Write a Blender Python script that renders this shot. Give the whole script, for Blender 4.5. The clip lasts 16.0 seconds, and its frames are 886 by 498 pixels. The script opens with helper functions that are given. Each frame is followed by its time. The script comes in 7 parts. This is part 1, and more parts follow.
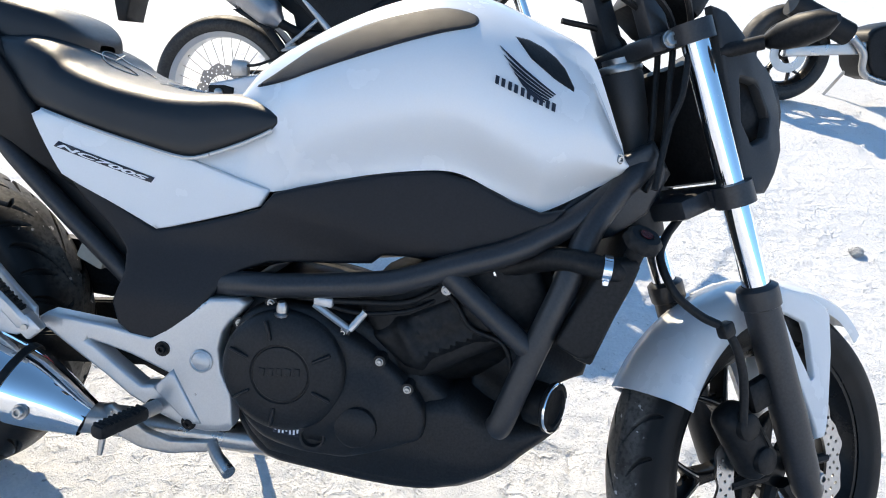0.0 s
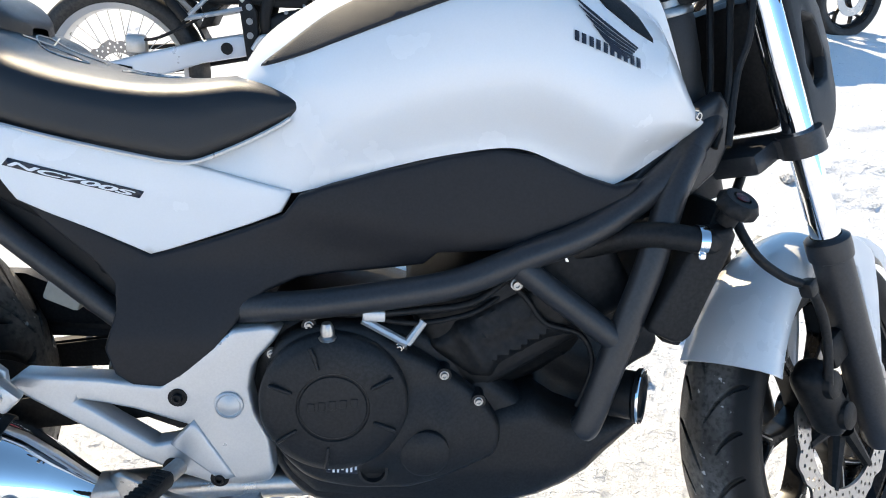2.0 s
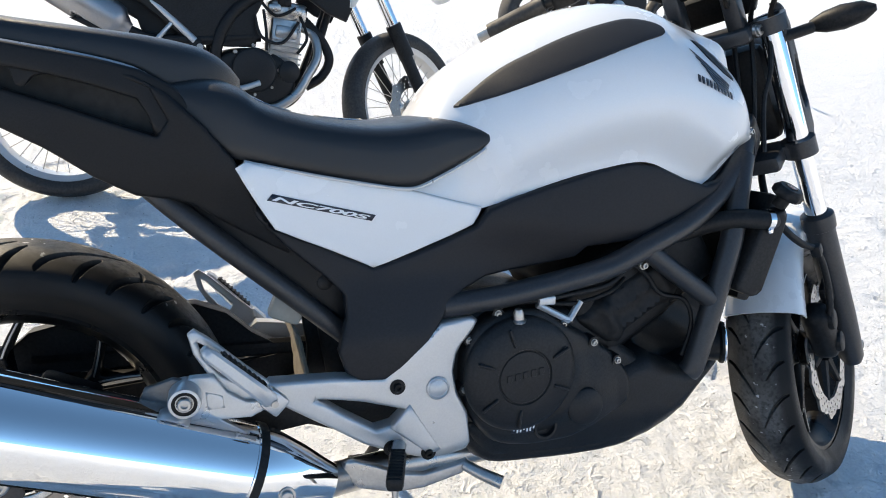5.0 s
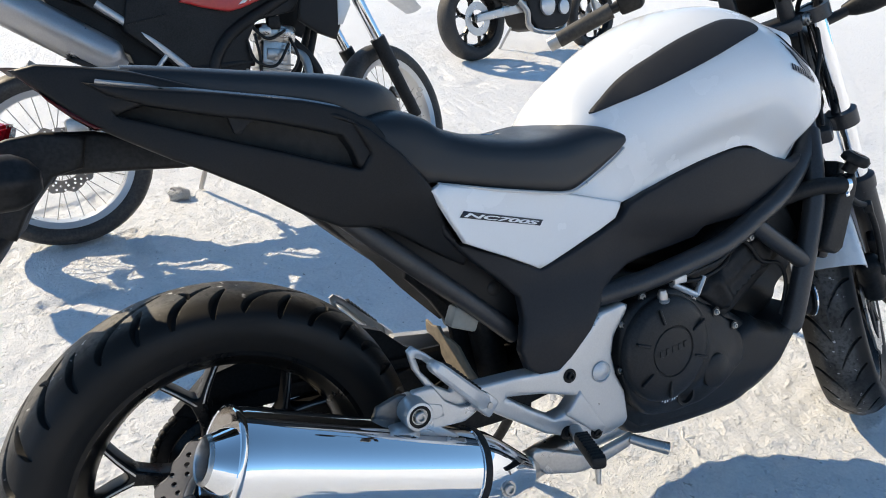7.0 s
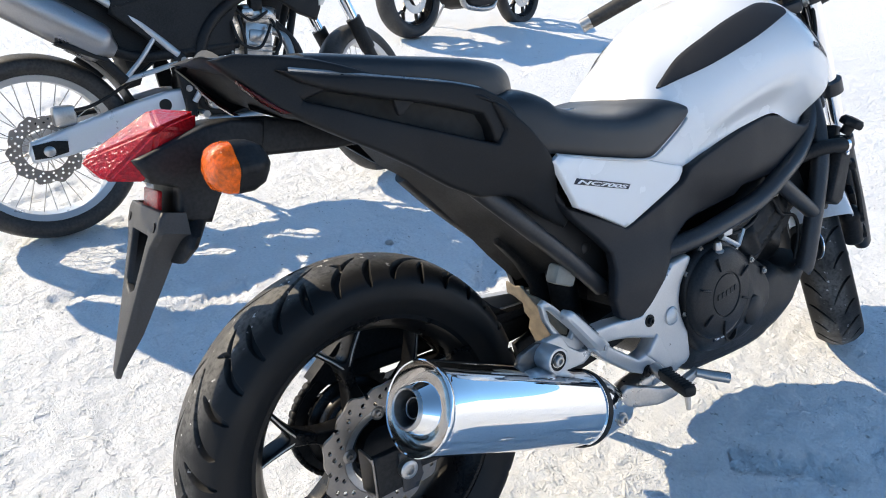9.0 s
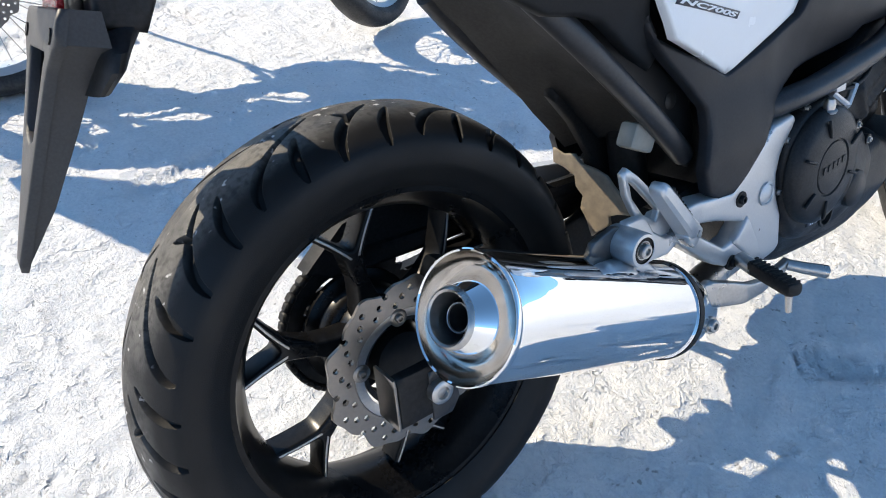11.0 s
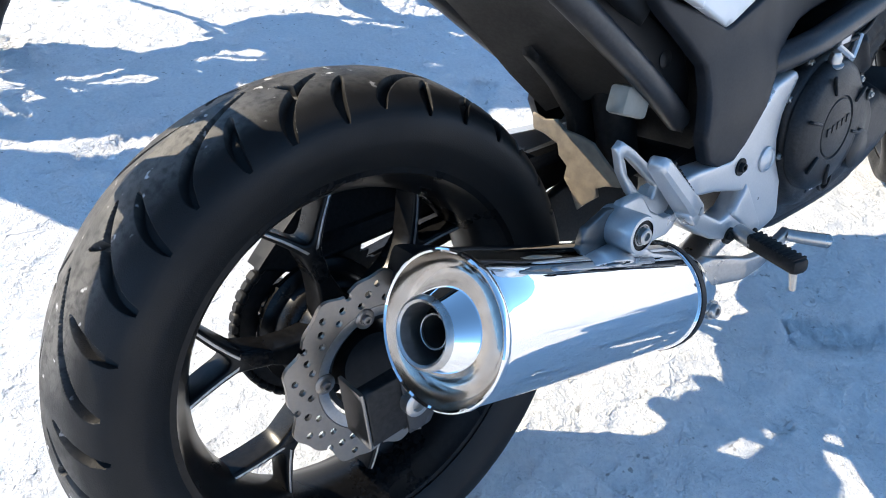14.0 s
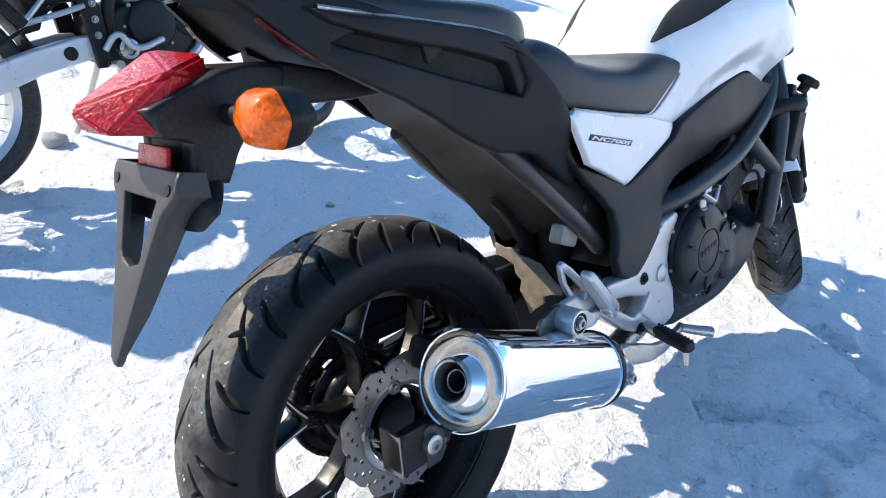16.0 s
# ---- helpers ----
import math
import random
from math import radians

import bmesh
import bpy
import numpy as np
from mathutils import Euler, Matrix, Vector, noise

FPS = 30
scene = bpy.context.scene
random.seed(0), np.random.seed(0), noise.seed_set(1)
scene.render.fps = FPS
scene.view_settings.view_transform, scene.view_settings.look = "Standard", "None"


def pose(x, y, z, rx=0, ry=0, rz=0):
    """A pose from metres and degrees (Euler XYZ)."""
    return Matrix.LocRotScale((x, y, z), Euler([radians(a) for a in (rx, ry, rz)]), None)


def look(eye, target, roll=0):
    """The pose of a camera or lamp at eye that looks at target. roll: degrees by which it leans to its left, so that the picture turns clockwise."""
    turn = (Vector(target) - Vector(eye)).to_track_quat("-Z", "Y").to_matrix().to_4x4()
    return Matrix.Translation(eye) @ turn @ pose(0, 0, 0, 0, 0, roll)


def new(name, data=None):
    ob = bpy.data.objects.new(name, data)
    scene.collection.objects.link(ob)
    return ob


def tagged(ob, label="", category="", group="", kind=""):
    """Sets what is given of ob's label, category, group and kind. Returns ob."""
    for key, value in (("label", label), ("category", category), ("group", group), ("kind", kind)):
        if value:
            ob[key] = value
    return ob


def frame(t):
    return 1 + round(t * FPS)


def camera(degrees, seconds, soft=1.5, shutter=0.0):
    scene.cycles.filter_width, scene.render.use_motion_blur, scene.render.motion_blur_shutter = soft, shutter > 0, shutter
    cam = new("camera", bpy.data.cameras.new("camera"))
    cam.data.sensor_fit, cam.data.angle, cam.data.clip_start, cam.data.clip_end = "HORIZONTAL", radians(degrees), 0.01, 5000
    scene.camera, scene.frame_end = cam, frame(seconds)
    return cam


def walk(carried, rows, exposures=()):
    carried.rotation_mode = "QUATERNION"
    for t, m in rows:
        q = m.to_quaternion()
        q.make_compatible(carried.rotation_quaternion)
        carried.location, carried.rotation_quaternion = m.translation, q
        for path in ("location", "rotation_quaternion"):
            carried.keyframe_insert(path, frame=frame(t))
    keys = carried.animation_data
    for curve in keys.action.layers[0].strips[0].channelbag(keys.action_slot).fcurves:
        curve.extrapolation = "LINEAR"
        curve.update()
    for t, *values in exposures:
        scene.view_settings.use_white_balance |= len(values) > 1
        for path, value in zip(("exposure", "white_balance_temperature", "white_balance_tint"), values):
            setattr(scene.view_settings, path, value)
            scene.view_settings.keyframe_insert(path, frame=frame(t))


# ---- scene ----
cam = camera(66.0, 16.0, 1.0)
PATH = [
    (0, (1.0623, -0.8929, 1.0800), (0.8831, 0.9066, 0.2257), 6.52),
    (0.5, (1.0167, -0.8650, 1.0570), (0.8584, 0.9333, 0.1963), 7.11),
    (1, (0.9411, -0.8027, 1.0452), (0.8912, 0.9881, 0.1562), 5.00),
    (1.5, (0.8785, -0.7569, 1.0391), (0.9288, 1.0131, 0.1093), 3.50),
    (2, (0.8211, -0.7548, 1.0392), (0.9680, 1.0064, 0.1030), 4.48),
    (2.5, (0.7147, -0.8120, 1.0591), (1.0171, 0.9531, 0.1686), 4.75),
    (3, (0.6076, -0.8618, 1.0654), (0.9867, 0.9125, 0.2240), 5.79),
    (3.5, (0.5338, -0.8644, 1.0576), (0.9296, 0.9117, 0.2277), 7.04),
    (6, (0.0953, -0.8844, 1.0851), (0.8539, 0.7687, 0.2533), 4.92),
    (6.5, (-0.0066, -0.8636, 1.0914), (0.7639, 0.8012, 0.2949), 4.78),
    (7, (-0.0972, -0.7919, 1.0820), (0.7525, 0.8231, 0.2635), 2.01),
    (7.5, (-0.1702, -0.7457, 1.0952), (0.7318, 0.8331, 0.2622), 3.48),
    (8, (-0.2682, -0.7232, 1.1075), (0.7144, 0.8056, 0.2724), 2.06),
    (8.5, (-0.3766, -0.7158, 1.1185), (0.6575, 0.7877, 0.3000), 1.31),
    (9, (-0.4463, -0.7100, 1.0984), (0.6237, 0.7405, 0.2316), 2.64),
    (11.5, (-0.3361, -0.4237, 0.9017), (0.6511, 0.8289, -0.3052), 4.33),
    (12, (-0.3354, -0.4074, 0.8891), (0.6315, 0.8212, -0.3581), 4.89),
    (12.5, (-0.3372, -0.4007, 0.8728), (0.6132, 0.7897, -0.4232), 6.23),
    (13, (-0.3279, -0.3987, 0.8697), (0.6133, 0.7770, -0.4463), 5.86),
    (13.5, (-0.3074, -0.3939, 0.8787), (0.6550, 0.7757, -0.4274), 4.81),
    (14, (-0.2828, -0.3843, 0.8971), (0.7457, 0.7758, -0.3663), 4.56),
    (14.5, (-0.2709, -0.3791, 0.9190), (0.8110, 0.7820, -0.2982), 4.96),
    (15, (-0.2854, -0.4029, 0.9510), (0.8503, 0.7695, -0.2047), 5.43),
    (15.5, (-0.3915, -0.4782, 1.0119), (0.8408, 0.7254, -0.0044), 5.34),
    (16, (-0.5529, -0.5398, 1.0547), (0.7330, 0.6654, 0.1093), 6.14),
]
# the film's own exposure and white balance: stops, kelvin, tint
EXPOSURES = [(0, 0.82, 7950, 10), (1, 0.96, 8300, 10), (2, 1.12, 8500, 10), (2.5, 1.16, 8500, 10), (3, 0.92, 8550, 10), (3.5, 0.86, 8550, 10), (6, 0.65, 8400, 10), (7, 0.57, 8400, 10), (8, 0.73, 8200, 10), (9, 0.77, 8050, 10), (11.5, 0.86, 7750, 10), (14, 1.14, 7500, 10), (14.5, 1.20, 7450, 10), (15, 1.14, 7450, 10), (16, 1.0, 7300, 10)]
walk(cam, [(t, look(eye, target, roll)) for t, eye, target, roll in PATH], EXPOSURES)
# ---- world, sun ----
SUN_EL, SUN_FROM = 36.5, (-0.515, 0.857)
world = bpy.data.worlds.new("world")
scene.world = world
world.use_nodes = True
wn = world.node_tree
sky = wn.nodes.new("ShaderNodeTexSky")
sky.sky_type, sky.sun_disc = "NISHITA", False
sky.sun_elevation, sky.sun_rotation = radians(SUN_EL), math.atan2(SUN_FROM[0], SUN_FROM[1])
sky.altitude, sky.air_density, sky.dust_density, sky.ozone_density = 3000, 0.75, 0.0, 1.6
# clear mountain air: the blue of the sky deepened
deep = wn.nodes.new("ShaderNodeMix")
deep.data_type, deep.blend_type = "RGBA", "MULTIPLY"
deep.inputs["Factor"].default_value, deep.inputs["B"].default_value = 1.0, (0.62, 0.94, 1.04, 1)
wn.links.new(sky.outputs[0], deep.inputs["A"])
wn.links.new(deep.outputs["Result"], wn.nodes["Background"].inputs[0])
wn.nodes["Background"].inputs[1].default_value = 0.231
sun = new("sun", bpy.data.lights.new("sun", "SUN"))
sun.data.energy, sun.data.angle, sun.data.color = 3.65, radians(0.53), (1.0, 0.945, 0.845)
sun.matrix_world = look((SUN_FROM[0] * 10, SUN_FROM[1] * 10, 10 * math.tan(radians(SUN_EL))), (0, 0, 0))


# ---- materials ----
def shader(name, color, rough=0.5, metal=0.0, grain=0.0, scale=60.0, bump=0.0, bump_scale=None, wear=0.0, wear_scale=6.0,
           coat=0.0, second=None, rough_var=0.0, spec=0.5):
    m = bpy.data.materials.new(name)
    m.use_nodes = True
    t = m.node_tree
    b = t.nodes["Principled BSDF"]
    b.inputs["Roughness"].default_value, b.inputs["Metallic"].default_value = rough, metal
    b.inputs["Coat Weight"].default_value, b.inputs["Coat Roughness"].default_value = coat, 0.04
    b.inputs["Specular IOR Level"].default_value = spec
    b.inputs["Base Color"].default_value = (*color, 1)
    co = t.nodes.new("ShaderNodeTexCoord")

    def noise_of(s, detail=6.0):
        n = t.nodes.new("ShaderNodeTexNoise")
        n.inputs["Scale"].default_value, n.inputs["Detail"].default_value = s, detail
        t.links.new(co.outputs["Object"], n.inputs["Vector"])
        return n.outputs["Fac"]

    def mapped(src, a, z, lo=0.35, hi=0.65):
        r = t.nodes.new("ShaderNodeMapRange")
        for k, v in zip(("From Min", "From Max", "To Min", "To Max"), (lo, hi, a, z)):
            r.inputs[k].default_value = v
        t.links.new(src, r.inputs["Value"])
        return r.outputs[0]

    if grain or wear:
        other = second or tuple(min(1, c * 1.6 + 0.02) for c in color)
        mix = t.nodes.new("ShaderNodeMix")
        mix.data_type = "RGBA"
        mix.inputs["A"].default_value, mix.inputs["B"].default_value = (*color, 1), (*other, 1)
        add = t.nodes.new("ShaderNodeMath")
        add.use_clamp = True
        t.links.new(mapped(noise_of(scale), 0, grain), add.inputs[0])
        t.links.new(mapped(noise_of(wear_scale, 10), 0, wear, 0.5, 0.75), add.inputs[1])
        t.links.new(add.outputs[0], mix.inputs["Factor"])
        t.links.new(mix.outputs["Result"], b.inputs["Base Color"])
    if rough_var:
        t.links.new(mapped(noise_of(wear_scale * 2, 8), max(0.0, rough - rough_var), min(1.0, rough + rough_var)), b.inputs["Roughness"])
    if bump:
        n = t.nodes.new("ShaderNodeBump")
        n.inputs["Strength"].default_value, n.inputs["Distance"].default_value = bump, 0.002
        t.links.new(noise_of(bump_scale or scale * 4, 4), n.inputs["Height"])
        t.links.new(n.outputs[0], b.inputs["Normal"])
    return m


WHITE = shader("white_paint", (0.78, 0.79, 0.80), 0.25, grain=0.15, scale=400, wear=0.1, coat=0.6, second=(0.68, 0.70, 0.72), rough_var=0.04)
GREY = shader("dark_grey_plastic", (0.0085, 0.0088, 0.0098), 0.42, grain=0.2, scale=500, bump=0.06, bump_scale=900, wear=0.15, rough_var=0.06, spec=0.19)
MATT = shader("matt_grey_plastic", (0.019, 0.0195, 0.021), 0.55, grain=0.25, scale=400, bump=0.08, bump_scale=900, wear=0.2, rough_var=0.06)
COVER = shader("charcoal_satin_plastic", (0.0115, 0.0125, 0.0155), 0.40, grain=0.15, scale=300, wear=0.1, bump=0.025, bump_scale=900, rough_var=0.05, spec=0.22)
BLACK = shader("black_plastic", (0.005, 0.005, 0.0056), 0.5, grain=0.4, scale=200, wear=0.2, bump=0.1, rough_var=0.08, spec=0.26)
SEAT = shader("black_vinyl", (0.006, 0.0065, 0.008), 0.38, grain=0.2, scale=500, bump=0.25, bump_scale=1100, wear=0.12, second=(0.013, 0.0145, 0.018), rough_var=0.05, spec=0.55)
PAD = shader("textured_tank_pad", (0.022, 0.023, 0.026), 0.55, grain=0.3, scale=600, bump=0.3, bump_scale=1300, wear=0.1, spec=0.14)
RUBBER = shader("tyre_rubber", (0.014, 0.0135, 0.0135), 0.6, grain=0.5, scale=120, bump=0.25, bump_scale=700, wear=0.5, wear_scale=9, second=(0.06, 0.055, 0.05), rough_var=0.12)
FRAME = shader("frame_paint", (0.019, 0.0195, 0.022), 0.38, grain=0.3, scale=250, wear=0.1, bump=0.05, rough_var=0.06)
ENGINE = shader("engine_paint", (0.0095, 0.0098, 0.0108), 0.42, grain=0.4, scale=260, bump=0.2, bump_scale=800, wear=0.25, rough_var=0.08, spec=0.26)
DARK = shader("dark_engine_metal", (0.006, 0.006, 0.0066), 0.5, metal=0.2, grain=0.4, scale=120, wear=0.3, bump=0.15, spec=0.26)
RIM = shader("black_rim", (0.004, 0.004, 0.0045), 0.30, grain=0.2, scale=150, wear=0.15, rough_var=0.06, spec=0.22)
ALU = shader("silver_paint", (0.56, 0.565, 0.57), 0.33, metal=0.6, grain=0.25, scale=350, wear=0.2, second=(0.42, 0.43, 0.45), bump=0.05, rough_var=0.06)
CHROME = shader("chrome", (0.82, 0.83, 0.85), 0.035, metal=1.0, grain=0.1, scale=120, wear=0.1, second=(0.7, 0.7, 0.72), rough_var=0.025)
MIRROR = shader("polished_chrome", (0.80, 0.81, 0.82), 0.014, metal=1.0, grain=0.06, scale=120, wear=0.06, second=(0.70, 0.70, 0.71), rough_var=0.010)
# matt black: exhaust soot, and the shade painted behind the grab edge
SOOT_AND_SHADE = shader("soot_and_shade", (0.012, 0.011, 0.010), 0.75, grain=0.4, scale=90, bump=0.1)
HOTCHROME = shader("heat_tinted_chrome", (0.52, 0.47, 0.42), 0.16, metal=1.0, grain=0.3, scale=60, wear=0.4, second=(0.26, 0.20, 0.15), rough_var=0.04)
DULL = shader("dull_grey_steel", (0.16, 0.158, 0.155), 0.42, metal=0.8, grain=0.3, scale=200, wear=0.3, second=(0.10, 0.098, 0.095), rough_var=0.08)
STEEL = shader("steel", (0.48, 0.47, 0.46), 0.33, metal=0.95, grain=0.3, scale=200, wear=0.3, second=(0.3, 0.29, 0.28), rough_var=0.08)
DISC = shader("brake_disc_steel", (0.27, 0.245, 0.225), 0.36, metal=0.95, grain=0.3, scale=200, wear=0.4, second=(0.2, 0.19, 0.18), rough_var=0.08)
INK = shader("navy_decal", (0.012, 0.014, 0.025), 0.3, grain=0.1, scale=100)
BLUEWHITE = shader("pale_decal", (0.78, 0.79, 0.81), 0.3, grain=0.1, scale=100)
MUD = shader("dusty_plastic", (0.30, 0.25, 0.19), 0.7, grain=0.6, scale=60, wear=0.6, second=(0.16, 0.135, 0.11), bump=0.2)
RED = shader("red_paint", (0.42, 0.018, 0.02), 0.3, grain=0.2, scale=100, coat=0.4)


def lens_shader(name, color, rough=0.12):
    return shader(name, color, rough, grain=0.8, scale=170, coat=0.1, bump=0.9, bump_scale=230, second=tuple(c * 0.45 for c in color), spec=0.35)


REDLENS = lens_shader("red_lens", (0.56, 0.008, 0.011))
DARKRED = lens_shader("dark_red_lens", (0.09, 0.005, 0.006))
AMBER = lens_shader("amber_lens", (0.88, 0.13, 0.003))


def tyre_shader(R):
    """Black rubber with road dust and dried mud on the crown."""
    m = shader("worn_tyre_rubber", (0.0085, 0.0083, 0.0085), 0.5, bump=0.2, bump_scale=700, rough_var=0.12, spec=0.24)
    t = m.node_tree
    b = t.nodes["Principled BSDF"]
    co = t.nodes.new("ShaderNodeTexCoord")
    flat = t.nodes.new("ShaderNodeVectorMath")
    flat.operation = "MULTIPLY"
    flat.inputs[1].default_value = (1, 0, 1)
    t.links.new(co.outputs["Object"], flat.inputs[0])
    ln = t.nodes.new("ShaderNodeVectorMath")
    ln.operation = "LENGTH"
    t.links.new(flat.outputs[0], ln.inputs[0])
    crown = t.nodes.new("ShaderNodeMapRange")
    crown.interpolation_type = "SMOOTHSTEP"
    for k, v in zip(("From Min", "From Max", "To Min", "To Max"), (R - 0.018, R - 0.003, 0.0, 1.0)):
        crown.inputs[k].default_value = v
    t.links.new(ln.outputs["Value"], crown.inputs["Value"])
    last = crown.outputs[0]
    for s, lo, hi in ((14, 0.28, 0.6), (130, 0.2, 0.55)):
        n = t.nodes.new("ShaderNodeTexNoise")
        n.inputs["Scale"].default_value, n.inputs["Detail"].default_value = s, 8
        t.links.new(co.outputs["Object"], n.inputs["Vector"])
        r = t.nodes.new("ShaderNodeMapRange")
        r.inputs["From Min"].default_value, r.inputs["From Max"].default_value = lo, hi
        t.links.new(n.outputs["Fac"], r.inputs["Value"])
        q = t.nodes.new("ShaderNodeMath")
        q.operation = "MULTIPLY"
        t.links.new(last, q.inputs[0])
        t.links.new(r.outputs[0], q.inputs[1])
        last = q.outputs[0]
    mix = t.nodes.new("ShaderNodeMix")
    mix.data_type = "RGBA"
    mix.inputs["A"].default_value, mix.inputs["B"].default_value = (0.0085, 0.0083, 0.0085, 1), (0.115, 0.110, 0.103, 1)
    t.links.new(last, mix.inputs["Factor"])
    # crumbs of frozen slush stuck to the crown
    n = t.nodes.new("ShaderNodeTexNoise")
    n.inputs["Scale"].default_value, n.inputs["Detail"].default_value = 70, 5
    t.links.new(co.outputs["Object"], n.inputs["Vector"])
    r = t.nodes.new("ShaderNodeMapRange")
    r.inputs["From Min"].default_value, r.inputs["From Max"].default_value = 0.665, 0.70
    t.links.new(n.outputs["Fac"], r.inputs["Value"])
    q = t.nodes.new("ShaderNodeMath")
    q.operation = "MULTIPLY"
    t.links.new(r.outputs[0], q.inputs[0])
    t.links.new(crown.outputs[0], q.inputs[1])
    crumbs = t.nodes.new("ShaderNodeMix")
    crumbs.data_type = "RGBA"
    crumbs.inputs["B"].default_value = (0.50, 0.49, 0.48, 1)
    t.links.new(q.outputs[0], crumbs.inputs["Factor"])
    t.links.new(mix.outputs["Result"], crumbs.inputs["A"])
    t.links.new(crumbs.outputs["Result"], b.inputs["Base Color"])
    return m


def snow_shader():
    m = shader("packed_snow", (0.93, 0.935, 0.945), 0.6, grain=0.5, scale=110, second=(0.74, 0.765, 0.80), wear=0.15, wear_scale=3)
    t = m.node_tree
    b = t.nodes["Principled BSDF"]
    b.inputs["Subsurface Weight"].default_value = 0.0
    co = t.nodes.new("ShaderNodeTexCoord")
    # sparse specks of dirt
    dirt = t.nodes.new("ShaderNodeTexNoise")
    dirt.inputs["Scale"].default_value, dirt.inputs["Detail"].default_value = 55, 3
    t.links.new(co.outputs["Object"], dirt.inputs["Vector"])
    lim = t.nodes.new("ShaderNodeMapRange")
    lim.inputs["From Min"].default_value, lim.inputs["From Max"].default_value, lim.inputs["To Max"].default_value = 0.68, 0.73, 0.55
    t.links.new(dirt.outputs["Fac"], lim.inputs["Value"])
    mud = t.nodes.new("ShaderNodeMix")
    mud.data_type = "RGBA"
    mud.inputs["B"].default_value = (0.16, 0.14, 0.12, 1)
    t.links.new(b.inputs["Base Color"].links[0].from_socket, mud.inputs["A"])
    t.links.new(lim.outputs[0], mud.inputs["Factor"])
    t.links.new(mud.outputs["Result"], b.inputs["Base Color"])
    last = None
    for s, k, d, squeeze in ((9, 0.6, 0.014, 1), (34, 0.6, 0.009, 1), (105, 0.9, 0.008, 1), (300, 1.0, 0.0055, 1), (26, 0.7, 0.010, 6), (13, 0.7, 0.009, 0), (34, 0.7, 0.006, 0)):
        if squeeze:
            n = t.nodes.new("ShaderNodeTexNoise")
            n.inputs["Scale"].default_value, n.inputs["Detail"].default_value, n.inputs["Roughness"].default_value = s, 6, 0.6
            at = co.outputs["Object"]
            if squeeze > 1:
                # long scratches, drawn out in one direction
                mp = t.nodes.new("ShaderNodeMapping")
                mp.inputs["Rotation"].default_value, mp.inputs["Scale"].default_value = (0, 0, radians(38)), (1, 1 / squeeze, 1)
                t.links.new(at, mp.inputs["Vector"])
                at = mp.outputs[0]
            t.links.new(at, n.inputs["Vector"])
            height = n.outputs["Fac"]
        else:
            # broken crust: warped cell edges, only in patches
            warp = t.nodes.new("ShaderNodeTexNoise")
            warp.inputs["Scale"].default_value, warp.inputs["Detail"].default_value = s * 0.9, 4
            t.links.new(co.outputs["Object"], warp.inputs["Vector"])
            mixv = t.nodes.new("ShaderNodeVectorMath")
            mixv.operation = "MULTIPLY_ADD"
            mixv.inputs[1].default_value = (0.11, 0.11, 0.0) if s < 20 else (0.05, 0.05, 0.0)
            t.links.new(warp.outputs["Color"], mixv.inputs[0])
            t.links.new(co.outputs["Object"], mixv.inputs[2])
            n = t.nodes.new("ShaderNodeTexVoronoi")
            n.feature = "DISTANCE_TO_EDGE"
            n.inputs["Scale"].default_value = s
            t.links.new(mixv.outputs[0], n.inputs["Vector"])
            lip = t.nodes.new("ShaderNodeMapRange")
            for kk, vv in zip(("From Min", "From Max", "To Min", "To Max"), (0.0, 0.10, 1.0, 0.0)):
                lip.inputs[kk].default_value = vv
            t.links.new(n.outputs["Distance"], lip.inputs["Value"])
            patch = t.nodes.new("ShaderNodeMapRange")
            patch.inputs["From Min"].default_value, patch.inputs["From Max"].default_value = 0.50, 0.68
            t.links.new(warp.outputs["Fac"], patch.inputs["Value"])
            both = t.nodes.new("ShaderNodeMath")
            both.operation = "MULTIPLY"
            t.links.new(lip.outputs[0], both.inputs[0])
            t.links.new(patch.outputs[0], both.inputs[1])
            height = both.outputs[0]
        u = t.nodes.new("ShaderNodeBump")
        u.inputs["Strength"].default_value, u.inputs["Distance"].default_value = k, d
        t.links.new(height, u.inputs["Height"])
        if last:
            t.links.new(last.outputs[0], u.inputs["Normal"])
        last = u
    t.links.new(last.outputs[0], b.inputs["Normal"])
    return m


SNOW = snow_shader()


# ---- building helpers ----
import collections
from mathutils.geometry import delaunay_2d_cdt


def part(name, bm, material, parent=None, label="", smooth=True, angle=40, at=None):
    """Links a bmesh as one mesh object, under a thing or part."""
    bmesh.ops.recalc_face_normals(bm, faces=bm.faces)
    me = bpy.data.meshes.new(name)
    if smooth:
        for f in bm.faces:
            f.smooth = True
        lim = radians(angle)
        for e in bm.edges:
            if len(e.link_faces) == 2 and e.calc_face_angle(0) > lim:
                e.smooth = False
    bm.to_mesh(me)
    bm.free()
    for mm in material if isinstance(material, (list, tuple)) else (material,):
        me.materials.append(mm)
    ob = new(name, me)
    if parent:
        ob.parent = parent
    if at is not None:
        ob.matrix_basis = at
    if label:
        tagged(ob, label=label)
    return ob


def spline(pts, n=8, closed=False):
    """Points along a smooth curve through the given ones."""
    p = np.array(pts, float)
    k = len(p)
    out = []
    for i in range(k if closed else k - 1):
        a, b, c, d = (p[(i + j) % k] if closed else p[min(max(i + j, 0), k - 1)] for j in (-1, 0, 1, 2))
        for t in np.linspace(0, 1, n, endpoint=False):
            out.append(0.5 * (2 * b + (c - a) * t + (2 * a - 5 * b + 4 * c - d) * t * t + (3 * b - a - 3 * c + d) * t ** 3))
    if not closed:
        out.append(p[-1])
    return np.array(out)


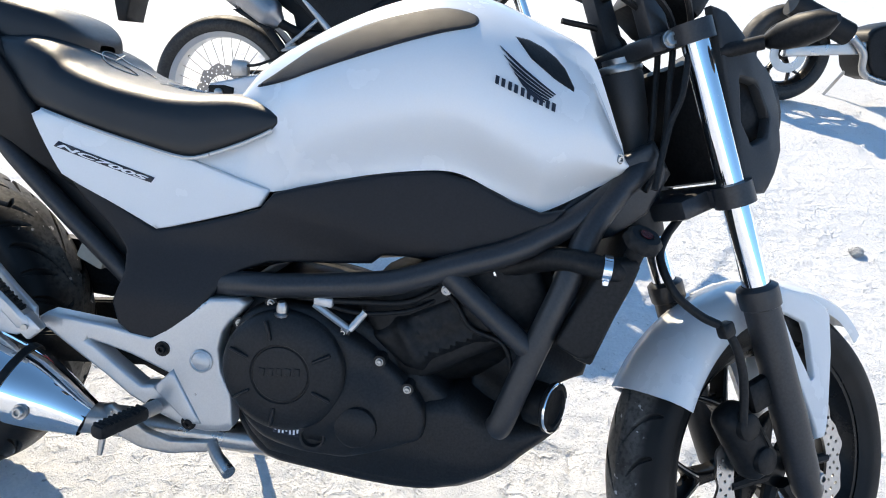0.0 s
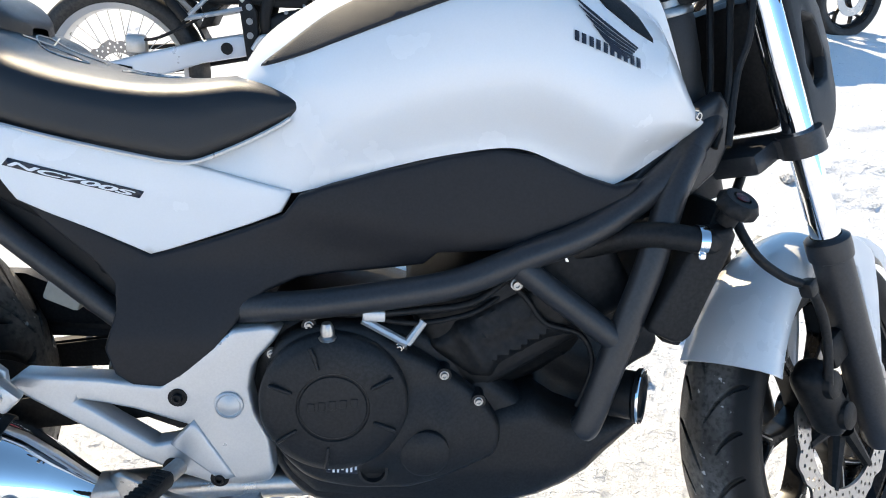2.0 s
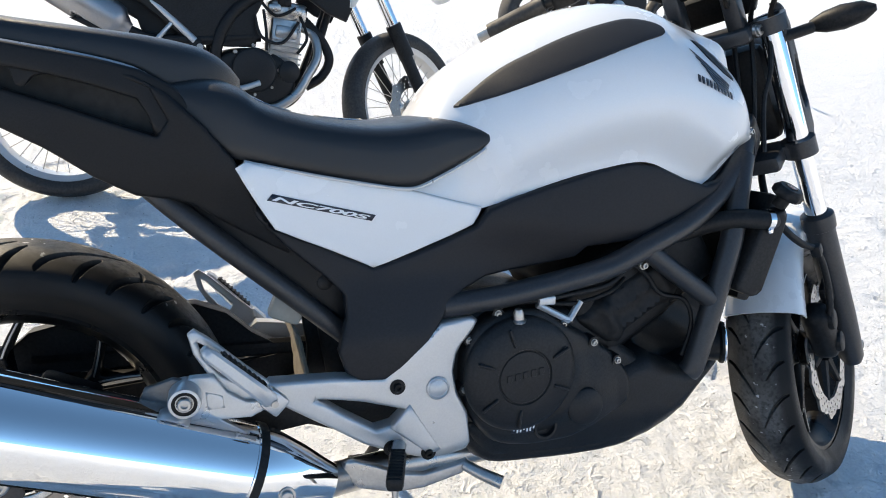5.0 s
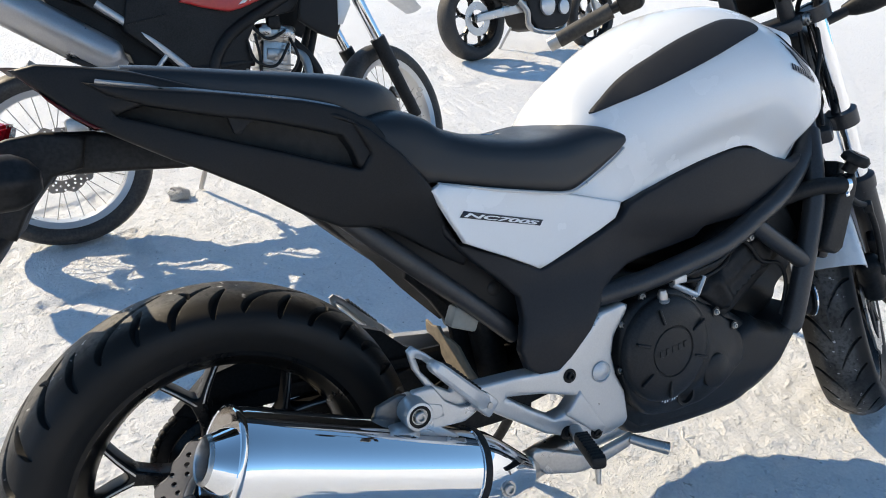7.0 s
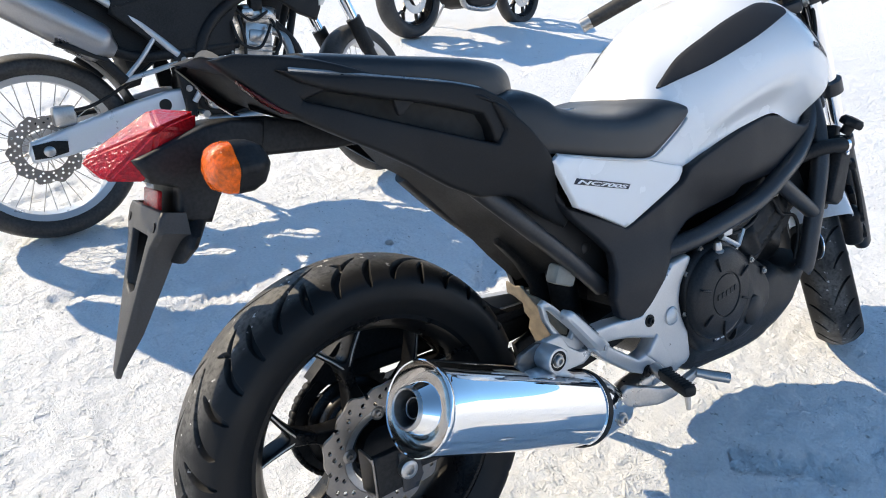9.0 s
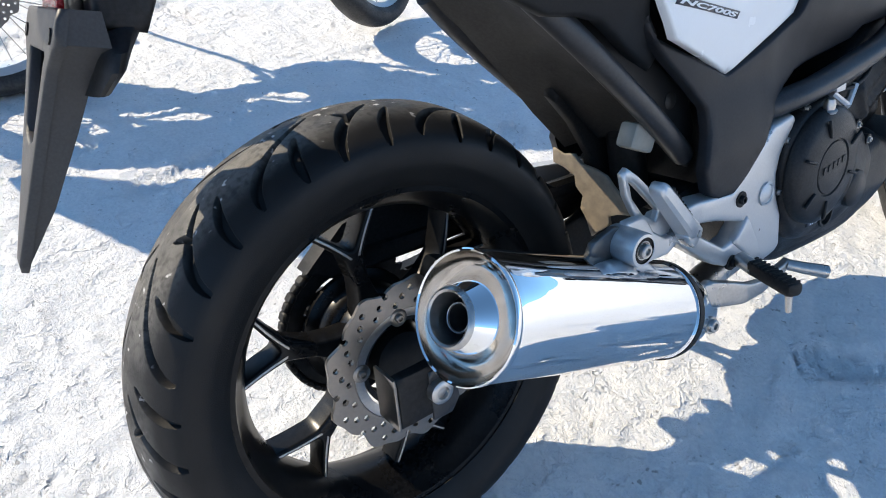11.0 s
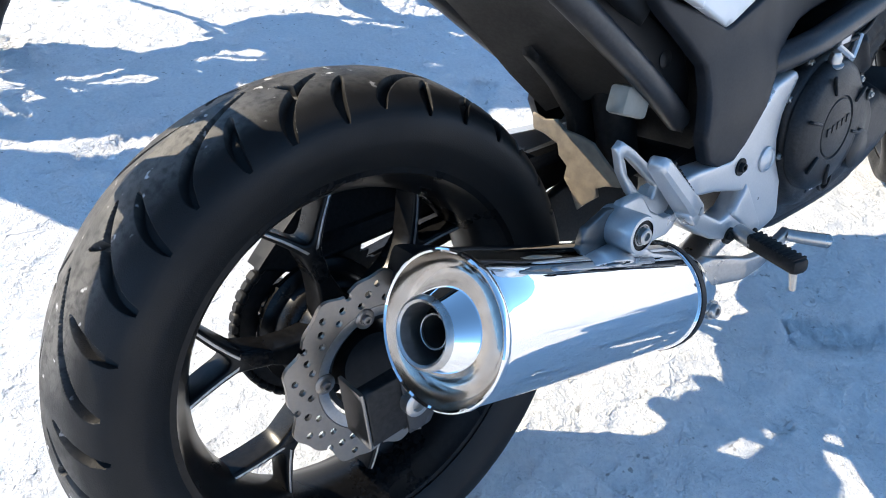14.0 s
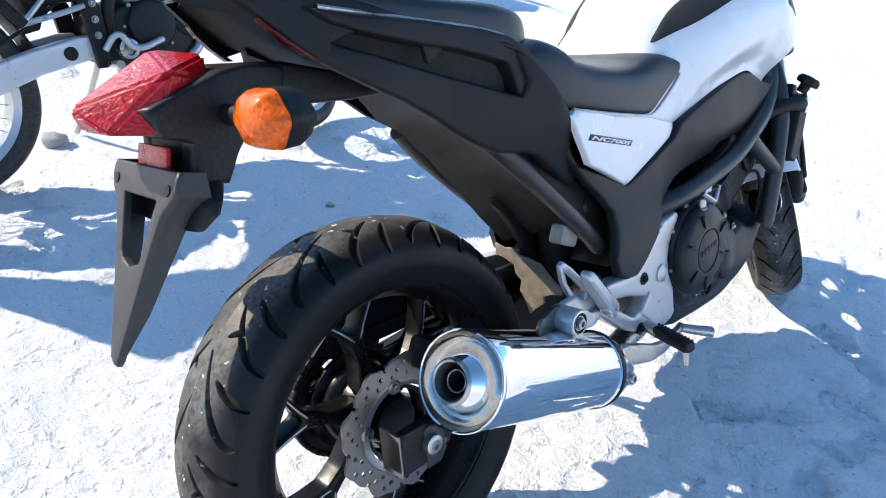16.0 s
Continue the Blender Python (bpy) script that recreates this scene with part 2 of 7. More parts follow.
def curve(pts):
    """A smooth function of x through the points."""
    s = spline(pts, 12)
    return lambda x: np.interp(x, s[:, 0], s[:, 1])


def even(pts, step, closed=True):
    p = np.array(pts, float)
    if closed:
        p = np.vstack([p, p[:1]])
    out = []
    for a, b in zip(p[:-1], p[1:]):
        k = max(1, int(round(np.linalg.norm(b - a) / step)))
        out += [a + (b - a) * j / k for j in range(k)]
    if not closed:
        out.append(p[-1])
    return np.array(out)


def edge_distance(q, ring):
    a, b = ring, np.roll(ring, -1, 0)
    ab = b - a
    t = np.clip(((q[:, None] - a) * ab).sum(-1) / np.maximum((ab ** 2).sum(-1), 1e-12), 0, 1)
    return np.sqrt(((q[:, None] - (a + t[..., None] * ab)) ** 2).sum(-1)).min(1)


def inside(q, ring):
    x, y = q[:, :1], q[:, 1:]
    a, b = ring, np.roll(ring, -1, 0)
    hit = ((a[:, 1] > y) != (b[:, 1] > y)) & (x < (b[:, 0] - a[:, 0]) * (y - a[:, 1]) / (b[:, 1] - a[:, 1] + 1e-15) + a[:, 0])
    return hit.sum(1) % 2 == 1


def panel(bm, outline, off, thick=0.006, rnd=0.006, step=0.014, side=1, smooth=0, holes=()):
    """A shell over an outline in x and z; off(x, z) is its distance from the middle plane, side 1 the right, -1 the left."""
    ring = np.array(spline(outline, smooth, True) if smooth else outline, float)
    rings = [even(ring, step * 0.8)] + [even(np.array(h, float), step * 0.8) for h in holes]
    loops, k = [], 0
    for r in rings:
        loops.append(list(range(k, k + len(r))))
        k += len(r)
    edge = np.vstack(rings)

    def depth(q):
        return np.min([edge_distance(q, r) for r in rings], 0)

    def ok(q):
        keep = inside(q, rings[0])
        for h in rings[1:]:
            keep &= ~inside(q, h)
        return keep

    cand = []
    for r in rings:
        tan = np.roll(r, -1, 0) - np.roll(r, 1, 0)
        tan /= np.linalg.norm(tan, axis=1)[:, None] + 1e-9
        nor = np.stack([-tan[:, 1], tan[:, 0]], 1)
        for d in (0.25, 0.6, 1.0):
            for s in (1, -1):
                q = r + s * d * rnd * nor
                q = q[ok(q)]
                if len(q):
                    cand.append(q[depth(q) > 0.93 * d * rnd])
    lo, hi = edge.min(0), edge.max(0)
    gx, gz = np.meshgrid(np.arange(lo[0], hi[0], step), np.arange(lo[1], hi[1], step))
    q = np.stack([gx.ravel(), gz.ravel()], 1)
    q = q[ok(q)]
    if len(q):
        cand.append(q[depth(q) > rnd + 0.45 * step])
    pts = np.vstack([edge] + cand)
    edges = [(l[i], l[(i + 1) % len(l)]) for l in loops for i in range(len(l))]
    v, _, f, *_ = delaunay_2d_cdt([Vector(p) for p in pts], edges, [], 1, 1e-6)
    v = np.array([tuple(p) for p in v])
    cen = np.array([v[list(t)].mean(0) for t in f])
    keep = ok(cen)
    f = [t for t, kk in zip(f, keep) if kk]
    d = np.minimum(depth(v), rnd)
    drop = rnd - np.sqrt(np.maximum(rnd ** 2 - (rnd - d) ** 2, 0))
    o = np.array([off(x, z) for x, z in v]) - drop
    top = [bm.verts.new((x, -side * y, z)) for (x, z), y in zip(v, o)]
    low = [bm.verts.new((x, -side * (y - thick), z)) for (x, z), y in zip(v, o)]
    count = {}
    for t in f:
        bm.faces.new([top[i] for i in t])
        bm.faces.new([low[i] for i in reversed(t)])
        for i in range(3):
            e = (t[i], t[(i + 1) % 3])
            count[e] = 1
    for a, b in list(count):
        if (b, a) not in count:
            bm.faces.new((top[b], top[a], low[a], low[b]))
    return bm


def tube(bm, pts, radius, seg=12, flat=1.0, cap=True, closed=False):
    """A round bar along points; radius a number or one for each point."""
    p = [Vector(q) for q in pts]
    r = radius if isinstance(radius, (list, tuple, np.ndarray)) else [radius] * len(p)
    rings, ref = [], None
    for i, q in enumerate(p):
        d = (p[(i + 1) % len(p)] - p[i - 1]) if closed else (p[min(i + 1, len(p) - 1)] - p[max(i - 1, 0)])
        d.normalize()
        if ref is None:
            ref = d.orthogonal().normalized()
        ref = (ref - d * ref.dot(d)).normalized()
        s = d.cross(ref)
        rings.append([bm.verts.new(q + r[i] * (ref * math.cos(a) + s * flat * math.sin(a))) for a in np.linspace(0, 2 * math.pi, seg, endpoint=False)])
    n = len(rings)
    for i in range(n if closed else n - 1):
        a, b = rings[i], rings[(i + 1) % n]
        for j in range(seg):
            bm.faces.new((a[j], a[(j + 1) % seg], b[(j + 1) % seg], b[j]))
    if cap and not closed:
        bm.faces.new(list(reversed(rings[0])))
        bm.faces.new(rings[-1])
    return bm


def lathe(bm, profile, centre=(0, 0, 0), axis=(0, 1, 0), seg=40, closed=False, wave=None):
    """A profile of (radius, height along the axis) turned round the axis."""
    turn = Vector((0, 0, 1)).rotation_difference(Vector(axis).normalized()).to_matrix().to_4x4()
    m = Matrix.Translation(centre) @ turn
    rings = []
    for r, h in profile:
        if r < 1e-6:
            rings.append([bm.verts.new(m @ Vector((0, 0, h)))])
        else:
            rings.append([bm.verts.new(m @ Vector(((r + (wave(a, r) if wave else 0)) * math.cos(a), (r + (wave(a, r) if wave else 0)) * math.sin(a), h)))
                          for a in np.linspace(0, 2 * math.pi, seg, endpoint=False)])
    for a, b in zip(rings, rings[1:] + (rings[:1] if closed else [])):
        for j in range(seg):
            c = [a[j % len(a)], a[(j + 1) % len(a)], b[(j + 1) % len(b)], b[j % len(b)]]
            c = [x for i, x in enumerate(c) if x not in c[:i]]
            if len(c) > 2:
                bm.faces.new(c)
    return bm


def block(bm, size, at=Matrix(), bevel=0.004, seg=2):
    """A box with rounded edges."""
    got = bmesh.ops.create_cube(bm, size=1, matrix=Matrix.Diagonal((*size, 1)))
    vs = got["verts"]
    es = list({e for v in vs for e in v.link_edges})
    if bevel:
        r = bmesh.ops.bevel(bm, geom=es, offset=bevel, segments=seg, affect="EDGES", profile=0.5)
        vs = list({v for f in r["faces"] for v in f.verts} | {v for v in vs if v.is_valid})
    for v in vs:
        v.co = at @ v.co
    return bm


def between(a, b):
    """A pose at the middle of a and b whose x runs from a to b."""
    a, b = Vector(a), Vector(b)
    return Matrix.Translation((a + b) / 2) @ (b - a).to_track_quat("X", "Z").to_matrix().to_4x4()


def skin(bm, loops, cap=True):
    """Joins closed loops of equal count."""
    rings = [[bm.verts.new(p) for p in l] for l in loops]
    n = len(rings[0])
    for a, b in zip(rings, rings[1:]):
        for j in range(n):
            bm.faces.new((a[j], a[(j + 1) % n], b[(j + 1) % n], b[j]))
    if cap:
        bm.faces.new(list(reversed(rings[0])))
        bm.faces.new(rings[-1])
    return bm


def sheet(bm, xs, ss, point, thick=0.0):
    """A grid over two parameters, point(x, s) -> (x, y, z)."""
    g = [[bm.verts.new(point(x, s)) for s in ss] for x in xs]
    for i in range(len(xs) - 1):
        for j in range(len(ss) - 1):
            bm.faces.new((g[i][j], g[i + 1][j], g[i + 1][j + 1], g[i][j + 1]))
    return g


def screw(bm, at, axis, r=0.007, h=0.005):
    """A socket-head screw."""
    lathe(bm, [(0, h * 0.35), (r * 0.5, h * 0.35), (r * 0.52, h), (r * 0.85, h), (r, h * 0.75), (r, 0), (r * 1.35, 0), (r * 1.35, -h)], at, axis, 14)
    return bm


def B():
    return bmesh.new()


# ---- ground ----
def rise(x, y):
    """The lot climbs gently away from the bike."""
    d = max(0.0, 0.25 * x + y - 2.2)
    # unseen far slopes all round, added to shape what the chrome mirrors
    far = 0.21 * min(110.0, max(0.0, math.hypot(x, y) - 11.0))
    return far + 0.075 * (d if d < 5 else 5 + 0.2 * min(d - 5, 20)) * min(1.0, d / 0.6) + 0.013 * max(0.0, min(1.0, (y - 0.5) / 1.0)) - 0.012 * max(0.0, min(1.0, -y / 0.3))


def footprint(x, y, px, py, turn):
    """How deep a boot sole at (px, py) presses in at (x, y), with its tread bars."""
    c, s = math.cos(turn), math.sin(turn)
    u, v = (x - px) * c + (y - py) * s, -(x - px) * s + (y - py) * c
    if abs(u) > 0.16 or abs(v) > 0.065:
        return 0.0
    w = 0.046 - 0.012 * (1 if -0.06 < u < 0.0 else 0)
    edge = min(1.0, max(0.0, (0.145 - abs(u)) / 0.012)) * min(1.0, max(0.0, (w - abs(v)) / 0.01))
    return edge * (0.009 + (0.005 if math.sin(u * 260) > 0 else 0.0))


def build_ground():
    rng = random.Random(4)
    prints = [(rng.uniform(-1.0, 3.4), rng.uniform(-0.9, 4.2), rng.uniform(0, 6.3)) for _ in range(70)]
    prints += [(0.30, -0.35, 0.5), (0.75, -0.42, 0.2), (1.45, -0.28, 1.1), (-0.45, 0.35, 2.0), (0.95, 0.9, 0.7), (1.7, 0.4, 2.6)]
    cells = collections.defaultdict(list)
    for p in prints:
        for a in (-1, 0, 1):
            for b in (-1, 0, 1):
                cells[(math.floor(p[0] / 0.3) + a, math.floor(p[1] / 0.3) + b)].append(p)
    out = []
    xs = np.r_[-400, -120, -70, -40, -27, -18, -12, -6, -4, np.arange(-2.4, -1.2, 0.05), np.arange(-1.2, 2.5, 0.0135), np.arange(2.5, 5.8, 0.04), 8, 12, 18, 27, 40, 70, 120, 400]
    ys = np.r_[-400, -120, -70, -40, -27, -18, -12, -6, -3, np.arange(-1.6, -0.8, 0.05), np.arange(-0.8, 2.6, 0.0135), np.arange(2.6, 6.8, 0.04), 8, 12, 18, 27, 40, 70, 120, 400]
    for x in xs:
        for y in ys:
            fade = max(0.0, min(1.0, (7.0 - abs(y - 2.5)) / 2, (7.0 - abs(x - 1.2)) / 2))
            h = 0.0
            if fade > 0:
                h = 0.008 * noise.noise((x * 2.1, y * 2.1, 3)) + 0.006 * noise.noise((x * 6, y * 6, 9)) + 0.007 * abs(noise.noise((x * 13, y * 13, 5)))
                h += 0.005 * noise.noise((x * 30, y * 30, 1)) + 0.009 * max(0.0, noise.noise((x * 62, y * 62, 2)) - 0.10)
                for p in cells.get((math.floor(x / 0.3), math.floor(y / 0.3)), ()):
                    h -= footprint(x, y, *p)
            out.append((x, y, rise(x, y) + fade * h - 0.006))
    n = len(ys)
    faces = [(i * n + j, (i + 1) * n + j, (i + 1) * n + j + 1, i * n + j + 1) for i in range(len(xs) - 1) for j in range(n - 1)]
    me = bpy.data.meshes.new("ground")
    me.from_pydata(out, [], faces)
    me.polygons.foreach_set("use_smooth", [True] * len(faces))
    me.materials.append(SNOW)
    return tagged(new("ground", me), "trampled white snow with footprints over a parking lot", "snow", kind="structure")


build_ground()

# ---- the white motorcycle ----
LEAN_DEG = 14.15
bike = new("motorcycle")
bike.matrix_basis = Matrix.Translation((0.0001, 0.0178, 0.0107)) @ Matrix.Rotation(radians(-LEAN_DEG), 4, "X")
tagged(bike, "white naked motorcycle with black frame and chrome silencer", "motorcycle")

# tank surface
T_LOW = curve([(0.53, 0.70), (0.61, 0.678), (0.669, 0.662), (0.70, 0.661), (0.80, 0.695), (0.885, 0.719), (0.968, 0.732), (1.03, 0.714), (1.085, 0.693), (1.105, 0.690), (1.14, 0.709), (1.18, 0.735), (1.205, 0.749), (1.216, 0.758), (1.222, 0.770), (1.24, 0.79)])
T_TOP = curve([(0.53, 0.73), (0.58, 0.765), (0.612, 0.812), (0.646, 0.862), (0.716, 0.912), (0.804, 0.96), (0.886, 0.99), (0.96, 0.997), (1.02, 0.985), (1.08, 0.958), (1.134, 0.928), (1.155, 0.905), (1.20, 0.825), (1.215, 0.798), (1.222, 0.781), (1.24, 0.795)])
T_WID = curve([(0.53, 0.132), (0.6, 0.128), (0.65, 0.128), (0.70, 0.142), (0.75, 0.168), (0.85, 0.196), (0.95, 0.211), (1.02, 0.215), (1.1, 0.199), (1.16, 0.168), (1.222, 0.112), (1.24, 0.1)])
T_FOOT = curve([(0.53, 0.146), (0.67, 0.128), (0.8, 0.138), (0.97, 0.150), (1.1, 0.132), (1.2, 0.10), (1.24, 0.09)])
T_FORM = curve([(-0.2, 0.80), (0.0, 0.84), (0.25, 0.97), (0.45, 1.0), (0.6, 0.965), (0.74, 0.845), (0.85, 0.69), (0.94, 0.49), (0.985, 0.28), (1.0, 0.0)])


def open_top(x):
    t = min(1, max(0, (x - 1.02) / 0.12))
    return t * t * (3 - 2 * t)


def tank_off(x, z):
    lo, hi = float(T_LOW(x)), float(T_TOP(x))
    s = min(1.0, max(0.0, (z - lo) / max(hi - lo, 1e-4)))
    w, foot = float(T_WID(x)), float(T_FOOT(x))
    f = float(T_FORM(s))
    o = w * f
    if s < 0.35:
        k = s / 0.35
        o = (foot + (w * float(T_FORM(0.35)) - foot) * (k * k * (3 - 2 * k)))
    t = open_top(x)
    return o * (1 - t) + t * max(o, 0.62 * w)


def tank_point(x, s, side):
    z = float(T_LOW(x)) + s * (float(T_TOP(x)) - float(T_LOW(x)))
    return Vector((x, -side * tank_off(x, z), z))


def build_tank():
    bm = B()
    xs = np.unique(np.r_[np.linspace(0.55, 1.05, 60), np.linspace(1.05, 1.222, 34)])
    ss = np.r_[np.linspace(0, 0.6, 26), np.linspace(0.62, 1, 34)]
    for side in (1, -1):
        g = sheet(bm, xs, ss, lambda x, s: tank_point(x, s, side))
        for row in (g[0], g[-1], [r[0] for r in g], [r[-1] for r in g if r[-1].co.x > 1.02]):
            back = [bm.verts.new((v.co.x - (0.012 if row is g[-1] else 0), v.co.y * 0.90, v.co.z + (0.010 if row[0] is g[0][0] and row is not g[0] else -0.004))) for v in row]
            for a in range(len(row) - 1):
                bm.faces.new((row[a], row[a + 1], back[a + 1], back[a]))
    bmesh.ops.remove_doubles(bm, verts=bm.verts, dist=0.0004)
    return part("tank", bm, WHITE, bike, "glossy white sculpted fuel tank shell", angle=55)


build_tank()
# dark strips on both shoulders of the tank
PADS = [(0.648, 0.814), (0.70, 0.829), (0.75, 0.848), (0.80, 0.868), (0.85, 0.888), (0.895, 0.906), (0.935, 0.921), (0.975, 0.935), (0.972, 0.952), (0.93, 0.959), (0.88, 0.948), (0.824, 0.928), (0.769, 0.902), (0.722, 0.876), (0.674, 0.838)]
for side in (1, -1):
    bm = B()
    panel(bm, PADS, lambda x, z: tank_off(x, z) + 0.005, 0.012, 0.005, 0.012, side, 4)
    part("tank_pad", bm, PAD, bike, "matt black textured strip on the tank")
    # raised black patch puts the shade of the vent hollow into colour
    bm = B()
    panel(bm, [(1.031, 0.930), (1.050, 0.929), (1.072, 0.922), (1.092, 0.910), (1.106, 0.897), (1.122, 0.872), (1.122, 0.866), (1.092, 0.880), (1.057, 0.902)], lambda x, z: tank_off(x, z) + 0.003, 0.01, 0.003, 0.01, side, 0)
    part("air_vent_shade", bm, BLACK, bike, "raised black patch that paints the shade of the air vent")
    bm = B()
    screw(bm, (1.205, -side * (tank_off(1.205, 0.783) + 0.0), 0.783), (0.5, -side, 0), 0.006, 0.005)
    part("screw", bm, STEEL, bike)


def build_emblem():
    """A wing of swept stripes over a row of bars where lettering stands."""
    o = lambda x, z: tank_off(x, z) + 0.0022
    tips = [(1.0130, 0.9130), (1.0205, 0.9010), (1.0285, 0.8905), (1.0370, 0.8800), (1.0450, 0.8715), (1.0545, 0.8640)]
    for k, (x, z) in enumerate(tips):
        bm = B()
        end = (1.0975 - 0.0026 * k, 0.8590 - 0.0024 * k)
        dx, dz = end[0] - x, end[1] - z
        n = math.hypot(dx, dz)
        ring = []
        for q in (0.0, 0.2, 0.45, 0.75, 1.0):
            ring.append((x + dx * q + dz / n * 0.0022 * math.sin(math.pi * q), z + dz * q - dx / n * 0.0040 * math.sin(math.pi * q) * 0.4))
        low = [(p[0] + dz / n * w, p[1] - dx / n * w) for p, w in zip(ring, (0.0006, 0.0030, 0.0034, 0.0029, 0.0020))]
        panel(bm, ring + low[::-1], o, 0.0012, 0.0003, 0.008)
        part("emblem_stripe", bm, INK, bike, "dark blue stripe of the wing emblem" if k == 0 else "")
    for k in range(5):
        for j in range(2):
            bm = B()
            x = 1.0145 + 0.0178 * k + 0.0085 * j
            z = 0.8725 - (x - 1.0145) * 0.31
            panel(bm, [(x, z), (x + 0.0052, z - 0.0016), (x + 0.0056, z - 0.0126), (x + 0.0004, z - 0.0110)], o, 0.0012, 0.0003, 0.008)
            part("emblem_bar", bm, INK, bike)


build_emblem()

# white side covers below the seat
SIDE = [(0.318, 0.728), (0.326, 0.712), (0.343, 0.682), (0.368, 0.642), (0.405, 0.625), (0.446, 0.607), (0.49, 0.586), (0.514, 0.574), (0.535, 0.580), (0.578, 0.595), (0.64, 0.618), (0.677, 0.634), (0.686, 0.651), (0.690, 0.662), (0.647, 0.672), (0.587, 0.688), (0.55, 0.697), (0.52, 0.700), (0.44, 0.714), (0.37, 0.728), (0.332, 0.736)]


def side_off(x, z):
    return 0.166 - 0.10 * max(0, x - 0.40) - 0.12 * max(0, 0.66 - z) + 0.004 * math.sin(9 * x)


for side in (1, -1):
    bm = B()
    panel(bm, SIDE, side_off, 0.010, 0.004, 0.014, side)
    part("side_cover", bm, WHITE, bike, "white side cover under the seat")


def build_lettering():
    cu = bpy.data.curves.new("lettering", "FONT")
    cu.body, cu.size, cu.shear, cu.extrude, cu.space_character, cu.offset = "NC700S", 0.02, 0.35, 0.0008, 1.0, 0.0006
    tmp = bpy.data.objects.new("lettering", cu)
    me = bpy.data.meshes.new_from_object(tmp)
    bm = B()
    bm.from_mesh(me)
    xs, hs = [v.co.x for v in bm.verts], [v.co.y for v in bm.verts]
    w, h = max(xs) - min(xs), max(hs)
    a, b = Vector((0.3640, 0, 0.6846)), Vector((0.5060, 0, 0.6500))
    for v in bm.verts:
        p = a.lerp(b, (v.co.x - min(xs)) / w)
        x, z = p.x, p.z + v.co.y / h * 0.0064
        v.co = Vector((x, -side_off(x, z) - 0.0024 - v.co.z * 0.4, z))
    part("lettering", bm, BLUEWHITE, bike, "pale slanted model lettering", smooth=False)
    back = B()
    panel(back, [(0.3580, 0.6840), (0.3655, 0.6928), (0.5145, 0.6568), (0.5085, 0.6480)], lambda x, z: side_off(x, z) + 0.0015, 0.001, 0.0005, 0.012)
    part("decal", back, INK, bike, "dark outlined decal strip")
    bpy.data.objects.remove(tmp)


build_lettering()

# charcoal covers between tank and engine
COVER_OUT = [(0.318, 0.722), (0.343, 0.682), (0.368, 0.642), (0.405, 0.625), (0.446, 0.607), (0.49, 0.586), (0.514, 0.574), (0.578, 0.593), (0.64, 0.616), (0.680, 0.632), (0.700, 0.659),
             (0.74, 0.675), (0.80, 0.694), (0.885, 0.719), (0.95, 0.731), (1.0, 0.725), (1.06, 0.702), (1.105, 0.690), (1.14, 0.700), (1.115, 0.660), (1.06, 0.637), (0.985, 0.600), (0.88, 0.590), (0.862, 0.572), (0.80, 0.562), (0.70, 0.548), (0.66, 0.530), (0.63, 0.500), (0.60, 0.455), (0.56, 0.415), (0.53, 0.398), (0.49, 0.400), (0.468, 0.415), (0.456, 0.450), (0.47, 0.50), (0.468, 0.535), (0.44, 0.565), (0.385, 0.612), (0.345, 0.655)]


def cover_off(x, z):
    o = 0.140 + 0.012 * max(0, min(1, (x - 0.6) / 0.3))
    if z < 0.56:
        o += 0.018 * min(1, (0.56 - z) / 0.1)
    crease = z - (0.632 + (x - 0.66) * (-0.10))
    o += -0.016 * max(0, min(1, -crease / 0.05 + 0.2)) * max(0, min(1, (x - 0.62) / 0.12))
    return o - 0.03 * max(0, x - 1.0)


for side in (1, -1):
    bm = B()
    panel(bm, COVER_OUT, cover_off, 0.012, 0.006, 0.013, side)
    part("middle_cover", bm, COVER, bike, "satin charcoal cover below the tank")

# seat
S_LOW = curve([(0.235, 0.815), (0.27, 0.775), (0.31, 0.744), (0.332, 0.738), (0.37, 0.730), (0.44, 0.716), (0.52, 0.702), (0.55, 0.698), (0.578, 0.699), (0.617, 0.715), (0.655, 0.734), (0.685, 0.752), (0.70, 0.765), (0.71, 0.772)])
S_TOP = curve([(0.235, 0.842), (0.27, 0.850), (0.30, 0.850), (0.332, 0.838), (0.36, 0.819), (0.421, 0.802), (0.497, 0.793), (0.55, 0.794), (0.59, 0.799), (0.62, 0.802), (0.65, 0.800), (0.675, 0.793), (0.692, 0.786), (0.702, 0.781), (0.71, 0.777)])
S_WID = curve([(0.235, 0.140), (0.27, 0.149), (0.31, 0.156), (0.40, 0.163), (0.50, 0.161), (0.57, 0.157), (0.63, 0.150), (0.67, 0.146), (0.69, 0.143), (0.70, 0.139), (0.71, 0.125)])
S_FORM = curve([(0, 0.965), (0.12, 1.0), (0.35, 1.0), (0.6, 0.985), (0.8, 0.93), (0.92, 0.79), (0.98, 0.48), (1, 0.0)])


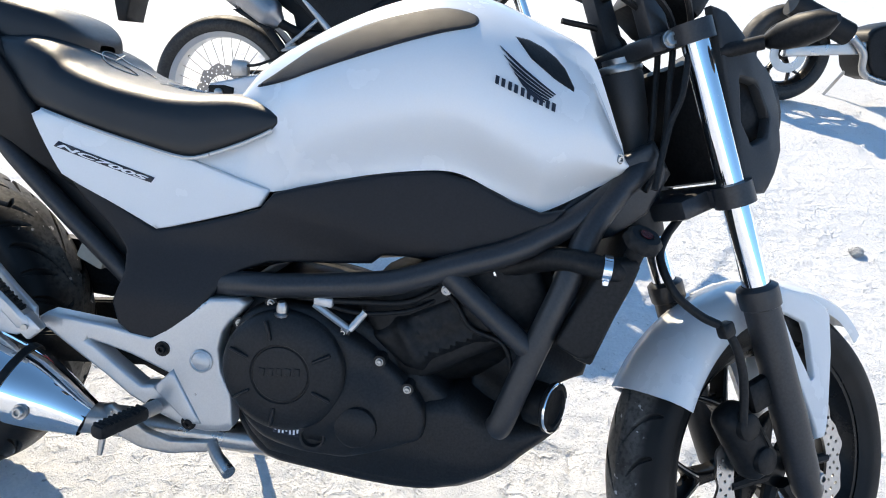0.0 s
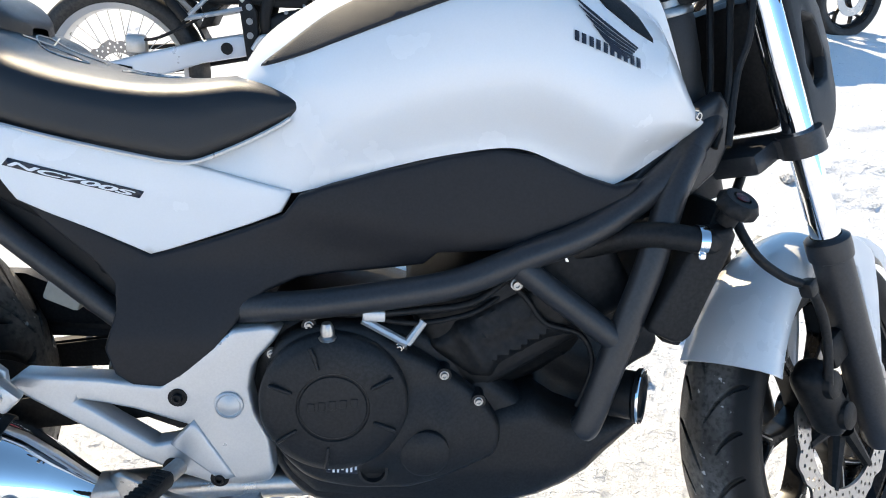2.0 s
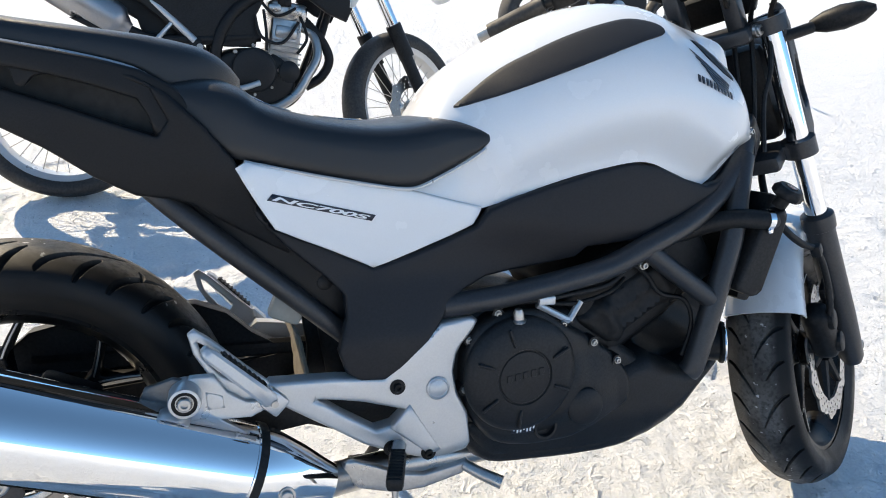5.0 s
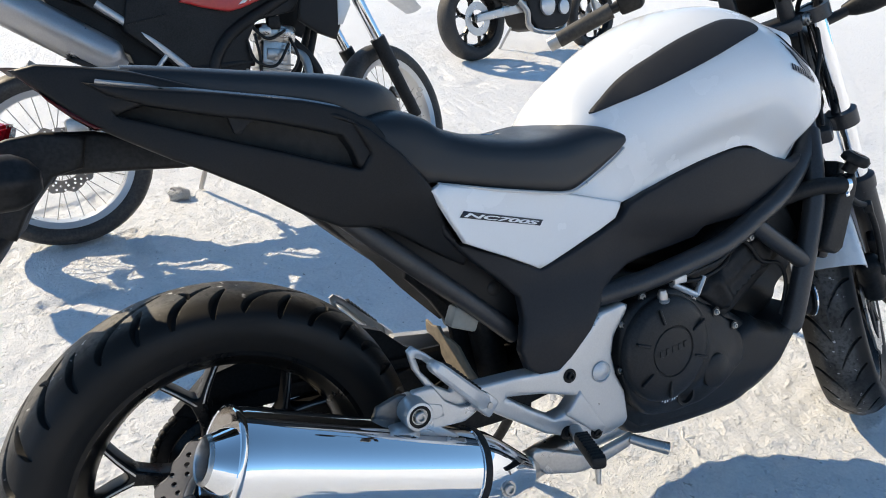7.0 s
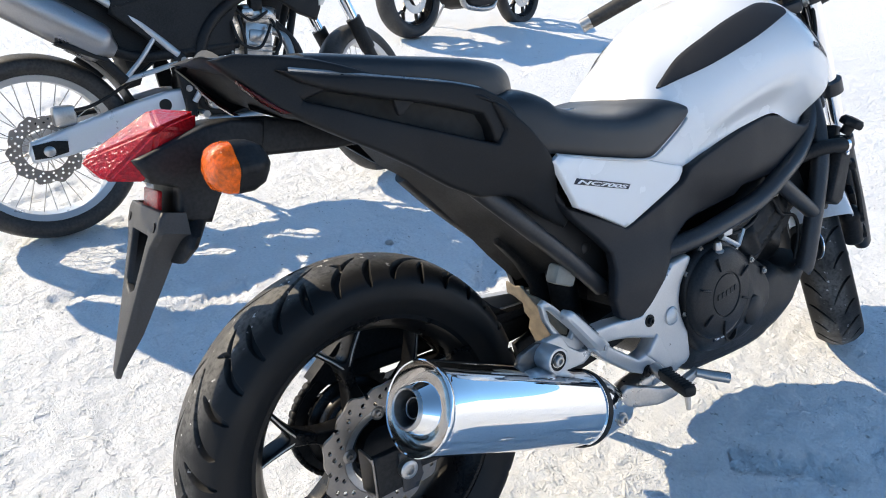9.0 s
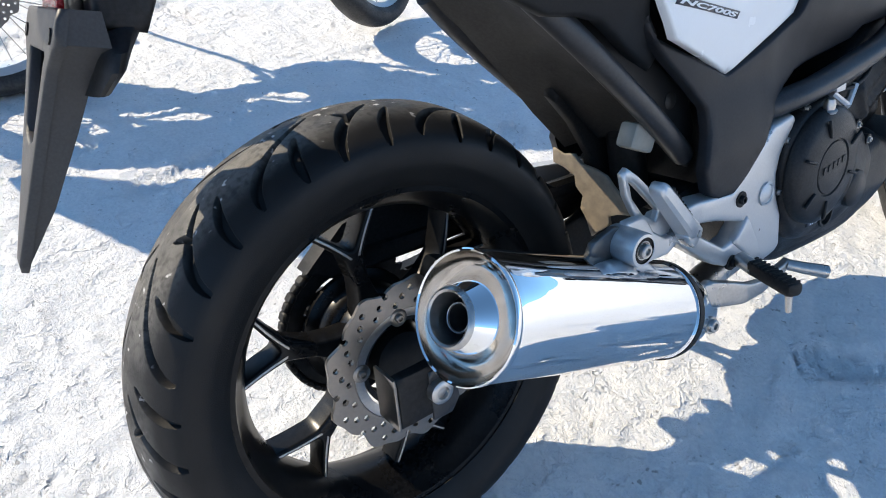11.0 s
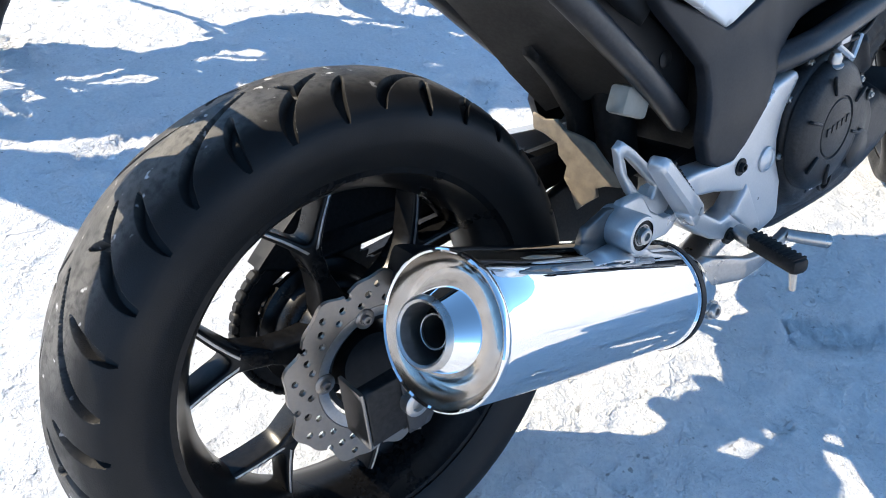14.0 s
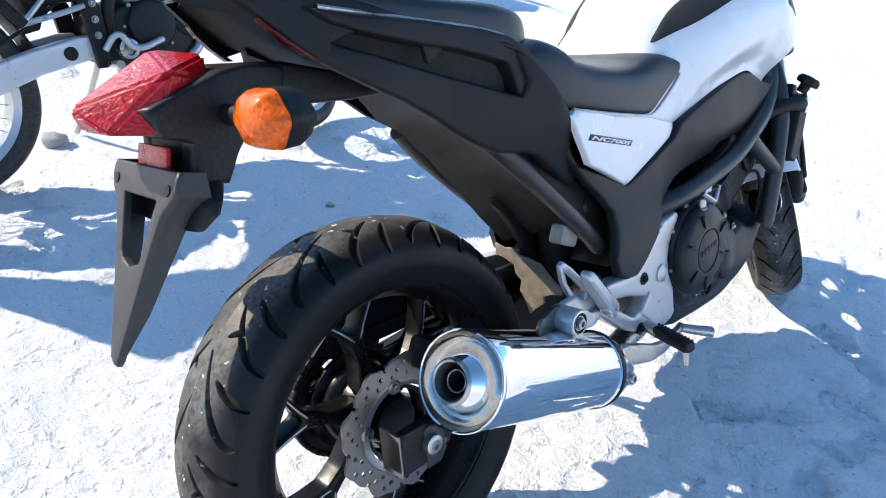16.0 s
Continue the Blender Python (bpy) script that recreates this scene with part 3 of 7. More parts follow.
def build_seat():
    bm = B()
    xs = np.linspace(0.237, 0.708, 74)
    ss = np.r_[np.linspace(0, 0.8, 16), np.linspace(0.84, 1, 16)]
    for side in (1, -1):
        g = sheet(bm, xs, ss, lambda x, s: (x, -side * float(S_WID(x)) * float(S_FORM(s)), float(S_LOW(x)) + s * (float(S_TOP(x)) - float(S_LOW(x)))))
        for row in ([r[0] for r in g], g[0], g[-1]):
            back = [bm.verts.new((v.co.x, v.co.y * 0.85, v.co.z + 0.006)) for v in row]
            for a in range(len(row) - 1):
                bm.faces.new((row[a], row[a + 1], back[a + 1], back[a]))
    bmesh.ops.remove_doubles(bm, verts=bm.verts, dist=0.0004)
    seat = part("seat", bm, SEAT, bike, "black vinyl rider seat")
    for side in (1, -1):
        bm = B()
        tube(bm, [(x, -side * (float(S_WID(x)) * 0.965 + 0.005), float(S_LOW(x)) - 0.002) for x in np.linspace(0.33, 0.69, 40)], 0.0028, 6)
        part("seat_piping", bm, ALU, seat, "thin pale seam along the seat edge")


build_seat()


def build_seat_print():
    def top(x, y):
        k = min(0.999, abs(y) / float(S_WID(x)))
        lo, hi, s = 0.0, 1.0, 0.5
        for _ in range(30):
            s = (lo + hi) / 2
            lo, hi = (s, hi) if float(S_FORM(s)) > k else (lo, s)
        return (x, y, float(S_LOW(x)) + s * (float(S_TOP(x)) - float(S_LOW(x))) + 0.0008)

    def mark(pts):
        bm = B()
        tube(bm, [top(*p) for p in pts], 0.0012, 5)
        part("seat_print", bm, STEEL, bike, "thin pale printed mark on the seat")

    for cx, ry in ((0.375, 0.045), (0.49, 0.030)):
        mark([(cx + 0.042 * math.cos(a), ry * math.sin(a)) for a in np.linspace(0.5, 5.6, 24)])
        mark([(cx - 0.03, -ry * 0.5), (cx, 0.0), (cx + 0.03, -ry * 0.5)])
    mark([(0.335, -0.05), (0.35, 0.0), (0.335, 0.05)])
    mark([(0.452, -0.035), (0.47, 0.0), (0.455, 0.035)])


build_seat_print()
# pillion seat and tail
P_TOP = curve([(-0.175, 0.933), (-0.10, 0.931), (-0.03, 0.928), (0.084, 0.917), (0.208, 0.906), (0.27, 0.896), (0.30, 0.884), (0.32, 0.868), (0.335, 0.850)])
P_LOW = curve([(-0.175, 0.922), (-0.10, 0.906), (0.058, 0.880), (0.129, 0.869), (0.198, 0.853), (0.237, 0.830), (0.28, 0.822), (0.31, 0.824), (0.335, 0.838)])
P_WID = curve([(-0.175, 0.065), (-0.10, 0.105), (0.058, 0.122), (0.15, 0.126), (0.22, 0.127), (0.26, 0.119), (0.29, 0.103), (0.315, 0.078), (0.329, 0.050), (0.335, 0.022)])


def build_tail():
    bm = B()
    xs = np.linspace(-0.06, 0.334, 60)
    ss = np.r_[np.linspace(0, 0.7, 8), np.linspace(0.75, 1, 14)]
    for side in (1, -1):
        g = sheet(bm, xs, ss, lambda x, s: (x, -side * float(P_WID(x)) * float(S_FORM(s)) * 0.97, float(P_LOW(x)) + s * (float(P_TOP(x)) - float(P_LOW(x)))))
        for row in ([r[0] for r in g], g[0], g[-1]):
            back = [bm.verts.new((v.co.x, v.co.y * 0.8, v.co.z - 0.004)) for v in row]
            for a in range(len(row) - 1):
                bm.faces.new((row[a], row[a + 1], back[a + 1], back[a]))
    bmesh.ops.remove_doubles(bm, verts=bm.verts, dist=0.0004)
    part("pillion_seat", bm, SEAT, bike, "black vinyl passenger seat")
    # centre cap behind the passenger seat
    bm = B()
    loops = []
    for x in np.linspace(-0.190, -0.05, 14):
        w, t = max(0.062, float(P_WID(max(x, -0.175)))), float(P_TOP(max(x, -0.175)))
        th = 0.0135 * max(0.12, min(1.0, (x + 0.190) / 0.075))
        loops.append([(x, w * math.sin(a), t - th + th * math.cos(a)) for a in np.linspace(0, 2 * math.pi, 24, endpoint=False)])
    skin(bm, loops)
    part("tail_cap", bm, GREY, bike, "dark grey tail end cap")
    low = [(-0.18, 0.926), (-0.14, 0.888), (-0.105, 0.857), (-0.067, 0.834), (-0.018, 0.806), (0.021, 0.787), (0.082, 0.753), (0.14, 0.714), (0.19, 0.689), (0.235, 0.684), (0.262, 0.676), (0.319, 0.638), (0.365, 0.610), (0.392, 0.595), (0.398, 0.618), (0.366, 0.645), (0.345, 0.682), (0.318, 0.738), (0.28, 0.785), (0.237, 0.825), (0.198, 0.848), (0.129, 0.868), (0.058, 0.883), (-0.05, 0.917), (-0.1, 0.926), (-0.15, 0.932)]
    inner = [(0.15, 0.715), (0.20, 0.690), (0.262, 0.645), (0.33, 0.588), (0.40, 0.528), (0.47, 0.466), (0.50, 0.435), (0.505, 0.50), (0.485, 0.55), (0.41, 0.605), (0.33, 0.655), (0.26, 0.695)]

    def off(x, z):
        o = 0.128 - 0.25 * max(0, -0.02 - x) - 0.10 * max(0, 0.80 - z - max(0, -x)) + 0.040 * max(0.0, min(1.0, (x - 0.10) / 0.20)) * max(0.0, min(1.0, (z - 0.60) / 0.12))
        return max(0.05, o)

    bm = B()
    loops = []
    near = [(-0.165, 0.917), (-0.105, 0.868), (-0.02, 0.818), (0.04, 0.790), (0.09, 0.762), (0.14, 0.732), (0.19, 0.702), (0.25, 0.660), (0.325, 0.594), (0.40, 0.530), (0.47, 0.468)]
    far = [(-0.165, 0.917), (-0.105, 0.872), (-0.02, 0.838), (0.04, 0.818), (0.098, 0.786), (0.138, 0.738), (0.174, 0.716), (0.235, 0.662), (0.30, 0.592), (0.362, 0.520), (0.43, 0.450)]
    for k, ((x0, z0), (x1, z1)) in enumerate(zip(near, far)):
        w = (off(x0, 0.8) - 0.008) if x0 < 0.12 else 0.096
        ring = []
        for q in np.linspace(0, 1, 9):
            ring.append((x0 + (x1 - x0) * q, -w + (w + 0.09) * q, z0 + (z1 - z0) * q + 0.02 * math.sin(math.pi * q)))
        loops.append(ring + [(x + 0.006, y, z + 0.008) for x, y, z in reversed(ring)])
    skin(bm, loops)
    part("undertray", bm, BLACK, bike, "black tray under the tail")
    for side in (1, -1):
        bm = B()
        panel(bm, low if side == 1 else [(x, z + (0.030 if 2 < k < 16 else 0.0)) for k, (x, z) in enumerate(low)], off, 0.010, 0.006, 0.010, side, 0, [[(-0.073, 0.866), (-0.035, 0.854), (0.015, 0.837), (0.062, 0.822), (0.120, 0.804), (0.172, 0.786), (0.221, 0.770), (0.236, 0.790), (0.215, 0.832), (0.150, 0.852), (0.060, 0.866), (-0.030, 0.879)]])
        part("tail_cover", bm, GREY, bike, "dark grey tail side cover")
        bm = B()
        panel(bm, inner if side == 1 else [(x + 0.045, z + 0.010) for x, z in inner], lambda x, z: 0.100, 0.008, 0.004, 0.014, side)
        part("inner_cover", bm, GREY, bike, "black inner cover behind the rear frame tube")
        bm = B()
        wing = [(-0.105, 0.907), (-0.039, 0.895), (0.049, 0.884), (0.151, 0.868), (0.205, 0.855), (0.246, 0.834), (0.262, 0.815), (0.315, 0.745), (0.30, 0.745), (0.245, 0.765), (0.219, 0.771), (0.212, 0.796), (0.200, 0.817), (0.155, 0.831), (0.104, 0.844), (0.055, 0.853), (0.016, 0.861), (-0.035, 0.873), (-0.078, 0.889)]
        panel(bm, wing, lambda x, z: off(x, 0.9) + 0.014 - 0.034 * max(0.0, min(1.0, (x - 0.10) / 0.20)), 0.024, 0.005, 0.010, side)
        part("grab_edge", bm, GREY, bike, "dark grey grab edge beside the passenger seat")
        # black backing puts the shade of the hollow into the colour
        bm = B()
        panel(bm, [(-0.09, 0.885), (0.04, 0.868), (0.149, 0.852), (0.215, 0.838), (0.245, 0.800), (0.240, 0.755), (0.12, 0.790), (0.02, 0.822), (-0.08, 0.858)], lambda x, z: off(x, z) - 0.030, 0.006, 0.002, 0.014, side)
        part("grip_recess_shade", bm, SOOT_AND_SHADE, bike, "black backing that paints shade into the hollow under the grab edge")
        bm = B()
        panel(bm, [(0.052, 0.862), (0.060, 0.833), (0.064, 0.830), (0.070, 0.831), (0.080, 0.843), (0.104, 0.850), (0.104, 0.858)], lambda x, z: off(x, z) + 0.001, 0.006, 0.002, 0.008, side)
        part("grip_tab", bm, GREY, bike, "small moulded tab in the hollow")
        bm = B()
        tube(bm, [(x, -side * (float(P_WID(x)) * 0.99 + 0.010), float(P_LOW(x)) + 0.002) for x in np.linspace(-0.09, 0.225, 24)], 0.0035, 6)
        part("trim_strip", bm, STEEL, bike, "thin silver trim along the grab edge")
        bm = B()
        tube(bm, spline([(0.19, -side * 0.100, 0.712), (0.25, -side * 0.112, 0.657), (0.325, -side * 0.114, 0.592), (0.40, -side * 0.112, 0.528), (0.475, -side * 0.104, 0.462)], 6), 0.0165, 16)
        part("subframe_tube", bm, FRAME, bike, "dark rear frame tube")
        bm = B()
        lathe(bm, [(0, 0.003), (0.008, 0.003), (0.012, 0.001), (0.012, -0.004)], (0.445, -side * 0.100, 0.546), (0, -side, 0), 20)
        part("trim_plug", bm, BLACK, bike, "round black trim plug")


build_tail()


# frame
def build_frame():
    for side in (1, -1):
        s = -side
        bm = B()
        tube(bm, spline([(0.575, s * 0.095, 0.488), (0.63, s * 0.130, 0.502), (0.68, s * 0.150, 0.514), (0.735, s * 0.156, 0.522), (0.857, s * 0.160, 0.545), (0.92, s * 0.161, 0.562), (0.997, s * 0.160, 0.597), (1.07, s * 0.152, 0.628), (1.143, s * 0.134, 0.675), (1.213, s * 0.100, 0.735), (1.262, s * 0.05, 0.785)], 8), 0.0195, 18)
        part("frame_tube", bm, FRAME, bike, "satin dark grey main frame tube")
        bm = B()
        tube(bm, [(0.975, s * 0.160, 0.590), (1.03, s * 0.163, 0.550), (1.118, s * 0.166, 0.490)], 0.0175, 16)
        part("frame_tube", bm, FRAME, bike)
        bm = B()
        tube(bm, spline([(1.215, s * 0.105, 0.735), (1.185, s * 0.135, 0.685), (1.165, s * 0.155, 0.625), (1.152, s * 0.162, 0.573), (1.124, s * 0.166, 0.475), (1.099, s * 0.165, 0.375), (1.092, s * 0.16, 0.355)], 8), 0.020, 18)
        part("frame_tube", bm, FRAME, bike)
        bm = B()
        panel(bm, [(1.06, 0.632), (1.12, 0.685), (1.165, 0.735), (1.215, 0.785), (1.26, 0.815), (1.295, 0.77), (1.27, 0.705), (1.225, 0.665), (1.16, 0.640)], lambda x, z: 0.118 - 0.35 * max(0, x - 1.14), 0.03, 0.008, 0.014, side)
        part("frame_gusset", bm, FRAME, bike, "dark frame neck gusset")
    bm = B()
    lathe(bm, [(0.030, 0.0), (0.033, 0.004), (0.033, 0.10), (0.0315, 0.11), (0.0315, 0.19), (0.034, 0.20), (0.035, 0.262), (0.033, 0.268)], (1.285, 0, 0.66), (-0.322, 0, 0.947), 40)
    head = part("steering_head", bm, MATT, bike, "round satin grey steering head tube")
    bm = B()
    lathe(bm, [(0.030, 0.266), (0.0355, 0.268), (0.0365, 0.274), (0.034, 0.279), (0.026, 0.281), (0.026, 0.290), (0.0, 0.291)], (1.285, 0, 0.66), (-0.322, 0, 0.947), 40)
    part("bearing_ring", bm, STEEL, head, "bright steering bearing ring")


build_frame()


# engine
def build_engine():
    bm = B()
    crank = [(0.64, 0.47), (0.72, 0.50), (0.86, 0.48), (0.98, 0.40), (1.05, 0.34), (1.05, 0.24), (0.98, 0.20), (0.80, 0.20), (0.70, 0.22), (0.64, 0.33)]
    panel(bm, crank, lambda x, z: 0.125, 0.25, 0.02, 0.03, 1, 4)
    part("crankcase", bm, ENGINE, bike, "dark grey crankcase")
    cover = [(0.668, 0.455), (0.69, 0.478), (0.716, 0.490), (0.755, 0.497), (0.789, 0.493), (0.815, 0.478), (0.837, 0.465), (0.87, 0.447), (0.899, 0.428), (0.925, 0.410), (0.947, 0.392), (0.967, 0.37), (0.980, 0.345), (0.98, 0.315), (0.968, 0.297), (0.923, 0.277), (0.88, 0.26), (0.852, 0.250), (0.80, 0.246), (0.758, 0.250), (0.72, 0.262), (0.695, 0.285), (0.672, 0.32), (0.660, 0.363), (0.658, 0.41)]

    def off(x, z):
        d = math.hypot(x - 0.752, z - 0.388)
        o = 0.150 + 0.012 * max(0, min(1, (0.135 - d) / 0.03))
        e = math.hypot(x - 0.872, z - 0.325)
        o += 0.016 * max(0, min(1, (0.085 - e) / 0.05))
        return o

    bm = B()
    panel(bm, cover, off, 0.05, 0.012, 0.010, 1, 3)
    part("clutch_cover", bm, ENGINE, bike, "dark grey engine side cover")
    bm = B()
    lathe(bm, [(0.098, 0.0), (0.098, 0.010), (0.094, 0.016), (0.082, 0.022), (0.050, 0.026), (0.048, 0.026), (0.0465, 0.0235), (0.0445, 0.0235), (0.043, 0.0255), (0.03, 0.027), (0, 0.0275)], (0.752, -0.162, 0.390), (0, -1, 0), 72)
    clutch = part("clutch_dome", bm, ENGINE, bike, "round raised clutch dome")
    for a in (30, 110, 160, 215, 265, 340):
        bm = B()
        c, s = math.cos(radians(a)), math.sin(radians(a))
        block(bm, (0.032, 0.006, 0.005), Matrix.Translation((0.752 + 0.072 * c, -0.1875, 0.390 + 0.072 * s)) @ Matrix.Rotation(radians(-a), 4, "Y"), 0.0015, 1)
        part("rib", bm, ENGINE, clutch)
    for k in range(5):
        bm = B()
        block(bm, (0.009, 0.002, 0.012), Matrix.Translation((0.724 + 0.0138 * k, -0.1895, 0.391 + 0.002 * k)), 0.0006, 1)
        part("embossing", bm, ENGINE, clutch)
    bm = B()
    lathe(bm, [(0.034, 0), (0.033, 0.012), (0.029, 0.015), (0, 0.016)], (0.875, -0.162, 0.318), (0, -1, 0.0), 36)
    lathe(bm, [(0.022, 0), (0.021, 0.004), (0.017, 0.004), (0.016, -0.004), (0, -0.004)], (0.806, -0.16, 0.285), (0, -1, 0.0), 24)
    part("cover_boss", bm, ENGINE, bike)
    for p in ((0.668, 0.448), (0.716, 0.489), (0.835, 0.462), (0.897, 0.424), (0.946, 0.387), (0.662, 0.365)):
        bm = B()
        lathe(bm, [(0.010, -0.03), (0.010, 0.004), (0, 0.004)], (p[0], -0.148, p[1]), (0, -1, 0), 14)
        boss = part("screw_boss", bm, ENGINE, bike)
        bm = B()
        screw(bm, (p[0], -0.1525, p[1]), (0, -1, 0), 0.0048, 0.004)
        part("cover_screw", bm, STEEL, boss)
    bm = B()
    tube(bm, [(0.748, -0.170, 0.452), (0.743, -0.172, 0.482)], 0.0095, 14)
    lathe(bm, [(0.012, 0), (0.013, 0.004), (0.009, 0.006), (0.009, 0.014), (0.006, 0.022), (0, 0.023)], (0.743, -0.172, 0.48), (-0.1, -0.1, 1), 16)
    part("oil_filler_cap", bm, STEEL, bike, "bright metal breather cap")
    # sticker
    bm = B()
    panel(bm, [(0.742, 0.302), (0.788, 0.298), (0.788, 0.278), (0.742, 0.282)], lambda x, z: off(x, z) + 0.002, 0.001, 0.0004, 0.01)
    st = part("sticker", bm, INK, bike, "small dark sticker")
    bm = B()
    for k in range(7):
        x = 0.745 + 0.006 * k
        h = 0.013 if k % 3 else 0.009
        panel(bm, [(x, 0.296 - 0.004 * (k % 2)), (x + 0.003, 0.296), (x + 0.003, 0.296 - h), (x, 0.296 - h)], lambda x, z: off(x, z) + 0.003, 0.0006, 0.0002, 0.01)
    part("print", bm, BLUEWHITE, st, "pale bars")
    # forward-leaning cylinders
    a, b = Vector((0.88, 0, 0.44)), Vector((1.13, 0, 0.60))
    bm = B()
    block(bm, (0.20, 0.25, 0.17), between(a, a.lerp(b, 0.7)), 0.018, 3)
    block(bm, (0.12, 0.265, 0.15), between(a.lerp(b, 0.55), b), 0.016, 3)
    part("cylinder_block", bm, DARK, bike, "black forward-leaning cylinder block")
    def barrel(x, z):
        along = (x - 0.90) * 0.84 + (z - 0.43) * 0.54
        across = -(x - 0.90) * 0.54 + (z - 0.43) * 0.84
        o = 0.132 - 0.9 * max(0, abs(across) - 0.03) + 0.010 * math.exp(-((along - 0.045) / 0.012) ** 2) + 0.008 * math.exp(-((along - 0.165) / 0.02) ** 2)
        return o + 0.004 * (1 if math.sin(across * 190) > 0.3 else 0) * (1 if 0.06 < along < 0.15 else 0)

    bm = B()
    panel(bm, [(0.865, 0.470), (0.93, 0.510), (1.0, 0.545), (1.06, 0.565), (1.10, 0.545), (1.105, 0.49), (1.085, 0.425), (1.04, 0.385), (0.985, 0.380), (0.93, 0.415)], barrel, 0.07, 0.014, 0.008, 1, 4)
    part("cylinder_cover", bm, DARK, bike, "black ribbed cylinder barrel")
    # belly cover over the exhaust collector
    bm = B()
    belly = [(0.66, 0.30), (0.69, 0.245), (0.714, 0.212), (0.76, 0.202), (0.805, 0.197), (0.895, 0.189), (0.95, 0.190), (1.001, 0.197), (1.05, 0.215), (1.09, 0.238), (1.12, 0.265), (1.146, 0.295), (1.175, 0.325), (1.192, 0.345), (1.195, 0.368), (1.16, 0.36), (1.11, 0.345), (1.07, 0.36), (1.03, 0.385), (0.98, 0.37), (0.9, 0.33), (0.8, 0.30)]
    panel(bm, belly, lambda x, z: 0.118 + 0.02 * min(1, max(0, (z - 0.19) / 0.08)) - 0.05 * max(0, x - 1.05), 0.24, 0.03, 0.012, 1)
    part("belly_cover", bm, ENGINE, bike, "dark grey belly cover under the engine")
    # round damper in front of the engine
    bm = B()
    lathe(bm, [(0, -0.03), (0.034, -0.03), (0.034, 0.0), (0.039, 0.004), (0.039, 0.010), (0.030, 0.012), (0.028, 0.008), (0, 0.008)], (1.166, -0.140, 0.396), (0.86, -0.5, 0.08), 32)
    part("horn", bm, DARK, bike, "round black horn with a bright rim")
    bm = B()
    ax = Vector((0.86, -0.5, 0.08)).normalized()
    e1, e2 = ax.orthogonal().normalized(), ax.cross(ax.orthogonal().normalized())
    tube(bm, [Vector((1.166, -0.140, 0.396)) + ax * 0.010 + (e1 * math.cos(a) + e2 * math.sin(a)) * 0.0375 for a in np.linspace(0, 2 * math.pi, 32, endpoint=False)], 0.0022, 6, closed=True)
    part("horn_rim", bm, CHROME, bike)


build_engine()


def build_hoses():
    def hose(name, pts, r, mat, label=""):
        bm = B()
        tube(bm, spline(pts, 8), r, 14)
        return part(name, bm, mat, bike, label)

    h = hose("coolant_hose", [(1.00, -0.10, 0.55), (1.05, -0.112, 0.585), (1.10, -0.13, 0.612), (1.15, -0.165, 0.632), (1.20, -0.185, 0.632), (1.235, -0.17, 0.625)], 0.017, BLACK, "black coolant hose")
    for a, b in (((1.052, -0.113, 0.586), (1, -0.2, 0.6)), ((1.207, -0.184, 0.632), (1, 0, 0))):
        bm = B()
        lathe(bm, [(0.0185, -0.006), (0.0195, -0.006), (0.0195, 0.006), (0.0185, 0.006)], a, b, 24)
        block(bm, (0.010, 0.008, 0.010), Matrix.Translation((a[0], a[1] - 0.012, a[2] - 0.018)), 0.002, 1)
        part("hose_clamp", bm, CHROME, h, "bright steel hose clamp")
    hose("cable", [(0.715, -0.14, 0.505), (0.78, -0.15, 0.507), (0.86, -0.15, 0.515), (0.93, -0.14, 0.525), (0.985, -0.12, 0.56)], 0.005, BLACK)
    hose("cable", [(0.97, -0.13, 0.56), (1.0, -0.14, 0.535), (1.03, -0.142, 0.50), (1.08, -0.145, 0.485), (1.10, -0.145, 0.44), (1.085, -0.145, 0.38)], 0.004, BLACK)
    hose("cable", [(0.80, -0.145, 0.50), (0.86, -0.15, 0.497), (0.93, -0.14, 0.51), (0.97, -0.12, 0.53)], 0.004, DARK)
    bm = B()
    tube(bm, [(0.785, -0.152, 0.500), (0.845, -0.152, 0.468)], 0.006, 8)
    tube(bm, [(0.845, -0.152, 0.468), (0.866, -0.15, 0.50)], 0.006, 8)
    block(bm, (0.03, 0.015, 0.015), Matrix.Translation((0.80, -0.153, 0.507)), 0.003)
    part("cable_bracket", bm, ALU, bike, "small bright cable bracket")
    for p in ((0.72, 0.505), (0.985, 0.555)):
        bm = B()
        screw(bm, (p[0], -0.152, p[1]), (0, -1, 0), 0.006, 0.006)
        part("bolt", bm, STEEL, bike)


build_hoses()


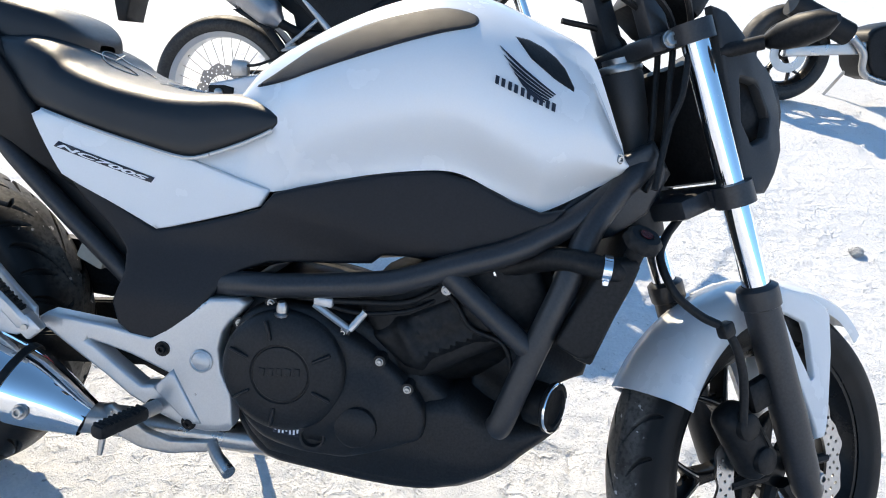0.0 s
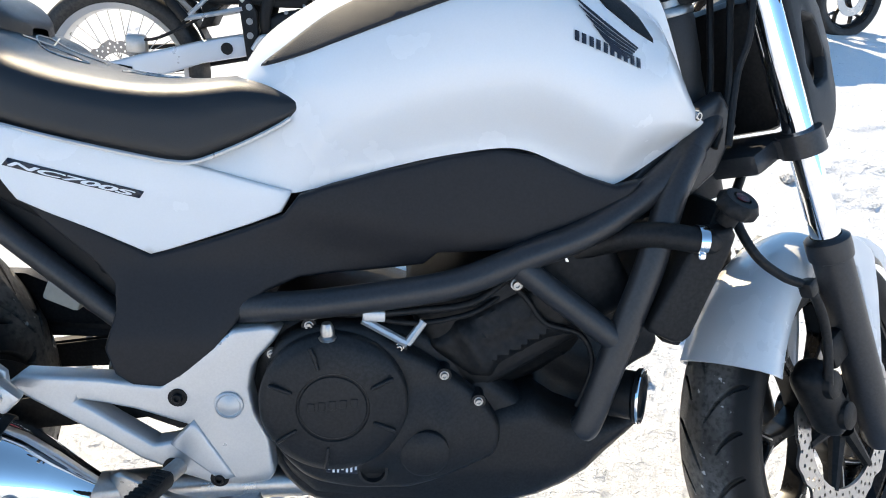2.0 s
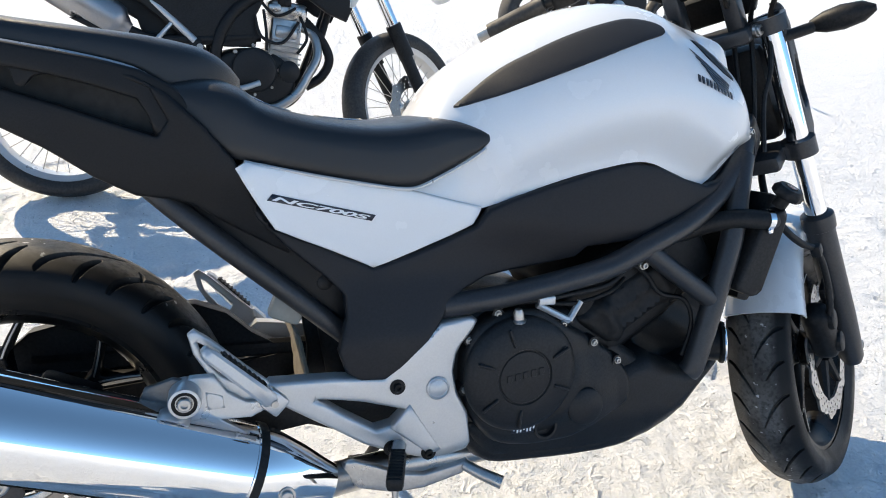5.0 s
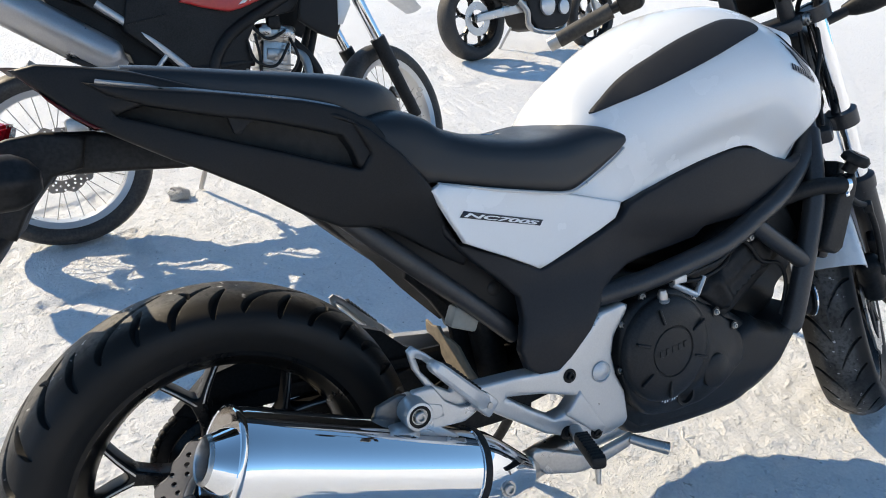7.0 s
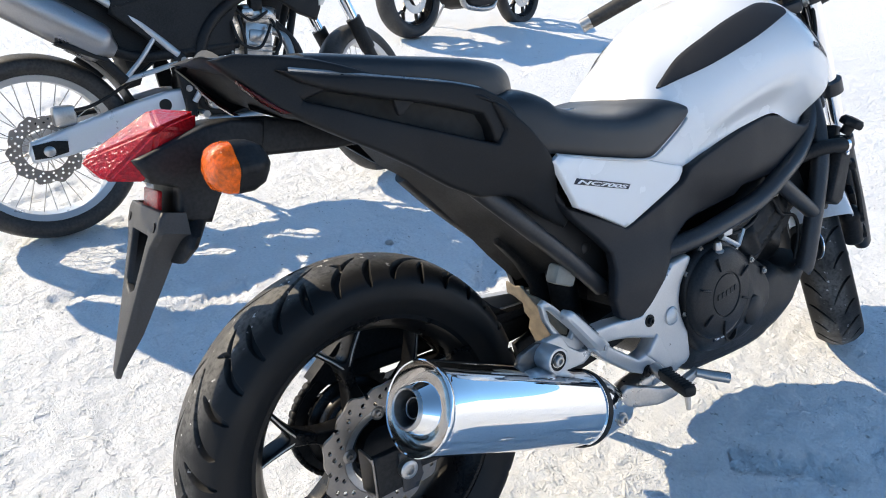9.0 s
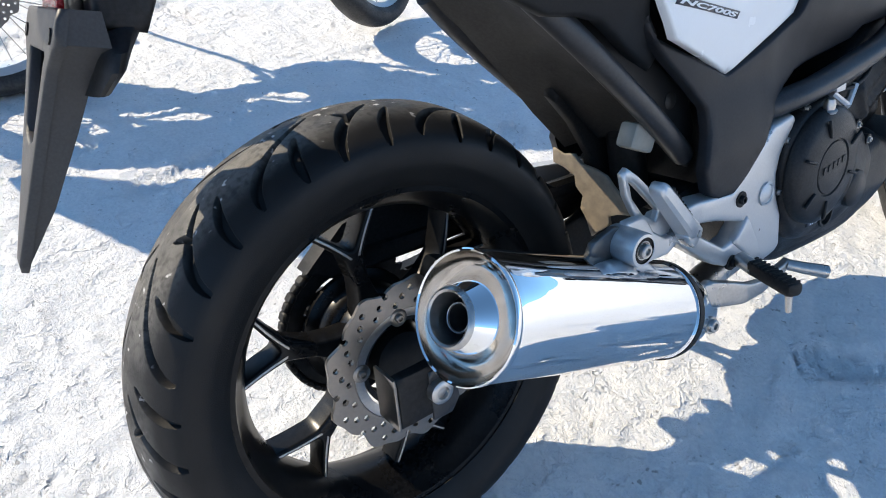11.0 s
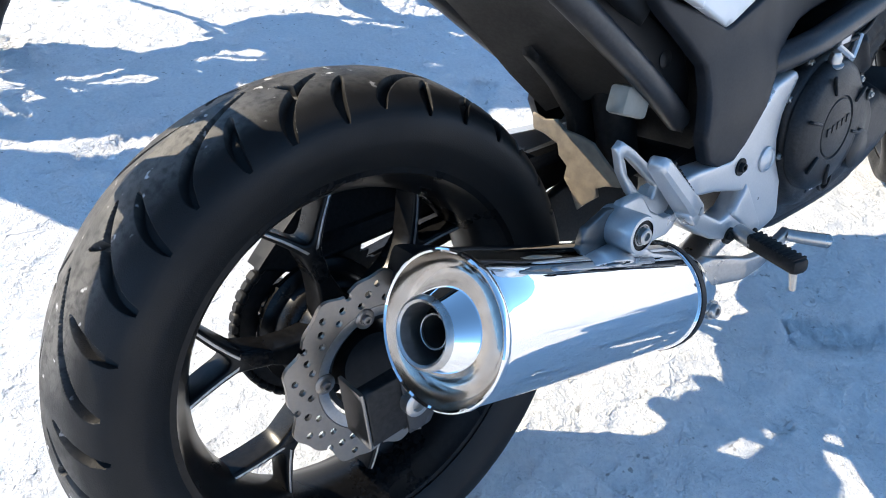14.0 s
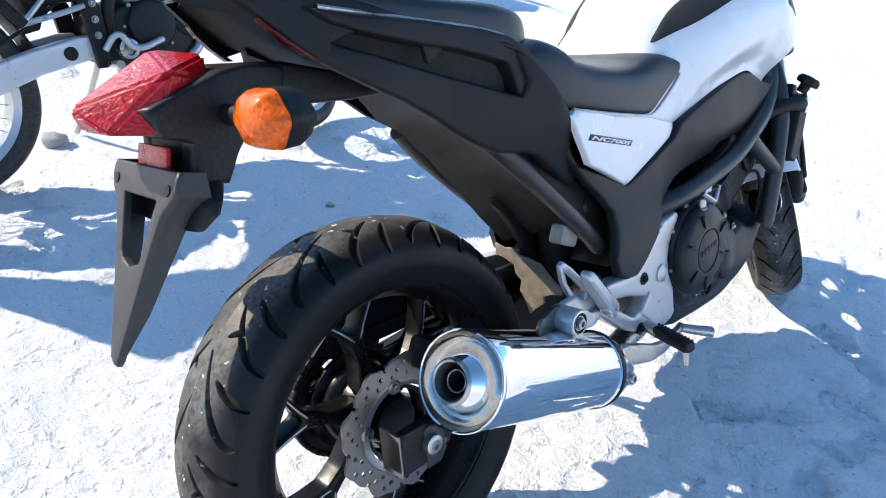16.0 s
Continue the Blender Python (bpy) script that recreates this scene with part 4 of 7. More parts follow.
def build_radiator():
    bm = B()
    a, b = Vector((1.250, 0, 0.665)), Vector((1.203, 0, 0.485))
    block(bm, (0.20, 0.31, 0.030), between(a, b), 0.006)
    rad = part("radiator", bm, BLACK, bike, "black radiator")
    for side in (1, -1):
        bm = B()
        panel(bm, [(1.204, 0.640), (1.246, 0.650), (1.252, 0.640), (1.246, 0.612), (1.212, 0.504), (1.204, 0.495), (1.190, 0.494), (1.156, 0.508), (1.156, 0.516)], lambda x, z: 0.190, 0.035, 0.006, 0.014, side)
        part("radiator_shroud", bm, BLACK, rad, "matt black radiator side shroud")
    bm = B()
    lathe(bm, [(0.013, -0.02), (0.013, 0), (0.024, 0.0), (0.0265, 0.003), (0.0265, 0.012), (0.023, 0.017), (0.021, 0.0195), (0.014, 0.020), (0.012, 0.020), (0.011, 0.017), (0, 0.017)], (1.247, -0.180, 0.671), (0.25, -0.5, 1), 28, wave=lambda a, r: 0.0018 * math.cos(8 * a) if r > 0.025 else 0)
    cap = part("radiator_cap", bm, BLACK, rad, "black radiator cap")
    bm = B()
    lathe(bm, [(0.009, 0.0), (0.009, 0.0008), (0, 0.0008)], Vector((1.247, -0.180, 0.671)) + Vector((0.25, -0.5, 1)).normalized() * 0.0205, (0.25, -0.5, 1), 24)
    part("cap_mark", bm, DARKRED, cap, "red mark on the cap")


build_radiator()


# silver footrest hanger
HANG = [(0.680, 0.483), (0.667, 0.490), (0.618, 0.482), (0.585, 0.452), (0.524, 0.402), (0.45, 0.410), (0.354, 0.418), (0.340, 0.407), (0.346, 0.396), (0.415, 0.348), (0.494, 0.295), (0.544, 0.273), (0.594, 0.257), (0.628, 0.256), (0.665, 0.263), (0.672, 0.275), (0.666, 0.328), (0.647, 0.365), (0.640, 0.401), (0.645, 0.43), (0.653, 0.445), (0.672, 0.468)]
HOLE1 = [(0.422, 0.380), (0.493, 0.366), (0.560, 0.345), (0.556, 0.337), (0.540, 0.322), (0.514, 0.317), (0.461, 0.351)]


def hang_off(x, z):
    return 0.158 + 0.018 * max(0, 0.45 - x) / 0.12 * 0.8


def build_hangers():
    for side in (1, -1):
        s = -side
        bm = B()
        panel(bm, HANG, hang_off, 0.024, 0.006, 0.008, side, 0, [HOLE1])
        hang = part("footrest_hanger", bm, ALU, bike, "cast silver footrest hanger")
        for x, z in ((0.547, 0.386), (0.599, 0.268), (0.537, 0.285)):
            bm = B()
            lathe(bm, [(0.0125, -0.004), (0.0125, 0.001), (0, 0.001)], (x, s * (hang_off(x, z) + 0.0005), z), (0, s, 0), 20)
            screw(bm, (x, s * (hang_off(x, z) + 0.001), z), (0, s, 0), 0.007, 0.006)
            part("hanger_bolt", bm, DARK, hang, "black socket bolt")
        bm = B()
        lathe(bm, [(0.019, -0.002), (0.019, 0.003), (0.016, 0.0045), (0.0145, 0.003), (0.006, 0.006), (0, 0.0065)], (0.613, s * 0.158, 0.377), (0, s, 0), 32)
        part("pivot_cap", bm, ALU, hang, "round swingarm pivot cap")
        bm = B()
        panel(bm, [(0.535, 0.318), (0.567, 0.355), (0.62, 0.27), (0.60, 0.265)], lambda x, z: hang_off(x, z) + 0.004, 0.01, 0.004, 0.012, side)
        part("rib", bm, ALU, hang)
        # passenger footrest, folded up against its heel plate
        bm = B()
        panel(bm, [(0.222, 0.428), (0.247, 0.450), (0.278, 0.450), (0.295, 0.424), (0.319, 0.408), (0.350, 0.405), (0.345, 0.392), (0.325, 0.383), (0.256, 0.385), (0.226, 0.400)], lambda x, z: 0.199, 0.009, 0.003, 0.008, side)
        panel(bm, [(0.266, 0.428), (0.288, 0.420), (0.290, 0.402), (0.268, 0.402)], lambda x, z: 0.2005, 0.003, 0.001, 0.008, side)
        web = part("footrest_bracket", bm, ALU, hang, "cast silver footrest bracket")
        bm = B()
        lathe(bm, [(0.0205, -0.045), (0.0215, -0.042), (0.0215, 0.0), (0.0200, 0.003), (0.0165, 0.0035)], (0.240, s * 0.226, 0.426), (0, s, 0), 32)
        part("bushing", bm, ALU, web, "round silver bushing")
        bm = B()
        lathe(bm, [(0.0165, 0.0032), (0.0165, 0.0015), (0.0105, 0.0015), (0.0105, 0.0025), (0.0, 0.0025)], (0.240, s * 0.226, 0.426), (0, s, 0), 28)
        part("bushing_rubber", bm, DARK, web)
        bm = B()
        screw(bm, (0.240, s * 0.2285, 0.426), (0, s, 0), 0.0088, 0.006)
        part("bushing_bolt", bm, STEEL, web)
        bm = B()
        panel(bm, [(0.246, 0.508), (0.255, 0.514), (0.275, 0.499), (0.318, 0.458), (0.350, 0.430), (0.352, 0.402), (0.325, 0.398), (0.300, 0.412), (0.268, 0.452), (0.252, 0.480)], lambda x, z: 0.190, 0.006, 0.003, 0.008, side, 0, [[(0.258, 0.496), (0.268, 0.490), (0.314, 0.444), (0.308, 0.432), (0.286, 0.446), (0.264, 0.474)]])
        part("heel_plate", bm, ALU, hang, "thin silver heel plate with a slot")
        m = between((0.352, s * 0.207, 0.410), (0.266, s * 0.222, 0.497))
        peg = B()
        loops = []
        for x, w, h in ((-0.064, 0.012, 0.009), (-0.058, 0.015, 0.0115), (-0.02, 0.0145, 0.0105), (0.05, 0.0115, 0.009), (0.059, 0.0095, 0.007), (0.062, 0.006, 0.004)):
            loops.append([m @ Vector((x, w * u, h * v)) for u, v in ((-1, -0.6), (-0.7, -1), (0.7, -1), (1, -0.6), (1, 0.6), (0.7, 1), (-0.7, 1), (-1, 0.6))])
        skin(peg, loops)
        pp = part("passenger_footrest", peg, ALU, hang, "folded silver passenger footrest")
        bm = B()
        block(bm, (0.080, 0.017, 0.004), m @ Matrix.Translation((-0.002, 0, 0.0098)), 0.001, 1)
        for k in range(9):
            block(bm, (0.004, 0.017, 0.004), m @ Matrix.Translation((-0.037 + 0.0088 * k, 0, 0.0122)), 0.0008, 1)
        part("rubber_pad", bm, BLACK, pp, "black ribbed rubber pad")
        bm = B()
        block(bm, (0.034, 0.022, 0.030), m @ Matrix.Translation((-0.066, 0, 0)), 0.005)
        part("footrest_clevis", bm, ALU, hang, "silver hinge block")
        bm = B()
        tube(bm, [m @ Vector((-0.064, -0.016, 0)), m @ Vector((-0.064, 0.016, 0))], 0.005, 10)
        part("hinge_pin", bm, STEEL, hang)
        # rider footrest
        bm = B()
        tube(bm, [(0.548, s * 0.165, 0.290), (0.535, s * 0.20, 0.288)], 0.012, 10)
        rest = part("rider_footrest", bm, STEEL, hang, "rider footrest")
        bm = B()
        block(bm, (0.090, 0.026, 0.022), between((0.540, s * 0.19, 0.290), (0.512, s * 0.275, 0.288)), 0.007)
        part("footrest_rubber", bm, BLACK, rest, "black ribbed rubber")
        for k in range(10):
            bm = B()
            block(bm, (0.0042, 0.022, 0.003), between((0.540, s * 0.19, 0.290), (0.512, s * 0.275, 0.288)) @ Matrix.Translation((-0.038 + 0.0084 * k, 0, 0.0105)), 0.0008, 1)
            part("rib", bm, BLACK, rest)
        bm = B()
        tube(bm, [(0.517, s * 0.262, 0.283), (0.515, s * 0.266, 0.250)], [0.006, 0.004], 8)
        part("feeler", bm, STEEL, rest)
    bm = B()
    panel(bm, [(0.456, 0.274), (0.463, 0.250), (0.480, 0.232), (0.530, 0.224), (0.583, 0.224), (0.643, 0.238), (0.660, 0.247), (0.656, 0.260), (0.640, 0.256), (0.583, 0.247), (0.548, 0.254), (0.510, 0.268), (0.470, 0.280)], lambda x, z: 0.188 - 0.25 * max(0, 0.54 - x), 0.009, 0.003, 0.008)
    tube(bm, [(0.652, -0.184, 0.251), (0.672, -0.205, 0.244), (0.700, -0.226, 0.235)], [0.009, 0.010, 0.011], 12)
    part("brake_pedal", bm, STEEL, bike, "steel brake pedal")


build_hangers()


# ribbed black cylinder cover behind the frame tubes
bm = B()
panel(bm, [(1.026, 0.497), (1.076, 0.504), (1.153, 0.497), (1.218, 0.466), (1.224, 0.446), (1.222, 0.421), (1.18, 0.398), (1.157, 0.356), (1.129, 0.327), (1.039, 0.353)], lambda x, z: 0.060 + 0.006 * math.sin(60 * (x * 0.5 + z)), 0.060, 0.012, 0.010)
part("cylinder_cover", bm, ENGINE, bike, "matt black cylinder cover behind the frame tubes")


# ---- silencer ----
def build_silencer():
    a, b = Vector((-0.0252, -0.2359, 0.4470)), Vector((0.3165, -0.1896, 0.3006))
    ax = (b - a).normalized()
    up = (Vector((0, 0, 1)) - ax * ax.z).normalized()
    sd = ax.cross(up)
    length = (b - a).length

    def ring(t, r, n=72):
        c = a + ax * t
        out = []
        for q in np.linspace(0, 2 * math.pi, n, endpoint=False):
            rr = r * (1 + (0.012 * math.cos(2 * q) + 0.010 * math.cos(3 * q + 0.6)) * (1.0 if t > 0.005 else 0.2))
            out.append(c + (up * math.cos(q) + sd * math.sin(q)) * rr)
        return out

    def turned(name, rows, mat, label="", owner=None):
        bm = B()
        skin(bm, [ring(t, r) for t, r in rows], False)
        return part(name, bm, mat, owner or bike, label)

    can = turned("silencer", ((0.004, 0.0640), (0.012, 0.0652), (0.05, 0.0655), (0.2, 0.0652), (length - 0.03, 0.0640), (length - 0.004, 0.0632)), MIRROR, "polished chrome silencer can")
    turned("end_ring", ((0.006, 0.0642), (0.002, 0.0662), (-0.001, 0.0668), (-0.004, 0.0662), (-0.0050, 0.0648), (-0.0035, 0.0632)), MIRROR, "polished rolled rim", can)
    turned("end_dish", ((-0.0035, 0.0632), (0.002, 0.0615), (0.009, 0.0580), (0.013, 0.0535), (0.0145, 0.0495)), HOTCHROME, "heat-tinted end dish", can)
    turned("end_cone", ((0.0145, 0.0500), (0.010, 0.0478), (-0.003, 0.0405), (-0.016, 0.0330), (-0.021, 0.0302)), MIRROR, "polished end cone", can)
    turned("outlet_ring", ((-0.021, 0.0304), (-0.0245, 0.0290), (-0.0260, 0.0268), (-0.0245, 0.0245), (-0.018, 0.0228), (-0.006, 0.0222), (0.014, 0.0220)), STEEL, "bright outlet ring", can)
    turned("outlet_throat", ((0.012, 0.0223), (0.016, 0.0150)), SOOT_AND_SHADE, "sooty throat", can)
    turned("outlet_pipe", ((0.016, 0.0148), (-0.010, 0.0146), (-0.010, 0.0132), (0.10, 0.0130), (0.101, 0.001)), SOOT_AND_SHADE, "sooty outlet pipe", can)
    turned("pipe_edge", ((-0.0095, 0.0149), (-0.0115, 0.0146), (-0.0120, 0.0139), (-0.0115, 0.0133), (-0.0095, 0.0131)), STEEL, "bright edge of the outlet pipe", can)
    turned("band", ((length - 0.006, 0.0632), (length - 0.006, 0.0660), (length, 0.0664), (length + 0.006, 0.0660), (length + 0.006, 0.0625)), DARK, "black clamp band", can)
    turned("band_edge", ((length - 0.0085, 0.0634), (length - 0.0085, 0.0652), (length - 0.0055, 0.0652), (length - 0.0055, 0.0634)), MIRROR, "bright edge of the band", can)
    turned("front_cone", ((length + 0.005, 0.0622), (length + 0.03, 0.0600), (length + 0.075, 0.048), (length + 0.11, 0.036), (length + 0.13, 0.030)), MIRROR, "polished front cone", can)
    e = a + ax * (length + 0.12)
    bm = B()
    tube(bm, spline([tuple(e), (0.47, -0.140, 0.238), (0.54, -0.10, 0.222), (0.64, -0.07, 0.21), (0.75, -0.05, 0.205)], 8), 0.026, 20)
    part("exhaust_pipe", bm, STEEL, can, "steel exhaust link pipe")
    bm = B()
    screw(bm, tuple(a + ax * (length + 0.055) + Vector((0, -0.060, 0.0))), (0, -1, 0.1), 0.009, 0.006)
    part("bolt", bm, STEEL, can)
    bm = B()
    panel(bm, [(0.182, 0.424), (0.190, 0.440), (0.225, 0.450), (0.245, 0.445), (0.250, 0.410), (0.235, 0.400)], lambda x, z: 0.196, 0.006, 0.002, 0.01)
    hold = part("silencer_bracket", bm, DULL, can, "dull grey silencer bracket")
    bm = B()
    panel(bm, [(0.186, 0.424), (0.255, 0.397), (0.255, 0.391), (0.184, 0.418)], lambda x, z: 0.206, 0.012, 0.002, 0.012)
    part("bracket_foot", bm, DULL, hold, "flange of the bracket on the can")


build_silencer()


# ---- wheels ----
def tyre(bm, R, half, rim_r, groove, na=1900):
    """A tyre in the xz plane round the y axis, with its grooves cut into the tread."""
    prof = spline([(rim_r, -half * 0.80), (rim_r + 0.012, -half * 0.90), (rim_r + 0.34 * (R - rim_r), -half * 1.0), (rim_r + 0.60 * (R - rim_r), -half * 0.985), (R - 0.020, -half * 0.80), (R - 0.0065, -half * 0.46), (R, 0)], 9)
    prof = np.vstack([prof[:27], even(prof[27:], 0.0016, False)])
    prof = np.vstack([prof, np.stack([prof[-2::-1, 0], -prof[-2::-1, 1]], 1)])
    ang = np.linspace(0, 2 * math.pi, na, endpoint=False)
    r = prof[:, 0][:, None] - np.where(prof[:, 0][:, None] > R - 0.035, groove(ang[None, :], prof[:, 1][:, None] / half), 0.0)
    co = np.stack([r * np.cos(ang), np.broadcast_to(prof[:, 1][:, None], r.shape), r * np.sin(ang)], -1).reshape(-1, 3)
    k = np.arange(na)
    row = np.stack([k, (k + 1) % na, (k + 1) % na + na, k + na], 1)
    faces = np.concatenate([row + na * i for i in range(len(prof) - 1)])
    me = bpy.data.meshes.new("tyre_form")
    me.from_pydata(co.tolist(), [], faces.tolist())
    bm.from_mesh(me)
    bpy.data.meshes.remove(me)
    return bm


def slashes(period, rows, depth=0.0085):
    """Curved tread slashes, repeated round the wheel: rows of (inner and outer end across, place round, sweep, width)."""
    def f(a, w):
        best = np.zeros(np.broadcast(a, w).shape)
        for w0, w1, shift, sweep, wid in rows:
            t = (w - w0) / (w1 - w0)
            tc = np.clip(t, 0, 1)
            c = shift - sweep * (1 - tc) ** 1.7
            d = ((a / (2 * math.pi) * period - c + 0.5) % 1.0) - 0.5
            ww = wid * (0.30 + 0.70 * np.sin(math.pi * np.clip(0.08 + 0.80 * tc, 0, 1)))
            ww = ww * np.sqrt(np.clip(1 - (np.maximum(0, np.abs(t - 0.5) - 0.40) / 0.12) ** 2, 0, 1)) + 1e-6
            cut = np.clip((ww - np.abs(d)) / (0.35 * wid), 0, 1)
            cut = cut * cut * (3 - 2 * cut)
            best = np.maximum(best, cut * depth)
        return best
    return f


REAR_TREAD = [(-0.05, -0.92, 0, 0.50, 0.042), (-0.36, -0.98, 0.22, 0.12, 0.034), (-0.16, -1.0, 0.5, 0.32, 0.040), (-0.40, -0.98, 0.74, 0.10, 0.034), (-0.22, -0.46, 0.335, -0.05, 0.024),
              (0.05, 0.80, 0.25, 0.46, 0.040), (0.42, 0.80, 0.47, 0.1, 0.031), (0.16, 0.95, 0.75, 0.30, 0.038), (0.45, 0.84, 0.99, 0.08, 0.031), (0.22, 0.46, 0.585, -0.05, 0.024)]


def spokes(wheel, n, first, r0, rj, r1, spread, wid, thick, mat):
    """Y-shaped spokes of a cast wheel, each a part of its own, with a highlight strip painted along every arm."""
    made = groove = None
    for k in range(n):
        turn = Matrix.Rotation(radians(-360 / n * k), 4, "Y")
        if made:
            ob = new("spoke", made.data)
            ob.parent, ob.matrix_basis = wheel, turn
            new("spoke_highlight", groove.data).parent = ob
            continue
        a, sp = radians(first), radians(spread)
        right, left = [], []
        for r, u in ((r0, 0.024), (r0 + 0.30 * (rj - r0), 0.0150), (r0 + 0.65 * (rj - r0), wid * 1.25), (rj - 0.006, wid * 1.45)):
            right.append((r, -u))
            left.append((r, u))
        arm = []
        for q in np.linspace(0.12, 1, 5):
            r, c = rj + (r1 - rj) * q, sp * (rj + (r1 - rj) * q) * q ** 0.9
            arm.append((r, c, wid * (0.95 - 0.15 * q + 0.30 * max(0.0, q - 0.8) / 0.2)))
        outer = [(r, c + w) for r, c, w in arm]
        inner = [(r, c - w) for r, c, w in arm if c - w > 0.004]
        crotch = [(inner[0][0] - 0.004, inner[0][1] * 0.55), (inner[0][0] - 0.006, 0.0)]
        ring = left + outer + inner[::-1] + crotch + [(r, -c) for r, c in crotch[-2::-1]] + [(r, -c) for r, c in inner] + [(r, -c) for r, c in outer[::-1]] + right[::-1]
        place = lambda r, c: (r * math.cos(a) - c * math.sin(a), r * math.sin(a) + c * math.cos(a))
        bm = B()
        panel(bm, [place(*p) for p in ring], lambda x, z: thick, 2 * thick, 0.0045, 0.009)
        made = part("spoke", bm, mat, wheel)
        # bright steel strips paint in the highlight the arms catch
        bm = B()
        for sgn in (1, -1):
            mid = [(r, sgn * c) for r, c, w in arm]
            g = [place(r, c + 0.0016) for r, c in mid] + [place(r, c - 0.0016) for r, c in mid[::-1]]
            panel(bm, g, lambda x, z: thick + 0.0012, 0.002, 0.0006, 0.012)
        groove = part("spoke_highlight", bm, STEEL, made, "bright strip that paints the highlight along the spoke")


def rim_ring(bm, r, half, seg=120):
    lathe(bm, [(r, half), (r + 0.002, half - 0.003), (r - 0.004, half - 0.012), (r - 0.012, half - 0.02), (r - 0.024, half * 0.35), (r - 0.026, 0), (r - 0.024, -half * 0.35), (r - 0.012, -half + 0.02), (r - 0.004, -half + 0.012), (r + 0.002, -half + 0.003), (r, -half), (r - 0.008, -half + 0.001), (r - 0.013, -half + 0.012), (r - 0.022, -half + 0.022), (r - 0.034, -half * 0.3), (r - 0.036, 0), (r - 0.034, half * 0.3), (r - 0.022, half - 0.022), (r - 0.013, half - 0.012), (r - 0.008, half - 0.001)], (0, 0, 0), (0, 1, 0), seg, True)


def wavy_disc(bm, r_out, r_in, y, thick, waves, rows, seg=216):
    """A brake disc with a scalloped edge and drilled holes."""
    wob = lambda a: r_out + 0.0042 * math.cos(waves * a) - 0.0022 * math.sin(2 * waves * a)
    edge = [(wob(a) * math.cos(a), wob(a) * math.sin(a)) for a in np.linspace(0, 2 * math.pi, seg, endpoint=False)]
    inner = [(r_in * math.cos(a), r_in * math.sin(a)) for a in np.linspace(0, 2 * math.pi, 60, endpoint=False)]
    holes = [inner]
    for rr, n, ph, hr in rows:
        for k in range(n):
            a = 2 * math.pi * (k + ph) / n
            holes.append([(rr * math.cos(a) + hr * math.cos(q), rr * math.sin(a) + hr * math.sin(q)) for q in np.linspace(0, 2 * math.pi, 9, endpoint=False)])
    pts, edges, k = [], [], 0
    for ring in [edge] + holes:
        edges += [(k + i, k + (i + 1) % len(ring)) for i in range(len(ring))]
        pts += ring
        k += len(ring)
    v, _, f, *_ = delaunay_2d_cdt([Vector(p) for p in pts], edges, [], 1, 1e-7)
    cen = [(v[t[0]] + v[t[1]] + v[t[2]]) / 3 for t in f]
    rings = [np.array(h) for h in holes]
    q = np.array([tuple(c) for c in cen])
    bad = np.zeros(len(q), bool)
    for h in rings:
        bad |= inside(q, h)
    f = [t for t, b in zip(f, bad) if not b]
    top = [bm.verts.new((p.x, y - thick / 2, p.y)) for p in v]
    low = [bm.verts.new((p.x, y + thick / 2, p.y)) for p in v]
    cnt = set()
    for t in f:
        bm.faces.new([top[i] for i in t])
        bm.faces.new([low[i] for i in reversed(t)])
        cnt |= {(t[i], t[(i + 1) % 3]) for i in range(3)}
    for a, b in cnt:
        if (b, a) not in cnt:
            bm.faces.new((top[b], top[a], low[a], low[b]))
    return bm


